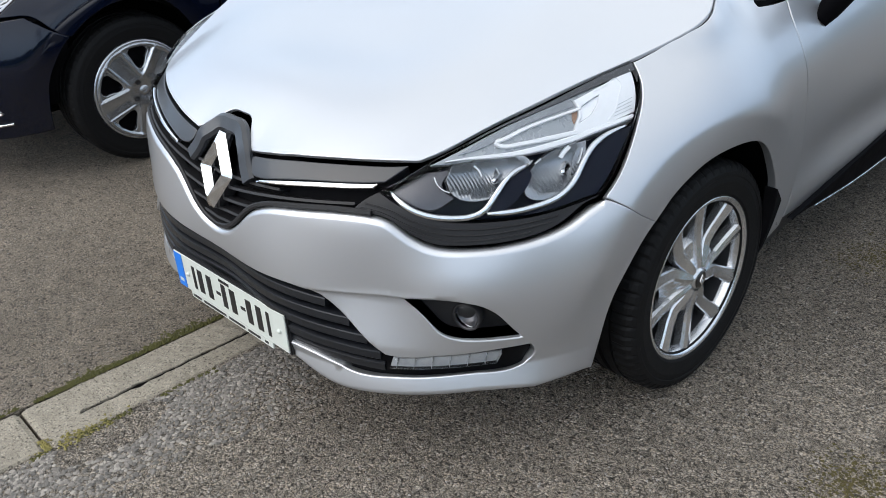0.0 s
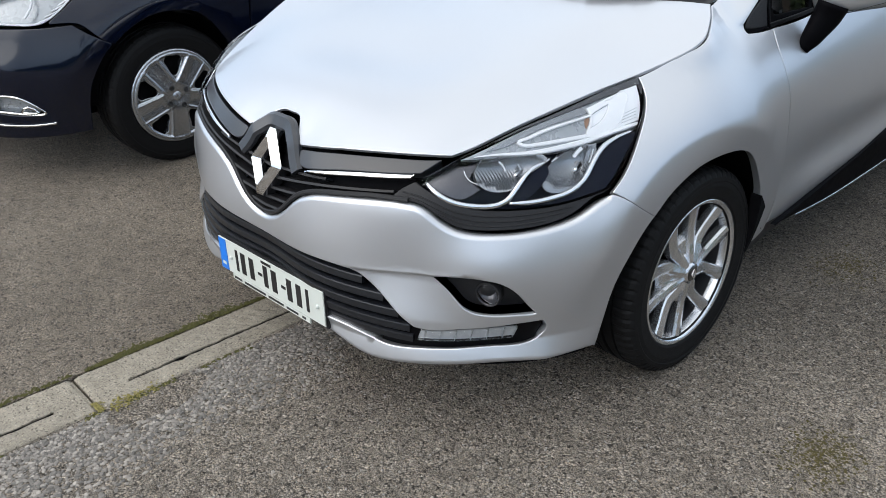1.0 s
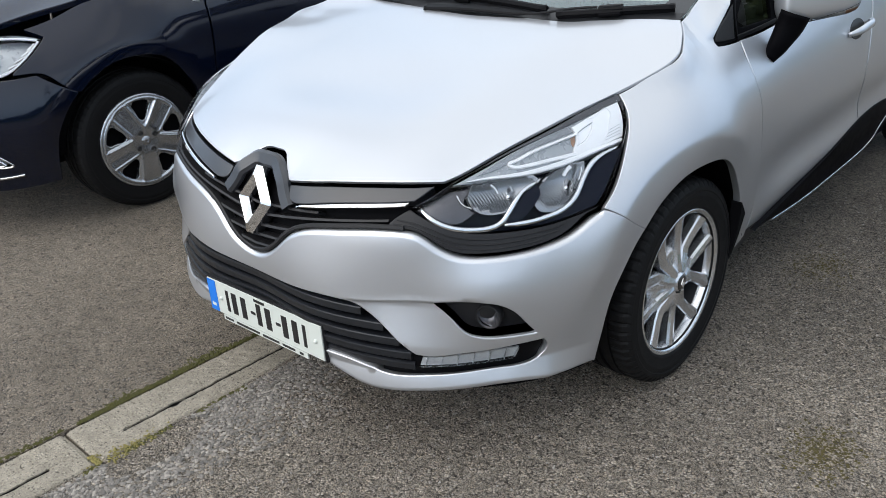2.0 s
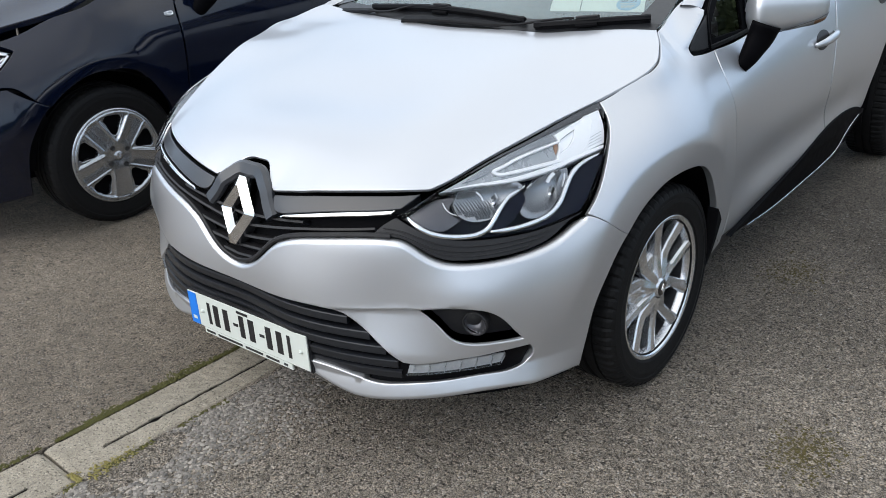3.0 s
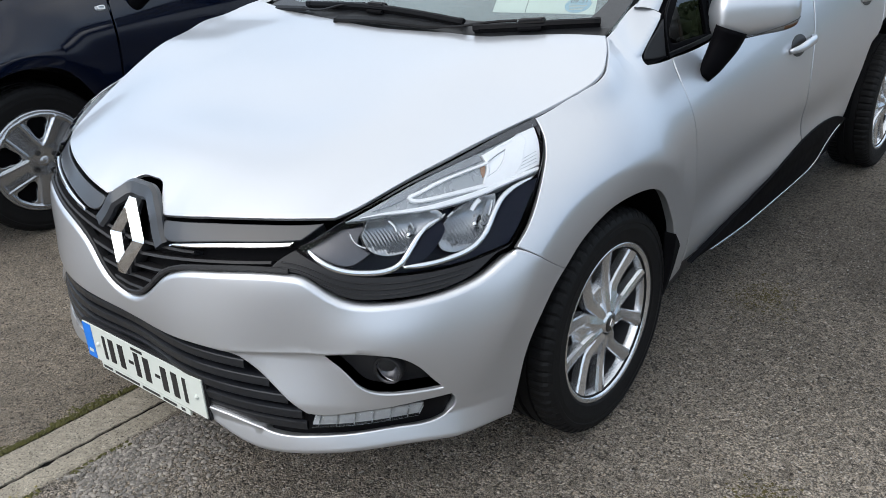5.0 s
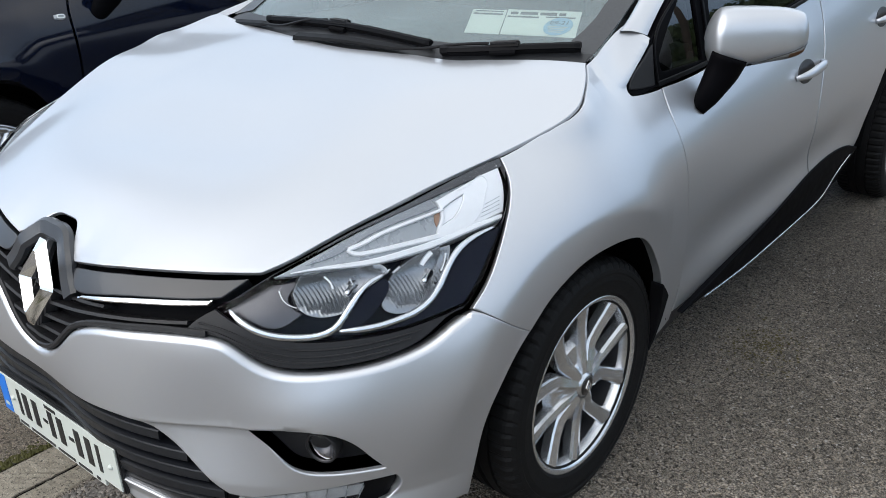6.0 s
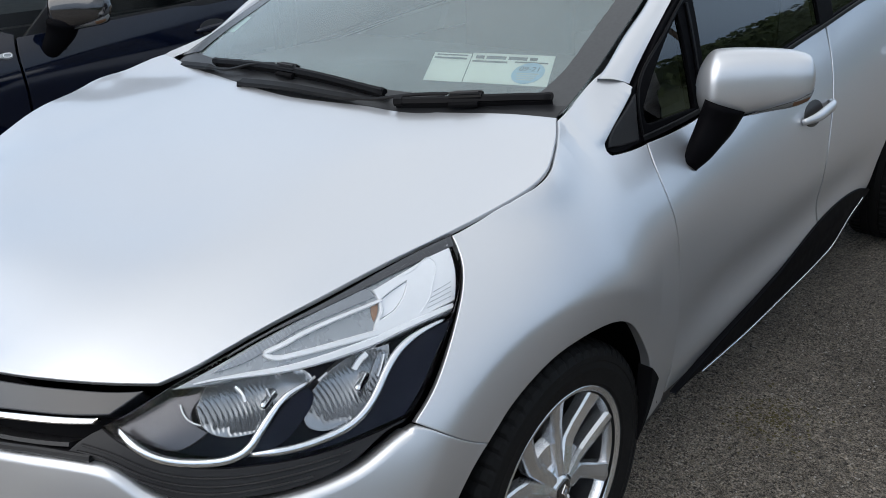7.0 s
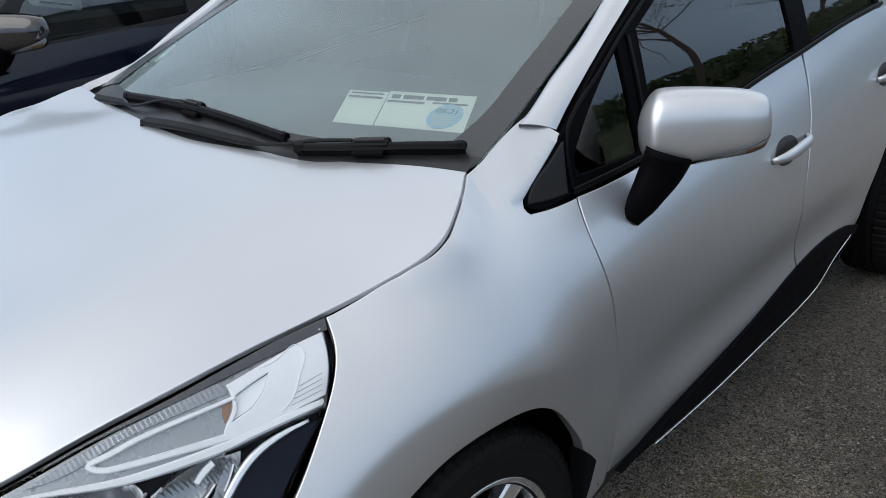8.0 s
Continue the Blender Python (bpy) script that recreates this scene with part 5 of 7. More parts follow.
badge(car)
LEG = [(0.138, 0.022, 0.662), (0.112, 0.034, 0.692), (0.094, 0.046, 0.724), (0.040, 0.076, 0.759)]
shroud = np.concatenate([np.array(LEG), np.array([(-x, y, z) for x, y, z in LEG[::-1]])])
shroud = curve([shroud[i] + k * (shroud[i + 1] - shroud[i]) for i in range(7) for k in (0.12, 0.5, 0.88)], 0.005)
sweep("badge_shroud", shroud, box_section(0.044, 0.026, 0.008), GREY_TRIM, car, ups=(0, -0.9, 0.42), label="grey satin surround of the emblem", smooth=False)

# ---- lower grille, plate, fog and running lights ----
# black backing sheet added for the dark inside the mouth
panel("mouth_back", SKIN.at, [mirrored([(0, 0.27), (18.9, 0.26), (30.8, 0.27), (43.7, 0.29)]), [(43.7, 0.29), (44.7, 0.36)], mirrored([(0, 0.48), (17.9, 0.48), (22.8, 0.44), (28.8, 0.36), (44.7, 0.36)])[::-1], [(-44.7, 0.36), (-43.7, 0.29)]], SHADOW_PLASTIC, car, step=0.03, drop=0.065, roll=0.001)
for z in (0.442, 0.404, 0.366, 0.328, 0.293):
    e = float(np.interp(z, [0.29, 0.341, 0.407, 0.449], [26.5, 26.0, 22.3, 18.9]))
    p, n = on_skin(SKIN, mirrored([(0, z + 0.002), (e * 0.5, z + 0.002), (e, z - 0.004)]), 0.020, 0.03)
    sweep("mouth_slat", p, [(-0.013, 0.004), (-0.011, 0.011), (-0.008, 0.012), (0.009, 0.012), (0.012, 0.009), (0.013, 0.004), (0.013, -0.03), (-0.013, -0.03)], GRILLE_GREY, car, ups=n)
HORN = [[(20.4, 0.236), (27.5, 0.238), (31.9, 0.245), (37.2, 0.256), (42.0, 0.280), (43.1, 0.319), (43.5, 0.341), (43.0, 0.358)], [(43.0, 0.358), (40.0, 0.352), (36.0, 0.341), (32.1, 0.334), (28.4, 0.328), (26.8, 0.331), (25.4, 0.336)], [(25.4, 0.336), (20.4, 0.236)]]
both("running_light_bezel", SKIN.at, HORN, WIPER_BLACK, car, step=0.012, drop=0.016, roll=0.002, depth=0.03)
BAR = [[(27.1, 0.294), (32.0, 0.299), (36.0, 0.304), (39.4, 0.309)], [(39.4, 0.309), (40.1, 0.338)], [(40.1, 0.338), (36.0, 0.335), (32.1, 0.329), (27.6, 0.323)], [(27.6, 0.323), (27.1, 0.294)]]
for f in (False, True):
    lamp = panel("running_light", SKIN.at, BAR, LAMP_CELL, car, step=0.01, drop=0.011, roll=0.002, flip=f, label="clear-lensed daytime running light bar")
    panel("lens", SKIN.at, BAR, LENS, lamp, step=0.01, drop=0.002, roll=0.002, flip=f)
    for k in range(6):
        # thin dividers part the cells
        u, lo, hi = 27.35 + 2.03 * (k + 0.5), 0.2955 + 0.0025 * k, 0.3235 + 0.0026 * k
        p, n = on_skin(SKIN, [(u - 0.45, lo), (u - 0.1, hi)], 0.007, 0.02)
        sweep("cell_divider", p, box_section(0.0012, 0.007), LAMP_GREY, lamp, ups=n, flip=f)
    p, n = on_skin(SKIN, [q for s in BAR for q in s], 0.003, 0.01)
    sweep("light_rim", p, box_section(0.0022, 0.004), LAMP_WHITE, lamp, ups=n, flip=f)
    pod = panel("fog_lamp_pod", SKIN.at, [[(a * 0.985 + 0.5, b * 0.985 + 0.0065) for a, b in r] for r in FOG_RIM], PLASTIC, car, step=0.012, drop=0.042, roll=0.001, depth=-0.034, flip=f, label="recessed black fog lamp housing")
    m = seat(SKIN, 36.3, 0.428, 0.028, f)
    # the lamp looks ahead more than its surround does
    m = Matrix.Translation(m.translation) @ pose(0, 0, 0, 0, 0, -70 if not f else -110)
    v, g = revolve([(0.034, -0.02), (0.034, 0.004), (0.031, 0.006), (0.0295, 0.004)], 32)
    ring = mesh_part("fog_lamp", v, g, PLASTIC, pod)
    ring.matrix_basis = m
    v, g = revolve([(0.0005, -0.022), (0.012, -0.019), (0.024, -0.008), (0.0298, 0.003)], 32)
    mesh_part("reflector", v, g, LAMP_SMOKE, pod).matrix_basis = m
    v, g = revolve([(0.0005, 0.010), (0.012, 0.009), (0.022, 0.006), (0.0298, 0.002)], 32)
    mesh_part("lens", v, g, LENS, pod).matrix_basis = m


def number_plate(parent):
    """Plate in a black holder, its signs as plain bars."""
    m = pose(-0.002, -0.024, 0.3125, 0, 0, 1.8)

    def slab(name, x0, x1, z0, z1, y, t, mat, to, bevel=0.0, label=""):
        bm = bmesh.new()
        box(bm, x0, x1, y, y + t, z0, z1, bevel)
        return part(name, bm, mat, to, label)

    holder = slab("number_plate", -0.266, 0.266, -0.061, 0.061, 0.0, 0.012, INK, parent, 0.003, "white number plate in black holder, signs as bars")
    holder.matrix_basis = m
    slab("plate_face", -0.259, 0.259, -0.0545, 0.0545, -0.003, 0.004, PLATE_WHITE, holder, 0.001)
    slab("plate_band", -0.257, -0.218, -0.052, 0.052, -0.0042, 0.003, PLATE_BLUE, holder, 0.0, "blue band")
    slab("band_mark", -0.247, -0.228, -0.036, -0.026, -0.0050, 0.002, PLATE_WHITE, holder)
    x = -0.170
    for w in (0.020, 0.036, 0.036, -0.022, 0.032, 0.038, -0.022, 0.036, 0.036, 0.020):
        dash = w < 0
        slab("plate_sign", x, x + abs(w) * (0.62 if not dash else 0.9), -0.006 if dash else -0.035, 0.003 if dash else 0.035, -0.0044, 0.003, INK, holder)
        x += abs(w) + (0.0085 if not dash else 0.006)
    slab("plate_sign", -0.030, 0.018, 0.041, 0.049, -0.0044, 0.003, INK, holder)
    slab("holder_strip", -0.205, 0.185, -0.076, -0.056, -0.001, 0.006, PLATE_WHITE, holder, 0.001, "white dealer strip with bars")
    for a, b in ((-0.195, -0.155), (-0.14, -0.03), (-0.015, 0.06), (0.075, 0.13), (0.15, 0.165)):
        slab("strip_sign", a, b, -0.070, -0.063, -0.0022, 0.002, INK, holder)
    for sx in (-0.195, 0.232):
        v, f = revolve([(0.0005, 0.007), (0.004, 0.006), (0.0065, 0.002), (0.0065, -0.001)], 14)
        b = mesh_part("plate_screw", v, f, PLATE_WHITE, holder)
        b.matrix_basis = Matrix.Translation((sx, -0.003, 0.0)) @ pose(0, 0, 0, 0, 0, -90)


number_plate(car)


# ---- headlights ----
class Form:
    """A form given by a function alone."""

    def __init__(self, at):
        self.at = at


def upper_form(u, z):
    """The upper reflector: close under the lens along the bonnet, deeper towards the beams."""
    p = SKIN.at(u, z)
    top = np.interp(np.abs(u), [q[0] for q in LAMP_TOP], [q[1] for q in LAMP_TOP])
    d = 0.008 + 0.024 * np.clip((top - z) / 0.075, 0, 1)
    a = np.radians(u)
    p[:, 0] -= d * np.sin(a) * 0.8
    p[:, 1] += d * np.cos(a) * 0.8
    p[:, 2] -= d * 0.5
    return p


UPPER_FORM = Form(upper_form)


def bulged(at):
    """Swells the right-hand lamp beside the bonnet's edge to fit the camera's view."""

    def form(u, z):
        p, a = at(u, z), np.radians(u)
        top = np.interp(u, [q[0] for q in LAMP_TOP], [q[1] for q in LAMP_TOP])
        k = 0.021 * np.exp(-(((u - 37.5) / 8.5) ** 2) - ((top - z) / 0.055) ** 2)
        p[:, 0] += k * np.sin(a) * 0.8
        p[:, 1] -= k * np.cos(a) * 0.8
        p[:, 2] += k * 0.55
        return p

    return form


def headlight(parent, flip):
    rim = [LAMP_TOP, LAMP_REAR, LAMP_LOW]
    outer, upper = (bulged(SKIN.at), bulged(upper_form)) if flip else (SKIN.at, upper_form)

    def sheet(name, r, mat, drop, label="", **k):
        return panel(name, SKIN.at, r, mat, lamp, flip=flip, drop=drop, step=k.pop("step", 0.01), roll=k.pop("roll", 0.002), label=label, **k)

    lamp = panel("headlight", SKIN.at, rim, LAMP_DARK, parent, step=0.012, drop=0.062, roll=0.003, depth=-0.058, flip=flip, label="swept-back headlight behind a clear lens")
    panel("lens", outer, rim, LENS, lamp, step=0.01, drop=0.001, roll=0.003, depth=0.012, flip=flip, label="clear plastic lens")
    EDGE = [[(36.0, 0.7885), (39.0, 0.807), (44.5, 0.830), (49.0, 0.846), (55.0, 0.866), (59.9, 0.881)], [(59.9, 0.881), (59.9, 0.894)], [(59.9, 0.894), (55.0, 0.878), (49.0, 0.855), (44.5, 0.836), (39.0, 0.810), (36.0, 0.7915)]]
    panel("lens_border", outer, EDGE, LAMP_BORDER, lamp, step=0.008, drop=0.004, roll=0.0005, depth=0.002, flip=flip, label="dark smoked edge of the lens")
    UPPER = [[(31.6, 0.756), (33.5, 0.757), (38.0, 0.763), (42.0, 0.765), (46.0, 0.770), (49.3, 0.777), (54.0, 0.790), (58.6, 0.800)], [(58.6, 0.800), (59.6, 0.851), (59.5, 0.889)], [(59.5, 0.889), (55.0, 0.873), (49.0, 0.851), (44.5, 0.832), (39.0, 0.805), (35.0, 0.779), (31.6, 0.756)]]
    panel("indicator_reflector", upper, UPPER, LAMP_GREY, lamp, flip=flip, step=0.01, roll=0.002, depth=0.02, label="pale grey indicator reflector")

    FLUTED = [[(34.8, 0.771), (38.0, 0.783), (41.0, 0.803), (44.2, 0.817), (47.2, 0.826), (50.0, 0.834)], [(50.0, 0.834), (49.6, 0.841), (48.6, 0.846)], [(48.6, 0.846), (44.5, 0.829), (39.0, 0.802), (34.8, 0.771)]]
    panel("reflector_flute", upper, FLUTED, LAMP_FLUTED, lamp, flip=flip, step=0.008, roll=0.0005, depth=0.004, drop=-0.003, label="finely ribbed clear reflector band")
    POCKET = [[(50.5, 0.829), (52.0, 0.838), (53.7, 0.846)], [(53.7, 0.846), (53.2, 0.833), (51.9, 0.816)], [(51.9, 0.816), (50.2, 0.807)], [(50.2, 0.807), (50.7, 0.817), (50.5, 0.829)]]
    PLATE = [[(49.8, 0.842), (53.3, 0.857), (57.1, 0.873), (59.3, 0.884)], [(59.3, 0.884), (59.5, 0.852), (58.7, 0.812)], [(58.7, 0.812), (54.9, 0.802), (51.6, 0.793), (49.4, 0.786)], [(49.4, 0.786), (49.5, 0.800), (50.3, 0.820), (49.8, 0.842)]]
    panel("reflector_plate", upper, PLATE, LAMP_WHITE, lamp, flip=flip, holes=[POCKET], step=0.008, roll=0.0025, hole_roll=0.002, depth=0.010, drop=-0.007, label="bright white end plate with an arrow-shaped pocket")
    panel("pocket_floor", upper, POCKET, LAMP_WHITE, lamp, flip=flip, step=0.008, roll=0.001, depth=0.002, drop=-0.001)
    ridge = np.array([(-0.5, -0.008), (-0.5, 0.001), (-0.30, 0.004), (0.30, 0.004), (0.5, 0.001), (0.5, -0.008)])
    for run, widths in (([(50.6, 0.829), (47.2, 0.820), (44.2, 0.811), (42.0, 0.802), (40.2, 0.793), (39.2, 0.787), (39.8, 0.783), (41.2, 0.782), (42.7, 0.784), (45.5, 0.788), (49.8, 0.793)], (0.006, 0.0075, 0.0085, 0.009, 0.010, 0.011)), ([(33.4, 0.761), (35.6, 0.765), (38.1, 0.767), (41.4, 0.769), (45.5, 0.776), (49.3, 0.784), (54.0, 0.796), (58.4, 0.806)], (0.003, 0.009, 0.013, 0.014, 0.013, 0.010)), ([(52.9, 0.852), (55.0, 0.860), (56.9, 0.868), (57.3, 0.862), (56.7, 0.842), (56.0, 0.824), (54.5, 0.806)], (0.0012,) * 6)):
        p, n = on_skin(UPPER_FORM, run, -0.005 if widths[0] > 0.002 else -0.0075, 0.006)
        sec = ridge * np.ones((len(p), 1, 1))
        sec[:, :, 0] *= np.interp(np.linspace(0, 1, len(p)), np.linspace(0, 1, 6), widths)[:, None]
        if widths[0] < 0.002:
            sec[:, :, 1] *= 0.3
        sweep("indicator_blade" if widths[0] > 0.002 else "plate_ridge", p, sec, LAMP_WHITE, lamp, ups=n, flip=flip)
    panel("indicator_bulb", upper_form, [[(49.6, 0.806), (50.1, 0.817), (50.2, 0.829)], [(50.2, 0.829), (49.6, 0.827), (49.4, 0.816), (49.6, 0.806)]], AMBER, lamp, flip=flip, step=0.004, roll=0.001, depth=0.003, drop=-0.002, label="amber bulb")
    for k in range(4):
        p, n = on_skin(UPPER_FORM, [(55.4 + 0.32 * k, 0.8105 + 0.0058 * k), (58.3 + 0.12 * k, 0.8195 + 0.0058 * k)], -0.0072)
        sweep("reflector_line", p, box_section(0.0009, 0.0015), LAMP_GREY, lamp, ups=n, flip=flip)
    sheet("lamp_bezel", [[(27.2, 0.713), (29.0, 0.733), (31.4, 0.754)], [(31.4, 0.754), (33.4, 0.756), (34.6, 0.760)], [(34.6, 0.760), (33.4, 0.728), (35.0, 0.702)], [(35.0, 0.702), (32.4, 0.676), (30.0, 0.690), (27.2, 0.713)]], LAMP_SMOKE, 0.030, "smoked grey inner bezel")
    # thin white rod in place of the highlight along the bezel
    p, n = on_skin(SKIN, [(32.4, 0.742), (32.9, 0.728), (34.0, 0.715), (34.6, 0.712)], 0.024, 0.005)
    sweep("bezel_edge", p, round_section(0.0025, 0.0025, 6), LAMP_WHITE, lamp, ups=n, flip=flip)
    # dipped and main beam bowls, fluted across
    for mid, size, rim_line in (((38.4, 0.733), (5.4, 0.038), [[(33.6, 0.730), (34.6, 0.761), (38.2, 0.764), (42.7, 0.763)], [(42.7, 0.763), (43.5, 0.753), (41.5, 0.729), (39.2, 0.694)], [(39.2, 0.694), (36.6, 0.690), (34.6, 0.704), (33.6, 0.730)]]), ((46.9, 0.735), (4.6, 0.045), [[(43.2, 0.730), (44.4, 0.747), (47.8, 0.769), (50.9, 0.775)], [(50.9, 0.775), (50.5, 0.744), (48.6, 0.710), (46.9, 0.688)], [(46.9, 0.688), (44.6, 0.682), (42.9, 0.694), (43.2, 0.730)]])):
        panel("reflector_bowl", dished(mid, size, 0.018, 0.036), rim_line, LAMP_FLUTED, lamp, flip=flip, step=0.007, roll=0.001, depth=0.01, label="fluted silver reflector bowl")
        m = seat(SKIN, mid[0] + 1.2, mid[1] + 0.004, 0.040, flip)
        m = Matrix.Translation(m.translation) @ pose(0, 0, 0, 0, 0, -62 if not flip else -118)
        v, f = revolve([(0.0005, 0.018), (0.005, 0.017), (0.0075, 0.011), (0.0075, -0.010), (0.012, -0.016), (0.013, -0.024)], 18)
        mesh_part("bulb_shield", v, f, CHROME, lamp).matrix_basis = m
    for run, w, drop in (([(36.9, 0.758), (37.6, 0.748), (37.9, 0.738)], 0.007, 0.024), ([(39.6, 0.752), (40.0, 0.741)], 0.005, 0.026), ([(47.5, 0.757), (48.0, 0.766), (48.8, 0.774)], 0.011, 0.022), ([(44.2, 0.751), (45.0, 0.759)], 0.005, 0.018), ([(43.4, 0.751), (43.9, 0.757)], 0.004, 0.016), ([(49.6, 0.742), (50.1, 0.756), (50.4, 0.768)], 0.006, 0.018)):
        p, n = on_skin(SKIN, run, drop, 0.004)
        sweep("reflector_blade", p, box_section(w, 0.005, 0.0018), SATIN, lamp, ups=n, flip=flip)
    panel("side_mirror", dished((49.4, 0.742), (1.6, 0.032), 0.014, 0.012), [[(48.4, 0.722), (49.0, 0.748), (49.7, 0.765)], [(49.7, 0.765), (50.6, 0.768), (50.2, 0.742), (49.3, 0.720)], [(49.3, 0.720), (48.4, 0.722)]], LAMP_FLUTED, lamp, flip=flip, step=0.004, roll=0.001, depth=0.004, label="rippled mirror piece")
    for run, w in (([(27.9, 0.712), (29.2, 0.693), (30.8, 0.676), (32.8, 0.665), (35.1, 0.661), (37.1, 0.664), (38.3, 0.674), (39.2, 0.693), (40.3, 0.719), (41.4, 0.737), (43.2, 0.749)], 0.0135), ([(38.6, 0.667), (41.5, 0.668), (44.6, 0.676), (46.8, 0.687), (48.6, 0.708), (50.0, 0.738), (51.5, 0.764), (53.3, 0.779), (56.8, 0.792)], 0.013)):
        p, n = on_skin(SKIN, run, 0.009, 0.006)
        size = np.clip(np.minimum(np.linspace(0.5, 6, len(p)), np.linspace(3, 0.35, len(p))), 0.3, 1)
        sec = np.array(box_section(w, 0.010, 0.0025))[None] * size[:, None, None]
        sweep("light_guide", p, sec, SATIN, lamp, ups=n, flip=flip, label="white curved light guide", smooth=True)
    FIN = [[(39.2, 0.660), (45.9, 0.676), (47.9, 0.690), (49.7, 0.730), (51.4, 0.760), (53.7, 0.778), (58.2, 0.793)], [(58.2, 0.793), (55.4, 0.748), (53.3, 0.707), (51.7, 0.681)], [(51.7, 0.681), (50.0, 0.677), (45.0, 0.663), (39.2, 0.660)]]
    sheet("lamp_fin", FIN, LAMP_DARK, 0.014, depth=0.03)
    MIDFIN = [[(38.4, 0.668), (39.6, 0.694), (40.8, 0.719), (41.9, 0.736), (43.2, 0.745)], [(43.2, 0.745), (43.7, 0.738), (42.9, 0.706), (41.2, 0.678), (39.6, 0.666)], [(39.6, 0.666), (38.4, 0.668)]]
    sheet("lamp_fin", MIDFIN, LAMP_DARK, 0.014, depth=0.03)
    return lamp


for f in (False, True):
    headlight(car, f)


# ---- door mirrors, handles ----
def door_mirror(parent, flip, mat, at=(0.0, 0.0, 0.0)):
    """Rounded shell swept back from the door, on a black foot, with a clear indicator along its lower edge."""
    sx = -1 if flip else 1
    a0, a1 = np.array([0.799, 1.417, 1.018]), np.array([1.002, 1.558, 1.030])
    ax = (a1 - a0) / np.linalg.norm(a1 - a0)
    fwd = np.array([ax[1], -ax[0], 0.0]) / math.hypot(ax[0], ax[1])
    length = np.linalg.norm(a1 - a0)
    up = np.array([0, 0, 1.0])

    marks = (0, 0.1, 0.35, 0.7, 0.93, 1)

    def shell(q, th):
        """Blunt and tall next to the door, drawn out flat to a cut-off tip; a soft crease parts its top from its face."""
        e = math.sqrt(max(4e-4, 1 - (1 - min(q / 0.15, 1)) ** 2)) * math.sqrt(max(4e-4, 1 - (1 - min((1 - q) / 0.07, 1)) ** 2))
        top, low, deep = (float(spline_weights(marks, [q])[0] @ np.array(r)) * e for r in ((0.066, 0.075, 0.078, 0.070, 0.055, 0.046), (0.070, 0.071, 0.066, 0.054, 0.041, 0.031), (0.058, 0.058, 0.055, 0.046, 0.034, 0.024)))
        c, s = math.cos(th), math.sin(th)
        pw = 0.62 if s > 0 else 0.72
        c2, s2 = math.copysign(abs(c) ** pw, c), math.copysign(abs(s) ** pw, s)
        lean = 0.012 * max(0, s2) ** 2
        return a0 + ax * length * q + fwd * (deep * c2 - 0.01 - lean) + up * ((top if s > 0 else low) * s2)

    def skin_piece(name, q0, q1, t0, t1, mat_, to, grow=0.0, label="", taper=False, line=0.0):
        nq, nt, v, f = 48, 26, [], []
        for i in range(nq):
            q = q0 + (q1 - q0) * (0.5 - 0.5 * math.cos(math.pi * i / (nq - 1)))
            for j in range(nt):
                end = t0 + (t1 - t0) * (min(1, 1.3 * i / (nq - 1)) if taper else 1)
                th = (end - line * (1 - j / (nt - 1))) if line else t0 + (end - t0) * j / (nt - 1)
                p = shell(q, th)
                mid = a0 + ax * length * q
                d = p - mid
                v.append((p + grow * d / (np.linalg.norm(d) + 1e-9)) * (sx, 1, 1))
        for i in range(nq - 1):
            for j in range(nt - 1):
                f.append((i * nt + j, i * nt + j + 1, (i + 1) * nt + j + 1, (i + 1) * nt + j))
        f += [tuple(range(nt)), tuple(range((nq - 1) * nt, nq * nt))]
        ob = mesh_part(name, v, f, mat_, to, label)
        fix = bmesh.new()
        fix.from_mesh(ob.data)
        bmesh.ops.recalc_face_normals(fix, faces=fix.faces)
        fix.to_mesh(ob.data)
        fix.free()
        return ob

    body = skin_piece("door_mirror", 0.0, 1.0, -math.pi / 2, math.pi / 2, mat, parent, 0.0, "painted door mirror on a black foot")
    skin_piece("mirror_base", 0.36, 0.97, -math.pi * 0.5, -math.pi * 0.36, SKIRT_BLACK, body, 0.004, "black plastic underside")
    skin_piece("indicator", 0.42, 0.985, -math.pi * 0.36, -math.pi * 0.10, LENS, body, 0.006, "clear indicator lens", True)
    skin_piece("indicator_base", 0.42, 0.985, -math.pi * 0.36, -math.pi * 0.10, LAMP_CELL, body, 0.004, "", True)
    skin_piece("indicator_line", 0.42, 0.985, -math.pi * 0.36, -math.pi * 0.10, INK, body, 0.0052, "", True, 0.035)
    skin_piece("indicator_bulb", 0.80, 0.95, -math.pi * 0.30, -math.pi * 0.18, AMBER, body, 0.0048, "amber bulb behind the lens")
    p0 = a0 + ax * length * 0.5 - fwd * 0.012
    n, v, f = 24, [], []
    for i in range(n):
        th = 2 * math.pi * i / n
        v.append((p0 + ax * length * 0.44 * math.cos(th) + up * (0.062 * math.sin(th))) * (sx, 1, 1))
    mesh_part("mirror_glass", v, [tuple(range(n))], CHROME, body)
    foot = [(0.818, 1.366, 0.856), (0.830, 1.388, 0.890), (0.840, 1.412, 0.924), (0.849, 1.430, 0.954), (0.858, 1.438, 0.985)]
    sec = [np.array(round_section(w, h, 14)) for w, h in ((0.046, 0.030), (0.076, 0.050), (0.092, 0.060), (0.112, 0.072), (0.128, 0.084))]
    c = curve(foot, 0.012)
    k = np.linspace(0, len(sec) - 1, len(c))
    secs = np.array([sec[int(q)] * (1 - (q - int(q))) + sec[min(int(q) + 1, len(sec) - 1)] * (q - int(q)) for q in k])
    sweep("mirror_foot", c, secs, SKIRT_BLACK, body, ups=(1, 0, 0.2), flip=flip, smooth=True)
    return body


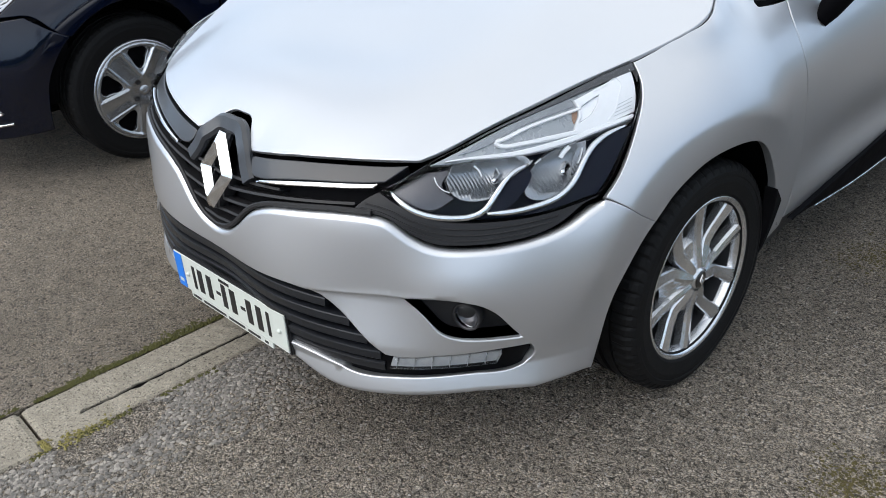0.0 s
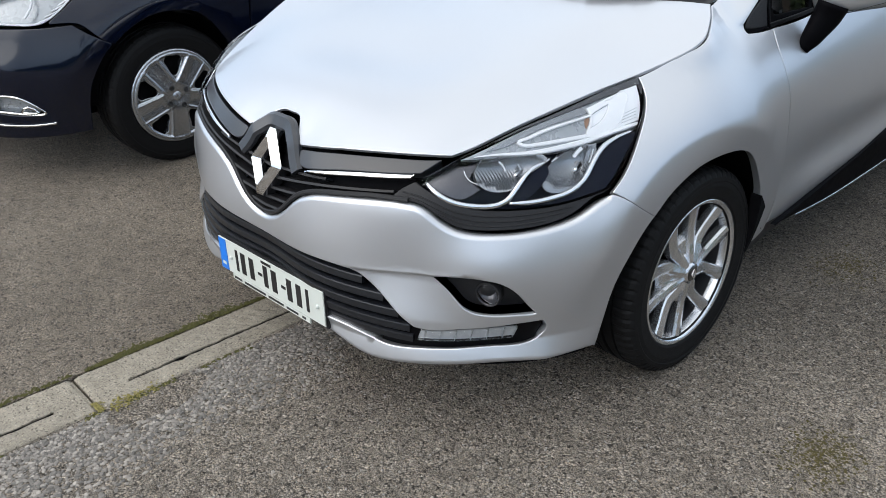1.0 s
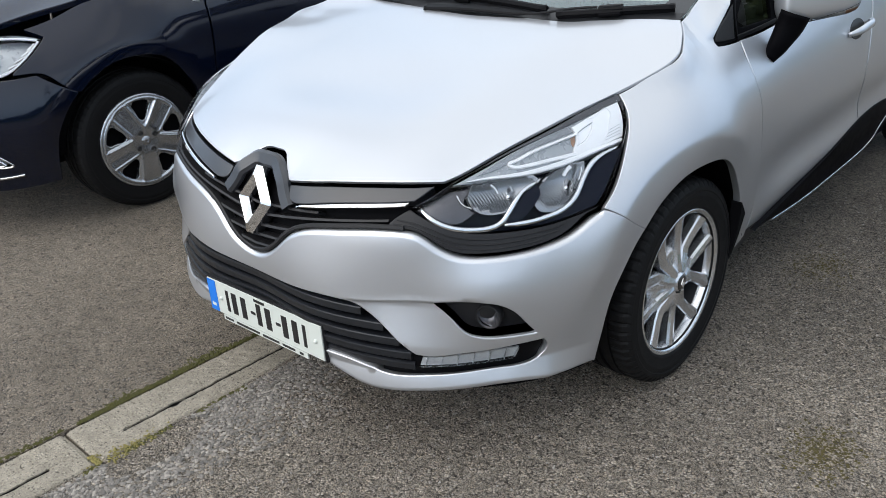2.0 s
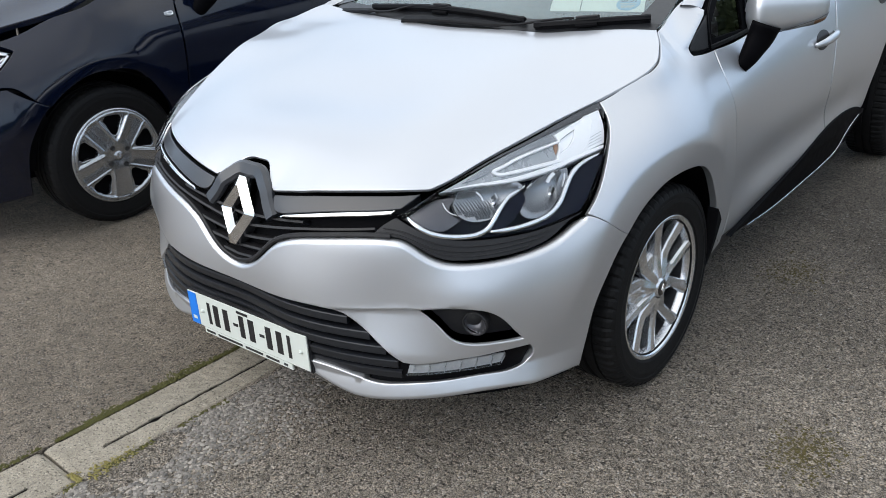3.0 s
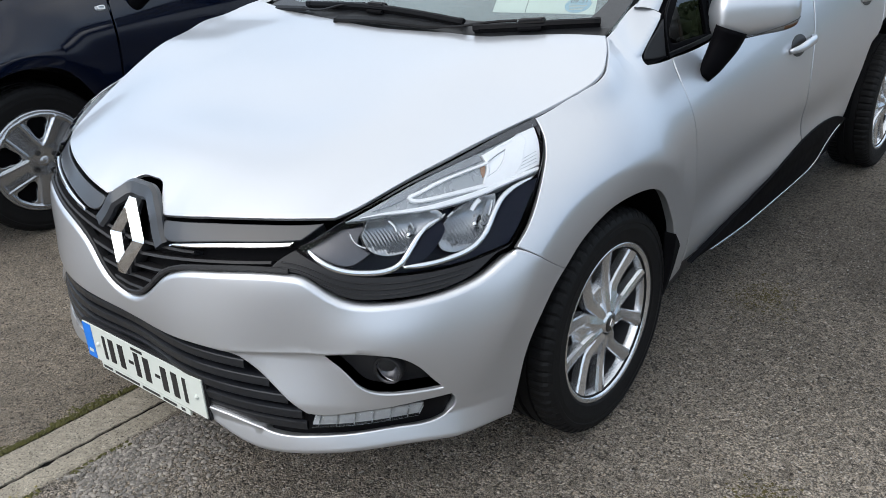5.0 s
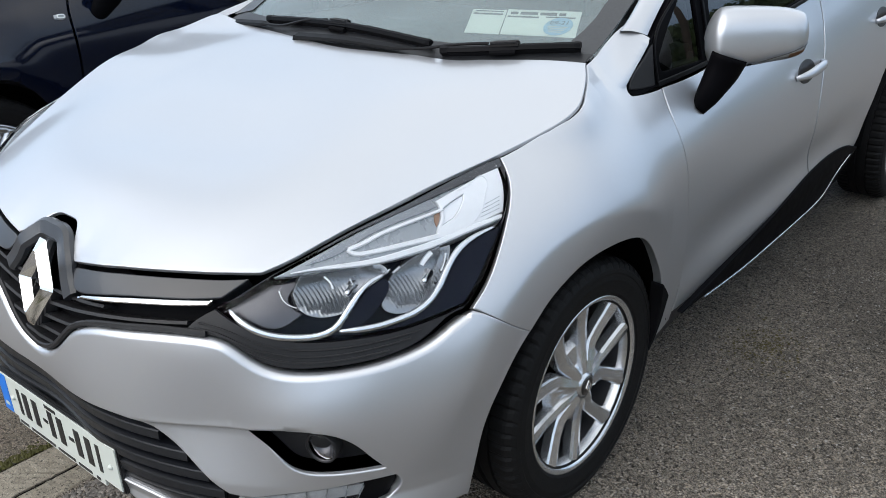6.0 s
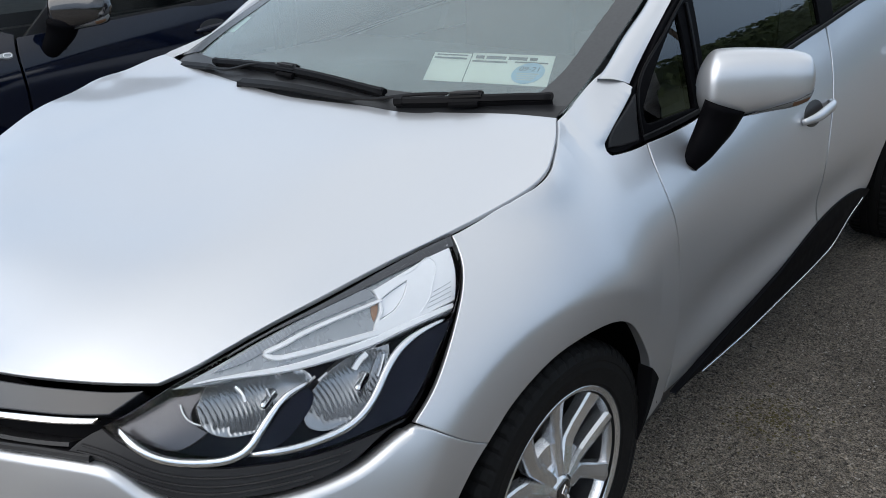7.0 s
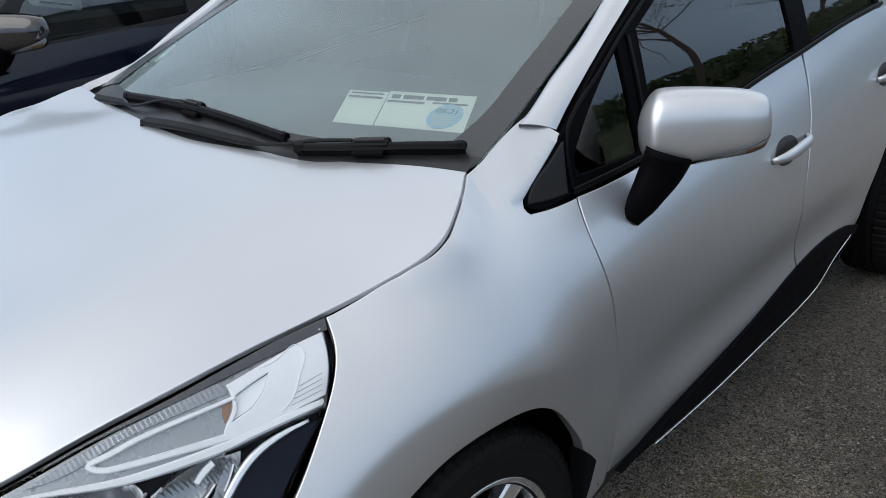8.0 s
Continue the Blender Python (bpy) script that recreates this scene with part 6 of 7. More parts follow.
def door_handle(parent, skin, flip, u0, u1, z, mat):
    p, n = on_skin(skin, [(u0, z), ((u0 + u1) / 2, z + 0.007), (u1, z + 0.013)], 0.0, 0.012)
    k = np.linspace(-1, 1, len(p))
    p = p + n * (0.030 * (1 - np.abs(k) ** 4))[:, None] + n * 0.002
    size = 1 - 0.45 * np.abs(k) ** 3
    sec = np.array(round_section(0.030, 0.020, 12))[None] * size[:, None, None]
    h = sweep("door_handle", p, sec, mat, parent, ups=n, flip=flip, smooth=True, label="painted pull handle over a dark cup")
    um = (u0 + u1) / 2 - 1
    oval = [(um + 4.4 * math.cos(a), z + 0.006 + 0.036 * math.sin(a)) for a in np.linspace(0, 2 * math.pi, 17)]
    panel("handle_cup", skin.at, [oval], INK, h, step=0.01, roll=0.002, drop=-0.002, flip=flip, depth=0.004)


for f in (False, True):
    door_mirror(car, f, SILVER)
    door_handle(car, SKIN, f, 146.2, 160.0, 0.806, SILVER)
    door_handle(car, SKIN, f, 196, 208, 0.86, SILVER)


# ---- windscreen furniture ----
panel("cowl", lambda x, y: screen_form(x, y) + np.array([0, 0, 0.0035]), [mirrored([(0, 0.890), (0.25, 0.905), (0.50, 0.965), (0.672, 1.020)]), [(0.672, 1.020), (0.668, 1.100)], mirrored([(0, 1.00), (0.30, 1.018), (0.55, 1.068), (0.668, 1.100)])[::-1], [(-0.668, 1.10), (-0.672, 1.020)]], COWL_BLACK, car, sx=1.0, step=0.03, roll=0.002, label="black plastic scuttle under the windscreen")


def wiper(parent, blade, arm, hinge, clip):
    """Flat blade: a spoiler over a rubber lip, with end caps, a framed clip, and a bent arm on a spindle."""
    up = (0, -0.4, 0.9)
    c = curve(blade, 0.02)
    b = sweep("wiper_blade", c, [(-0.0075, -0.003), (0.007, -0.003), (0.0095, 0.002), (0.0035, 0.010), (-0.0035, 0.010), (-0.0075, 0.003)], WIPER_BLACK, parent, ups=up, label="black flat wiper blade and arm")
    sweep("blade_lip", c - np.array((0, 0.002, 0.009)), box_section(0.005, 0.010, 0.001), SHADOW_PLASTIC, b, ups=up)
    d = (c[-1] - c[0]) / np.linalg.norm(c[-1] - c[0])
    for k, e in ((1, c[0]), (-1, c[-1])):
        t = (c[1] - c[0]) if k > 0 else (c[-1] - c[-2])
        t = t / np.linalg.norm(t)
        sweep("blade_cap", [e - t * 0.004, e + t * 0.016 * k], [(-0.0085, -0.006), (0.008, -0.006), (0.0105, 0.001), (0.0045, 0.011), (-0.0045, 0.011), (-0.0085, 0.004)], WIPER_BLACK, b, ups=up)
    p = curve(arm, 0.012)
    w = np.interp(np.linspace(0, 1, len(p)), [0, hinge, hinge + 0.06, 1], [1.0, 0.80, 0.36, 0.36])
    sec = np.array(box_section(0.026, 0.013, 0.004))[None] * w[:, None, None]
    sweep("wiper_arm", p, sec, WIPER_BLACK, b, ups=up)
    bm = bmesh.new()
    bmesh.ops.create_cone(bm, cap_ends=True, segments=20, radius1=0.014, radius2=0.011, depth=0.016)
    part("wiper_spindle", bm, WIPER_BLACK, b).location = tuple(p[0] - np.array((0, 0, 0.004)))
    k = np.array(clip)
    sweep("blade_clip", [k - d * 0.036, k + d * 0.036], [(-0.011, -0.010), (0.011, -0.010), (0.011, 0.001), (0.007, 0.004), (-0.007, 0.004), (-0.011, 0.001)], WIPER_BLACK, b, ups=up)
    for s in (-1, 1):
        sweep("clip_bar", [k - d * 0.032 + np.array((0, 0.006 * s, 0.006)), k + d * 0.032 + np.array((0, 0.006 * s, 0.006))], box_section(0.004, 0.005, 0.001), PLASTIC, b, ups=up)
    sweep("clip_skirt", [k - d * 0.030 - np.array((0, 0.012, 0.018)), k + d * 0.034 - np.array((0, 0.012, 0.018))], box_section(0.012, 0.010, 0.002), SHADOW_PLASTIC, b, ups=up)


wiper(car, [(-0.420, 1.016, 1.032), (-0.198, 1.002, 1.044), (0.042, 0.992, 1.043), (0.171, 0.988, 1.036), (0.268, 0.985, 1.030)], [(-0.625, 1.018, 1.006), (-0.520, 1.004, 1.014), (-0.400, 0.990, 1.022), (-0.310, 0.982, 1.028), (-0.240, 0.994, 1.044), (-0.140, 1.000, 1.054)], 0.42, (-0.085, 0.998, 1.053))
wiper(car, [(0.318, 0.970, 1.020), (0.404, 0.997, 1.026), (0.513, 1.040, 1.035), (0.642, 1.094, 1.043)], [(-0.205, 0.940, 1.012), (-0.003, 0.942, 1.020), (0.180, 0.948, 1.018), (0.262, 0.958, 1.022), (0.340, 0.985, 1.034), (0.430, 1.012, 1.042)], 0.60, (0.470, 1.024, 1.042))


def letters(text, size, m, mat, parent):
    c = bpy.data.curves.new("lettering", "FONT")
    c.body, c.size, c.align_x, c.align_y = text, size, "CENTER", "CENTER"
    o = bpy.data.objects.new("lettering", c)
    me = bpy.data.meshes.new_from_object(o)
    bpy.data.objects.remove(o)
    me.materials.append(mat)
    ob = new("lettering", me)
    ob.parent, ob.matrix_basis = parent, m
    return ob


def disc_holder():
    """Two papers behind the screen, with printed bars and a round blue dated disc."""
    tl, tr, bl = np.array([0.258, 1.169, 1.092]), np.array([0.553, 1.233, 1.095]), np.array([0.298, 1.079, 1.047])
    ex, ey = tr - tl, bl - tl
    w, h = np.linalg.norm(ex), np.linalg.norm(ey)
    x, z = Vector(ex / w), Vector(np.cross(ey, ex))
    z = -z.normalized() if z.z > 0 else z.normalized()
    z = -z
    y = z.cross(x)
    m = Matrix(((x.x, y.x, z.x, tl[0] - 0.018), (x.y, y.y, z.y, tl[1]), (x.z, y.z, z.z, tl[2]), (0, 0, 0, 1)))
    skew = float(np.dot(ey, ex / w)) / h
    top = thing("disc_holder", "pale paper permit holder with blue dated disc behind the windscreen", "permit", m)

    def sheet(name, pts, lift, mat, parent=top, label=""):
        v = [(a, b, lift) for a, b in pts] + [(a, b, lift - 0.0006) for a, b in pts]
        n = len(pts)
        f = [tuple(range(n)), tuple(range(2 * n - 1, n - 1, -1))] + [(i, n + i, n + (i + 1) % n, (i + 1) % n) for i in range(n)]
        return mesh_part(name, v, f, mat, parent, label, smooth=False)

    def quad(a0, b0, a1, b1):
        k = lambda a, b: (a * w + b * h * skew, -b * h)
        return [k(a0, b1), k(a1, b1), k(a1, b0), k(a0, b0)]

    sheet("paper", quad(0.0, 0.03, 0.325, 1.0), 0.0, PAPER)
    sheet("paper", quad(0.335, 0.0, 1.0, 1.0), 0.001, PAPER)
    for a0, b0, a1, b1 in ((0.03, 0.10, 0.30, 0.13), (0.02, 0.20, 0.30, 0.25), (0.37, 0.10, 0.44, 0.20), (0.46, 0.10, 0.62, 0.20), (0.64, 0.10, 0.79, 0.20), (0.81, 0.10, 0.87, 0.20), (0.35, 0.27, 0.64, 0.32), (0.70, 0.25, 0.96, 0.29)):
        sheet("printed_bar", quad(a0, b0, a1, b1), 0.002, INK)
    c = (0.83 * w + 0.62 * h * skew, -0.62 * h)
    sheet("disc", [(c[0] + 0.037 * math.cos(a), c[1] + 0.037 * math.sin(a)) for a in np.linspace(0, 2 * math.pi, 33)[:-1]], 0.0025, BLUE_INK, label="round blue date disc")
    letters("09-21", 0.022, Matrix.Translation((c[0], c[1] + 0.013, 0.0032)), INK, top)
    for k in range(4):
        sheet("printed_bar", [(c[0] - 0.026 + 0.003 * k, c[1] - 0.004 - 0.007 * k), (c[0] + 0.026 - 0.003 * k, c[1] - 0.004 - 0.007 * k), (c[0] + 0.026 - 0.003 * k, c[1] - 0.001 - 0.007 * k), (c[0] - 0.026 + 0.003 * k, c[1] - 0.001 - 0.007 * k)], 0.003, PLATE_WHITE)


disc_holder()
v = [tuple(screen_form([a], [b])[0] - (0.018, 0, 0.006)) for a, b in ((-0.668, 1.215), (-0.575, 1.195), (-0.585, 1.270), (-0.655, 1.285))]
tagged(mesh_part("window_permit", v + [(x, y, z - 0.001) for x, y, z in v], [(0, 1, 2, 3), (7, 6, 5, 4), (0, 4, 5, 1), (1, 5, 6, 2), (2, 6, 7, 3), (3, 7, 4, 0)], PAPER_GREEN, smooth=False), "small pale green paper permit behind the windscreen", "permit")

def window_paper():
    """A printed paper behind the other car's side window."""
    q = lambda y, z: (-1.872 - 0.20 * (z - 1.15), y, z)
    rim = [q(1.418, 1.150), q(1.600, 1.108), q(1.612, 1.120), q(1.618, 1.235), q(1.405, 1.260), q(1.410, 1.160)]
    n = len(rim)
    v = rim + [(x - 0.001, y, z) for x, y, z in rim]
    paper = mesh_part("window_paper", v, [tuple(range(n)), tuple(range(2 * n - 1, n - 1, -1))] + [(i, n + i, n + (i + 1) % n, (i + 1) % n) for i in range(n)], PAPER, smooth=False)
    tagged(paper, "pale printed paper behind the black car's side window", "paper")
    for k in range(3):
        b = [(x + 0.002, y, z) for x, y, z in (q(1.45, 1.156 + 0.03 * k), q(1.57, 1.130 + 0.03 * k), q(1.57, 1.137 + 0.03 * k), q(1.45, 1.163 + 0.03 * k))]
        mesh_part("printed_bar", b + [(x - 0.001, y, z) for x, y, z in b], [(0, 1, 2, 3), (7, 6, 5, 4), (0, 4, 5, 1), (1, 5, 6, 2), (2, 6, 7, 3), (3, 7, 4, 0)], INK, paper, smooth=False)


window_paper()
bm = bmesh.new()
box(bm, -0.62, 0.62, 1.16, 1.75, 0.86, 1.00, 0.05)
part("dashboard", bm, DASH, car, smooth=True)
bm = bmesh.new()
box(bm, -0.66, 0.66, 1.75, 3.6, 0.45, 0.80, 0.05)
part("cabin_floor", bm, DASH, car)
panel("headlining", roof_form, [[(-0.63, 1.88), (0, 1.84), (0.63, 1.88)], [(0.63, 1.88), (0.64, 2.8), (0.60, 3.68)], [(0.60, 3.68), (-0.60, 3.68)], [(-0.60, 3.68), (-0.64, 2.8), (-0.63, 1.88)]], DASH, car, sx=1.0, step=0.08, roll=0.004, drop=0.035, depth=0.002)
for sx in (-0.71, 0.69):
    bm = bmesh.new()
    box(bm, sx, sx + 0.02, 1.22, 3.60, 0.40, 0.93, 0.004)
    part("door_card", bm, DASH, car, "dark door lining")
for sx in (-0.37, 0.37):
    bm = bmesh.new()
    box(bm, sx - 0.24, sx + 0.24, 2.25, 2.42, 0.75, 1.18, 0.06)
    box(bm, sx - 0.13, sx + 0.13, 2.30, 2.39, 1.20, 1.38, 0.04)
    part("seat_back", bm, DASH, car, "dark cloth front seat", smooth=True)


# ---- the black car ----
def black_car():
    top = thing("black_car", "black hatchback with steel wheels and plastic hubcaps", "car", pose(-2.595, -0.243, 0.0865, 0, 2.29, 0))
    lift = [z * 1.045 - 0.004 for z in LEVELS]
    skin = Skin([*FRONT_REACH, *SIDE_REACH], lift)
    hood = Bonnet(np.array(BONNET_RISE) * 1.0 + 0.045)
    up = lambda run: [(a, b * 1.045 - 0.004) for a, b in run]
    make_shell(top, skin, hood, SHADOW_PLASTIC)
    eye = [[(24, 0.735), (33, 0.705), (39, 0.698), (44, 0.707), (47.5, 0.750), (51.5, 0.826)], [(51.5, 0.826), (47, 0.842), (40, 0.846), (31, 0.815), (24, 0.735)]]
    fog = [[(31, 0.334), (36.5, 0.322), (42.2, 0.328)], [(42.2, 0.328), (39.2, 0.382), (37.2, 0.404), (31, 0.408)], [(31, 0.408), (31, 0.334)]]
    foot = up([(0, 0.19), (24, 0.20), (44.5, 0.215), (50.9, 0.228)])
    arch = [(a - 1.0, b) for a, b in up(BUMPER_ARCH[::-1])]
    lid = [(50.1, 0.70), (46, 0.693), (39, 0.688), (31, 0.692), (23, 0.716), (10, 0.735), (0, 0.738)]
    panel("front_bumper", lambda u, z: flared(skin.at(u, z), u), [mirrored(foot), arch, [(arch[-1][0], arch[-1][1]), (54, 0.655), (50.1, 0.70)], lid + flip_run(lid)[1:], flip_run([(arch[-1][0], arch[-1][1]), (54, 0.655), (50.1, 0.70)]), flip_run(arch)], BLACK_PAINT, top, holes=[fog, [flip_run(r) for r in fog[::-1]]], step=0.025, roll=0.006, depth=0.03)
    wheel_arch = [(a - 0.6, b) for a, b in up(ARCH[:-3])]
    wing = [wheel_arch + [(92.4, 0.36), (94, 0.26), (97.6, 0.25)], [(97.6, 0.25), (98.2, 0.55), (98.7, 0.76), (99.3, 0.905), (100.4, 0.955)], [(100.4, 0.955), (96, 0.985), (88, 1.035), (83.8, 1.060)], [(83.8, 1.060), (76.6, 0.995), (70.8, 0.965), (62, 0.935), (54, 0.890), (47, 0.862)], [(47, 0.862), (52.2, 0.832)], [(52.2, 0.832), (48, 0.75), (45.4, 0.707), (50.6, 0.704), (54.4, 0.66), (57.5, 0.613)]]
    both("front_wing", lambda u, z: flared(skin.at(u, z), u), wing, BLACK_PAINT, top, roll=0.003, step=0.018, depth=0.02, creases=[flare_row(r, 0.55, 2.7) for r in (0.440, 0.446, 0.452, 0.458, 0.465)])
    rim = [[(-0.50, 0.22), (-0.2, 0.12), (0, 0.10), (0.2, 0.12), (0.50, 0.22)], [(0.50, 0.22), (0.60, 0.47), (0.68, 0.68), (0.735, 0.82), (0.735, 0.90), (0.675, 1.04)], [(0.675, 1.04), (0.40, 0.97), (0, 0.92), (-0.40, 0.97), (-0.675, 1.04)], [(-0.675, 1.04), (-0.735, 0.90), (-0.735, 0.82), (-0.68, 0.68), (-0.60, 0.47), (-0.50, 0.22)]]
    panel("bonnet", hood.at, rim, BLACK_PAINT, top, sx=1.0, step=0.03, roll=0.004, depth=0.02)
    door = [[(98.2, 0.26), (140, 0.24), (166, 0.25)], [(166, 0.25), (163, 0.5), (162, 0.8), (164, 0.988)], [(164, 0.988), (140, 0.967), (118, 0.953), (100.7, 0.945)], [(100.7, 0.945), (99.9, 0.905), (99.3, 0.76), (98.8, 0.55), (98.2, 0.26)]]
    both("front_door", skin.at, door, BLACK_PAINT, top, roll=0.003, step=0.03, depth=0.02)
    back = [[(166.6, 0.25), (190, 0.27), (197, 0.45), (207, 0.70), (222, 0.78), (230, 0.784), (238, 0.775), (250, 0.66), (256, 0.45), (256, 0.31)], [(256, 0.31), (264, 0.31)], [(264, 0.31), (264, 1.10)], [(264, 1.10), (215, 1.09), (180, 1.045), (164.6, 1.02)], [(164.6, 1.02), (162.6, 0.8), (163.6, 0.5), (166.6, 0.25)]]
    both("rear_side", skin.at, back, BLACK_PAINT, top, roll=0.003, step=0.05, depth=0.02)
    glass = lambda y, z: glass_side(y, z - 0.03) + np.array([0.012, 0, 0])
    line = [(1.30, 0.955), (1.5, 0.960), (1.9, 0.978), (2.3, 1.002), (3.3, 1.08)]
    head = [(3.3, 1.10), (3.15, 1.33), (2.6, 1.43), (2.1, 1.425), (1.85, 1.36), (1.60, 1.20), (1.30, 0.955)]
    pane = [[(1.50, 0.988), (1.9, 1.004), (2.28, 1.027)], [(2.28, 1.027), (2.22, 1.37)], [(2.22, 1.37), (2.05, 1.37), (1.85, 1.31), (1.60, 1.14)], [(1.60, 1.14), (1.50, 0.988)]]
    pane2 = [[(2.37, 1.07), (3.0, 1.11)], [(3.0, 1.11), (2.9, 1.35)], [(2.9, 1.35), (2.32, 1.38)], [(2.32, 1.38), (2.37, 1.07)]]
    both("window_frame", glass, [line, head], PLASTIC, top, holes=[pane, pane2], sx=1.0, step=0.05, roll=0.003, depth=0.02)
    for q in (pane, pane2):
        both("side_window", glass, q, GLASS, top, sx=1.0, step=0.08, roll=0.001, drop=0.008, depth=0.001)
    front = lambda x, y: screen_form(x, y) + np.array([0, 0, 0.03])
    panel("windscreen", front, screen_rim, SCREEN, top, sx=1.0, step=0.08, roll=0.002, depth=0.002)
    for f in (False, True):
        a = curve([(0.67, 1.04, 1.06), (0.645, 1.22, 1.115), (0.61, 1.50, 1.26), (0.56, 1.87, 1.42)], 0.03)
        sweep("a_pillar", a, round_section(0.09, 0.05, 10), BLACK_PAINT, top, ups=(0.6, 0, 1), flip=f, smooth=True)
    panel("roof", lambda x, y: roof_form(x, y) + np.array([0, 0, 0.03]), [[(-0.6, 1.83), (0, 1.80), (0.6, 1.83)], [(0.6, 1.83), (0.62, 2.9), (0.58, 3.7)], [(0.58, 3.7), (-0.58, 3.7)], [(-0.58, 3.7), (-0.62, 2.9), (-0.6, 1.83)]], BLACK_PAINT, top, sx=1.0, step=0.08, roll=0.02, depth=0.03)
    panel("tailgate", tail_form, [[(-0.70, 0.28), (0.70, 0.28)], [(0.70, 0.28), (0.74, 0.8), (0.70, 1.05), (0.56, 1.40)], [(0.56, 1.40), (-0.56, 1.40)], [(-0.56, 1.40), (-0.70, 1.05), (-0.74, 0.8), (-0.70, 0.28)]], BLACK_PAINT, top, sx=1.0, step=0.1, roll=0.02, depth=0.03)
    for f in (False, True):
        lamp = panel("headlight", skin.at, eye, LAMP_GREY, top, step=0.015, drop=0.05, roll=0.003, depth=-0.045, flip=f, label="clear-lensed headlight with bright reflectors")
        panel("lens", skin.at, eye, LENS, lamp, step=0.015, drop=0.001, roll=0.003, depth=0.01, flip=f)
        for k in range(5):
            p, n = on_skin(skin, [(43.0 + 1.3 * k, 0.716 + 0.020 * k), (47.0 + 0.7 * k, 0.742 + 0.019 * k)], 0.02)
            sweep("reflector_rib", p, box_section(0.008, 0.01, 0.002), CHROME, lamp, ups=n, flip=f)
        for run in ([(25, 0.725), (33, 0.710), (39, 0.704), (43.6, 0.712), (47.2, 0.752), (50.8, 0.822)], [(50.5, 0.826), (46.5, 0.836), (40, 0.840)], [(39, 0.835), (41, 0.78), (40, 0.73)]):
            p, n = on_skin(skin, run, 0.012)
            sweep("lamp_edge", p, box_section(0.010, 0.008, 0.002), LAMP_WHITE, lamp, ups=n, flip=f)
        pod = panel("fog_lamp_bezel", skin.at, fog, LAMP_GREY, top, step=0.02, drop=0.03, roll=0.003, depth=-0.026, flip=f, label="silver fog lamp surround")
        for run in ([(31, 0.405), (37.0, 0.400), (39.0, 0.380), (41.8, 0.330), (37.0, 0.326), (31, 0.337)], [(36.6, 0.334), (40.2, 0.336), (38.4, 0.360), (36.6, 0.334)]):
            p, n = on_skin(skin, run, 0.006)
            sweep("bezel_edge", p, box_section(0.010, 0.012, 0.003), CHROME, pod, ups=n, flip=f)
        p, n = on_skin(skin, [(30, 0.280), (38, 0.276), (43.4, 0.286)], -0.004)
        sweep("bumper_strip", p, box_section(0.010, 0.008, 0.002), SATIN, top, ups=n, flip=f, label="bright lower bumper strip")
        rep = panel("side_repeater", skin.at, [[(95.2, 0.884), (96.6, 0.877), (98.0, 0.881)], [(98.0, 0.881), (98.2, 0.893), (97.0, 0.901), (95.2, 0.898)], [(95.2, 0.898), (95.2, 0.884)]], LAMP_GREY, top, step=0.01, drop=-0.006, roll=0.005, depth=0.006, flip=f, label="clear side indicator")
        p, n = on_skin(skin, [(95.9, 0.886), (96.8, 0.883), (97.6, 0.886), (97.7, 0.892), (96.9, 0.896), (95.9, 0.893), (95.9, 0.886)], -0.009, 0.005)
        sweep("repeater_rim", p, box_section(0.004, 0.004, 0.001), LAMP_WHITE, rep, ups=n, flip=f)
        door_mirror(top, f, GLOSS_BLACK)
        door_handle(top, skin, f, 146, 160, 0.86, BLACK_PAINT)
    for x, y, turn, s in ((0.845, 0.832, 0, 52), (-0.845, 0.832, 180, 50), (0.845, 3.44, 0, 0), (-0.845, 3.44, 180, 30)):
        hubcap_wheel(top, pose(x, y, 0.316, 0, 0, turn), radians(s))
    for f in (False, True):
        arch_liner(top, 0.82, f)
        arch_liner(top, 3.44, f)
    bm = bmesh.new()
    box(bm, -0.50, 0.50, 0.25, 3.85, 0.20, 0.45, 0.02)
    part("underbody", bm, SHADOW_PLASTIC, top)
    bm = bmesh.new()
    box(bm, -0.62, 0.62, 1.25, 3.5, 0.60, 1.00, 0.05)
    part("cabin", bm, DASH, top)
    return top


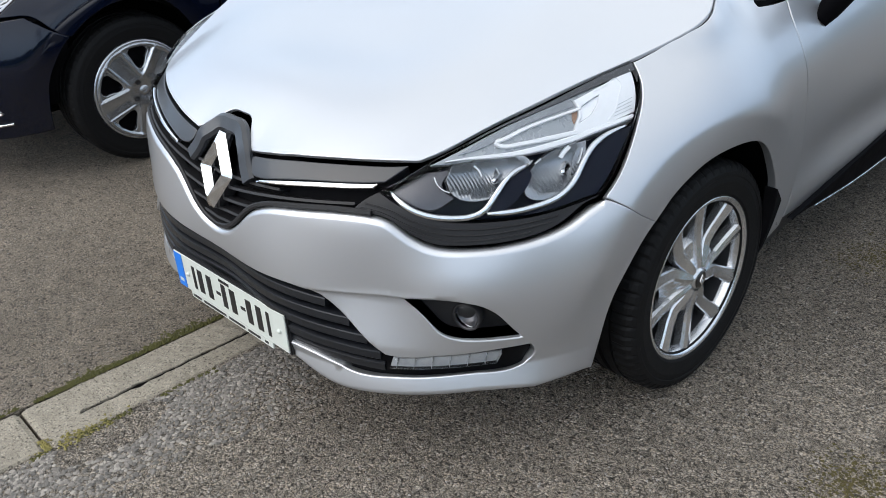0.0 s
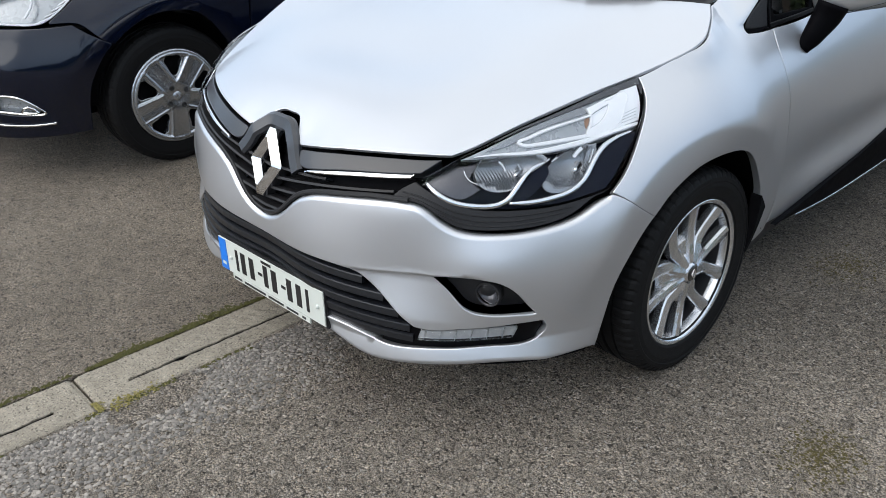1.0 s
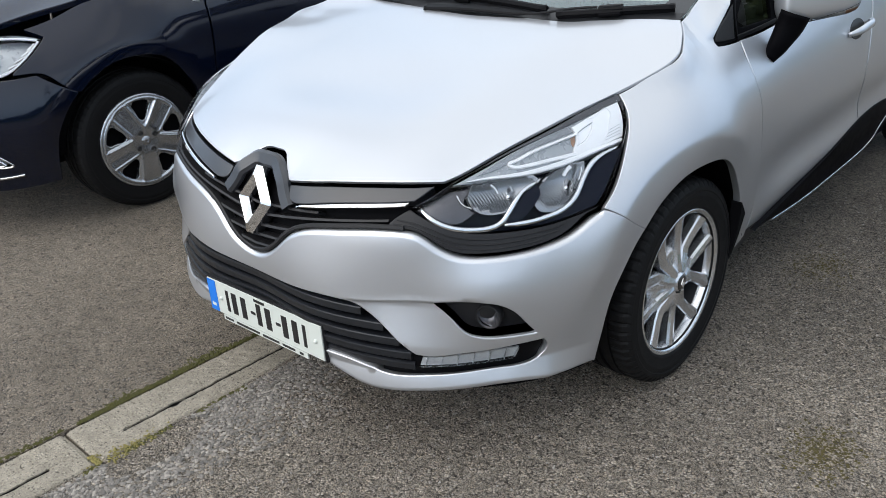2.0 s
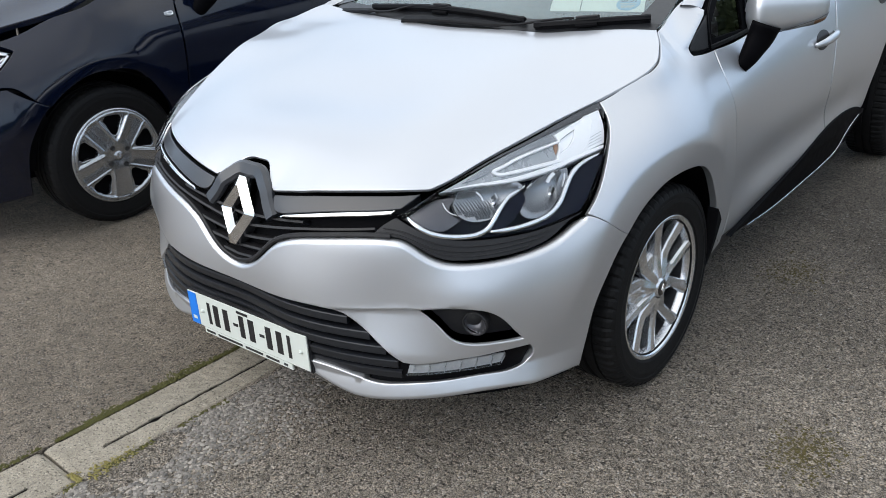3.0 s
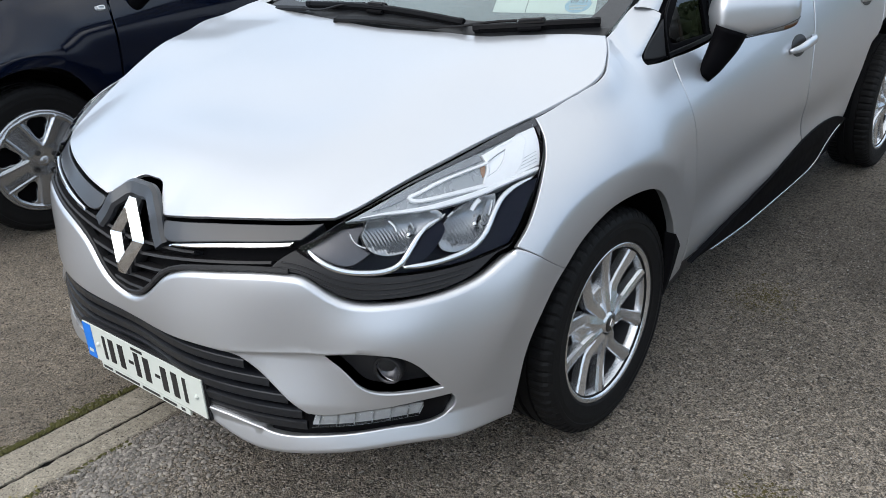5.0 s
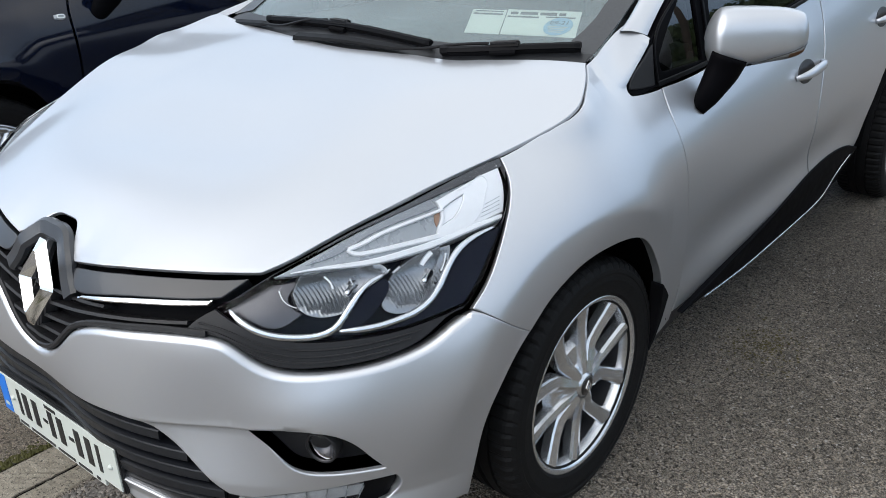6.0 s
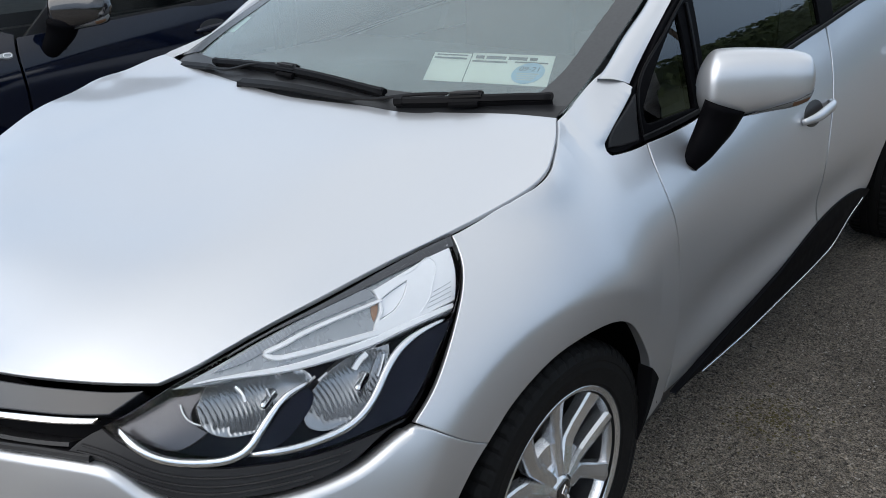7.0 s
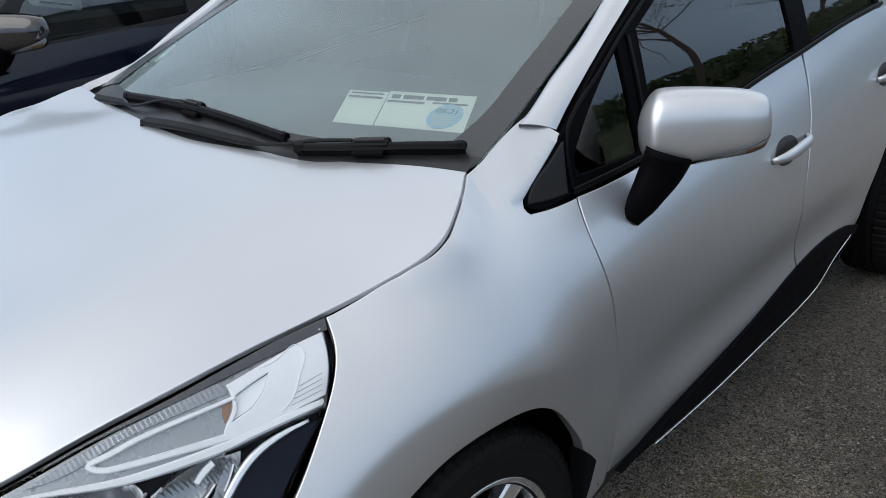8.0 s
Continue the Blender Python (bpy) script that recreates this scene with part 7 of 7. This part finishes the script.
def hubcap_wheel(parent, m, start):
    """Steel wheel under a five-arm plastic cover with five holes."""
    v, f = revolve([(0.219, -0.012), (0.219, -0.002), (0.213, 0.004), (0.206, 0.004), (0.203, -0.002), (0.200, -0.03), (0.198, -0.16)], 80)
    wheel = mesh_part("wheel", v, f, HUBCAP, parent, "grey plastic hubcap on a black tyre")
    wheel.matrix_basis = m
    tyre_mesh(0.316, 0.216, 0.20, "tyre", wheel, 60, 0.002).location = (-0.095, 0, 0)

    def cap_form(y, z):
        y, z = np.asarray(y, float), np.asarray(z, float)
        r = np.hypot(y, z)
        turn = (np.arctan2(z, y) - start + math.pi / 5) % (2 * math.pi / 5) - math.pi / 5
        off = r * np.sin(np.abs(turn))
        line, fade = 0.037 + 0.06 * (r - 0.1), np.clip((r - 0.062) / 0.02, 0, 1) * np.clip((0.205 - r) / 0.012, 0, 1)
        rib = 0.0055 * np.exp(-(((off - line) / 0.0042) ** 2)) * fade
        rib = rib - 0.007 * fade / (1 + np.exp(-(off - line - 0.006) / 0.0018)) * np.clip((0.195 - r) / 0.01, 0, 1)
        rib = rib - 0.0035 * fade * np.exp(-((off / 0.022) ** 2)) + 0.004 * np.exp(-(((r - 0.198) / 0.006) ** 2))
        return np.stack([0.012 + rib - 0.26 * np.clip(r - 0.05, 0, 1) ** 2 - 0.010 * np.exp(-((r / 0.035) ** 2)), y, z], -1)

    holes = []
    for k in range(5):
        a = start + 2 * math.pi * (k + 0.5) / 5
        pts = [(0.103, -0.10), (0.125, -0.185), (0.155, -0.235), (0.172, -0.255), (0.182, -0.20), (0.184, 0.0), (0.182, 0.20), (0.172, 0.255), (0.155, 0.235), (0.125, 0.185), (0.103, 0.10), (0.097, 0.0), (0.103, -0.10)]
        holes.append([[(r * math.cos(a + t), r * math.sin(a + t)) for r, t in pts]])
    ring = [[(0.208 * math.cos(t), 0.208 * math.sin(t)) for t in np.linspace(0, 2 * math.pi, 33)]]
    panel("hubcap", cap_form, ring, HUBCAP, wheel, holes=holes, sx=1.0, step=0.0045, roll=0.004, hole_roll=0.004, depth=0.018)
    v, f = revolve([(0.0005, -0.045), (0.10, -0.045), (0.199, -0.030)], 40)
    mesh_part("wheel_disc", v, f, SHADOW_PLASTIC, wheel)
    for k in range(4):
        a = start - radians(22) + math.pi * k / 2
        v, f = revolve([(0.0004, -0.002), (0.006, -0.002), (0.009, 0.003), (0.011, 0.003), (0.012, -0.004)], 12)
        b = mesh_part("wheel_bolt", v, f, INK, wheel)
        b.location = (0.013, 0.050 * math.cos(a), 0.050 * math.sin(a))
    v, f = revolve([(0.0005, 0.010), (0.020, 0.009), (0.025, 0.002)], 24)
    mesh_part("cap_centre", v, f, HUBCAP, wheel)
    sweep("cap_mark", [(0.0115, -0.012, 0.006), (0.0115, 0.012, 0.006), (0.0115, 0.007, -0.008), (0.0115, -0.007, -0.008)], box_section(0.004, 0.003), SATIN, wheel, closed=True, ups=(1, 0, 0))


black_car()


# ---- surroundings that the paintwork mirrors ----
def verge():
    xs, ys = [5.5, 5.9, 6.4, 7.5, 9.5], list(range(-30, 61, 3))
    zs = [0.0, 0.10, 0.22, 0.45, 0.7]
    v = [(x, y, z + 0.05 * noise.noise((x, y * 0.3, 0))) for y in ys for x, z in zip(xs, zs)]
    k = len(xs)
    f = [(j * k + i, j * k + i + 1, (j + 1) * k + i + 1, (j + 1) * k + i) for j in range(len(ys) - 1) for i in range(k - 1)]
    tagged(mesh_part("grass_verge", v, f, GRASS), "mown green grass bank beside the car park", "grass", kind="structure")
    sweep("kerb", [(5.42, -30, 0.03), (5.42, 60, 0.03)], box_section(0.14, 0.16, 0.02), CONCRETE, None)
    tagged(bpy.data.objects["kerb"], "pale concrete kerb along the grass", "kerb", kind="structure")


def hedge():
    rng = random.Random(7)
    v, f = [], []
    for _ in range(30000):
        y, h = rng.uniform(-30, 60), rng.random()
        x = 8.6 + rng.gauss(0, 0.4) * (1.1 - 0.4 * h)
        z = 0.4 + h * (1.15 + 0.5 * noise.noise((y * 0.4, 0, 0))) * min(1.5, max(0.55, 0.55 + 0.07 * abs(y - 11)))
        s = rng.uniform(0.05, 0.12)
        d = Vector((rng.gauss(0, 1), rng.gauss(0, 1), rng.gauss(0, 1))).normalized()
        e = d.orthogonal().normalized()
        g = d.cross(e)
        o, p = len(v), Vector((x, y, z))
        v += [p + e * s, p + g * s * 0.6, p - e * s, p - g * s * 0.6]
        f.append((o, o + 1, o + 2, o + 3))
    # the close-grown middle
    o, ys = len(v), [-30 + 0.5 * i for i in range(181)]
    for y in ys:
        tall = (1.0 + 0.5 * noise.noise((y * 0.4, 0, 0))) * min(1.5, max(0.55, 0.55 + 0.07 * abs(y - 11)))
        v += [(8.35 + 0.15 * noise.noise((y, k, 2)), y, 0.3 + tall * k / 3) for k in range(4)] + [(8.8, y, 0.3 + tall)]
    f += [(o + i * 5 + j, o + i * 5 + j + 1, o + i * 5 + j + 6, o + i * 5 + j + 5) for i in range(180) for j in range(4)]
    tagged(mesh_part("hedge", v, f, HEDGE, smooth=False), "dense dark green hedge on the bank", "hedge", kind="stuff")


def bare_tree(x, y, h, seed):
    rng = random.Random(seed)
    top = thing("tree", "leafless tree with fine bare branches", "tree", pose(x, y, 0.6), group="bare trees")
    rods = []

    def grow(p, d, length, r, level):
        pts, q, dd = [np.array(p)], np.array(p, float), np.array(d, float)
        for _ in range(5):
            dd = dd + np.array([rng.gauss(0, 0.12), rng.gauss(0, 0.12), rng.gauss(0.05, 0.08)])
            dd /= np.linalg.norm(dd)
            q = q + dd * length / 5
            pts.append(q.copy())
        rods.append((level, pts, r))
        if level < 4:
            for k in range(4 if level else 6):
                s = rng.uniform(0.35, 1.0)
                i = min(4, int(s * 5))
                side = np.array([rng.gauss(0, 1), rng.gauss(0, 1), rng.gauss(0.25, 0.5)])
                side /= np.linalg.norm(side)
                nd = dd * 0.55 + side * 0.75
                grow(pts[i + 1], nd / np.linalg.norm(nd), length * rng.uniform(0.5, 0.72), r * 0.5, level + 1)

    grow((0, 0, 0), (0, 0, 1), h * 0.45, h * 0.012, 0)
    for name, levels in (("trunk", (0,)), ("limbs", (1, 2)), ("twigs", (3, 4))):
        v, f = [], []
        for level, pts, r in rods:
            if level not in levels:
                continue
            o, m = len(v), 5
            for i, p in enumerate(pts):
                rr = r * (1 - 0.45 * i / 5)
                for j in range(m):
                    a = 2 * math.pi * j / m
                    v.append((p[0] + rr * math.cos(a), p[1] + rr * math.sin(a), p[2] + 0.3 * rr * math.sin(a)))
            for i in range(len(pts) - 1):
                for j in range(m):
                    f.append((o + i * m + j, o + i * m + (j + 1) % m, o + (i + 1) * m + (j + 1) % m, o + (i + 1) * m + j))
        mesh_part(name, v, f, BARK, top)


verge()
hedge()
bare_tree(7.6, 13.5, 7.0, 3)
bare_tree(8.8, 22.0, 8.0, 5)
# further unseen trees, added to dim the sky on this side of the car
bare_tree(7.9, 7.0, 6.5, 9)
bare_tree(8.3, 1.0, 7.0, 12)
bare_tree(8.5, -5.0, 7.5, 15)

# ---- loose stuff on the ground ----
rng = random.Random(11)
edge = []
for _ in range(2600):
    y = rng.uniform(-0.46, 0.9)
    wide = 0.016 * (0.3 + max(0, noise.noise((y * 6, 1.7, 0)) + 0.45))
    edge.append((EDGE_L + 0.009 * (y + 0.5) + 0.004 - abs(rng.gauss(0, wide)), y))
for _ in range(500):
    edge.append((EDGE_L - abs(rng.gauss(0, 0.010)), rng.uniform(-1.4, -0.5)))
for _ in range(700):
    y = rng.uniform(-1.2, 0.6)
    if noise.noise((y * 5, 8.2, 0)) > 0.05:
        edge.append((EDGE_R + 0.009 * (y + 0.5) + abs(rng.gauss(0, 0.010)), y))
clump_stuff("moss_fringe", "dark green moss along the drain edges", "moss", edge, MOSS_DARK, 0.006, 2)
tuft = [(EDGE_R + 0.004 + rng.gauss(0, 0.016), -0.43 + rng.gauss(0, 0.05)) for _ in range(150)] + [(EDGE_R - rng.uniform(0, 0.05), -0.508 + rng.gauss(0, 0.006)) for _ in range(70)]
clump_stuff("moss_tuft", "straw-yellow dry moss at the drain joint", "moss", tuft, MOSS, 0.005, 6, 0.001)
clump_stuff("moss_patch", "brown and green moss patch on the asphalt", "moss", [(1.31 + rng.gauss(0, 0.045), 0.75 + rng.gauss(0, 0.06)) for _ in range(520)] + [(0.905 + rng.gauss(0, 0.06), 1.80 + rng.gauss(0, 0.08)) for _ in range(300)], MOSS_BROWN, 0.0042, 3)
clump_stuff("chippings", "pale loose stone chippings scattered on asphalt", "gravel", [(rng.uniform(-0.2, 2.2), rng.uniform(-1.2, 2.6)) for _ in range(5000)] + [(rng.uniform(-2.0, -0.45), rng.uniform(-0.8, 1.0)) for _ in range(500)], PEBBLE, 0.0034, 5)


def bare_stones():
    """Coarse stones that stand out of the worn asphalt along the drain."""
    rng = random.Random(21)
    v, f = [], []
    for _ in range(9000):
        off, y = abs(rng.gauss(0, 0.16)), rng.uniform(-1.35, 0.55)
        if noise.noise((off * 5, y * 3.2, 4.4)) < -0.30 + off * 1.1 or off < 0.012:
            continue
        x, s, a0 = EDGE_R + 0.009 * (y + 0.5) + off, rng.uniform(0.0032, 0.0072), rng.random() * 6.28
        long, turn, o = rng.uniform(1.0, 1.6), rng.random() * 3.14, len(v)
        for r, h in ((1.0, -0.35), (0.92, 0.16), (0.55, 0.42)):
            for k in range(6):
                a = a0 + k * math.pi / 3
                px, py = r * s * long * math.cos(a) * rng.uniform(0.8, 1.15), r * s * math.sin(a) * rng.uniform(0.8, 1.15)
                v.append((x + px * math.cos(turn) - py * math.sin(turn), y + px * math.sin(turn) + py * math.cos(turn), h * s * rng.uniform(0.8, 1.2)))
        for q in (0, 6):
            f += [(o + q + k, o + q + (k + 1) % 6, o + q + 6 + (k + 1) % 6, o + q + 6 + k) for k in range(6)]
        f.append(tuple(o + 12 + k for k in range(6)))
    tagged(mesh_part("bare_stones", v, f, STONE, smooth=False), "coarse grey stones standing out of worn asphalt", "gravel", kind="stuff")


bare_stones()
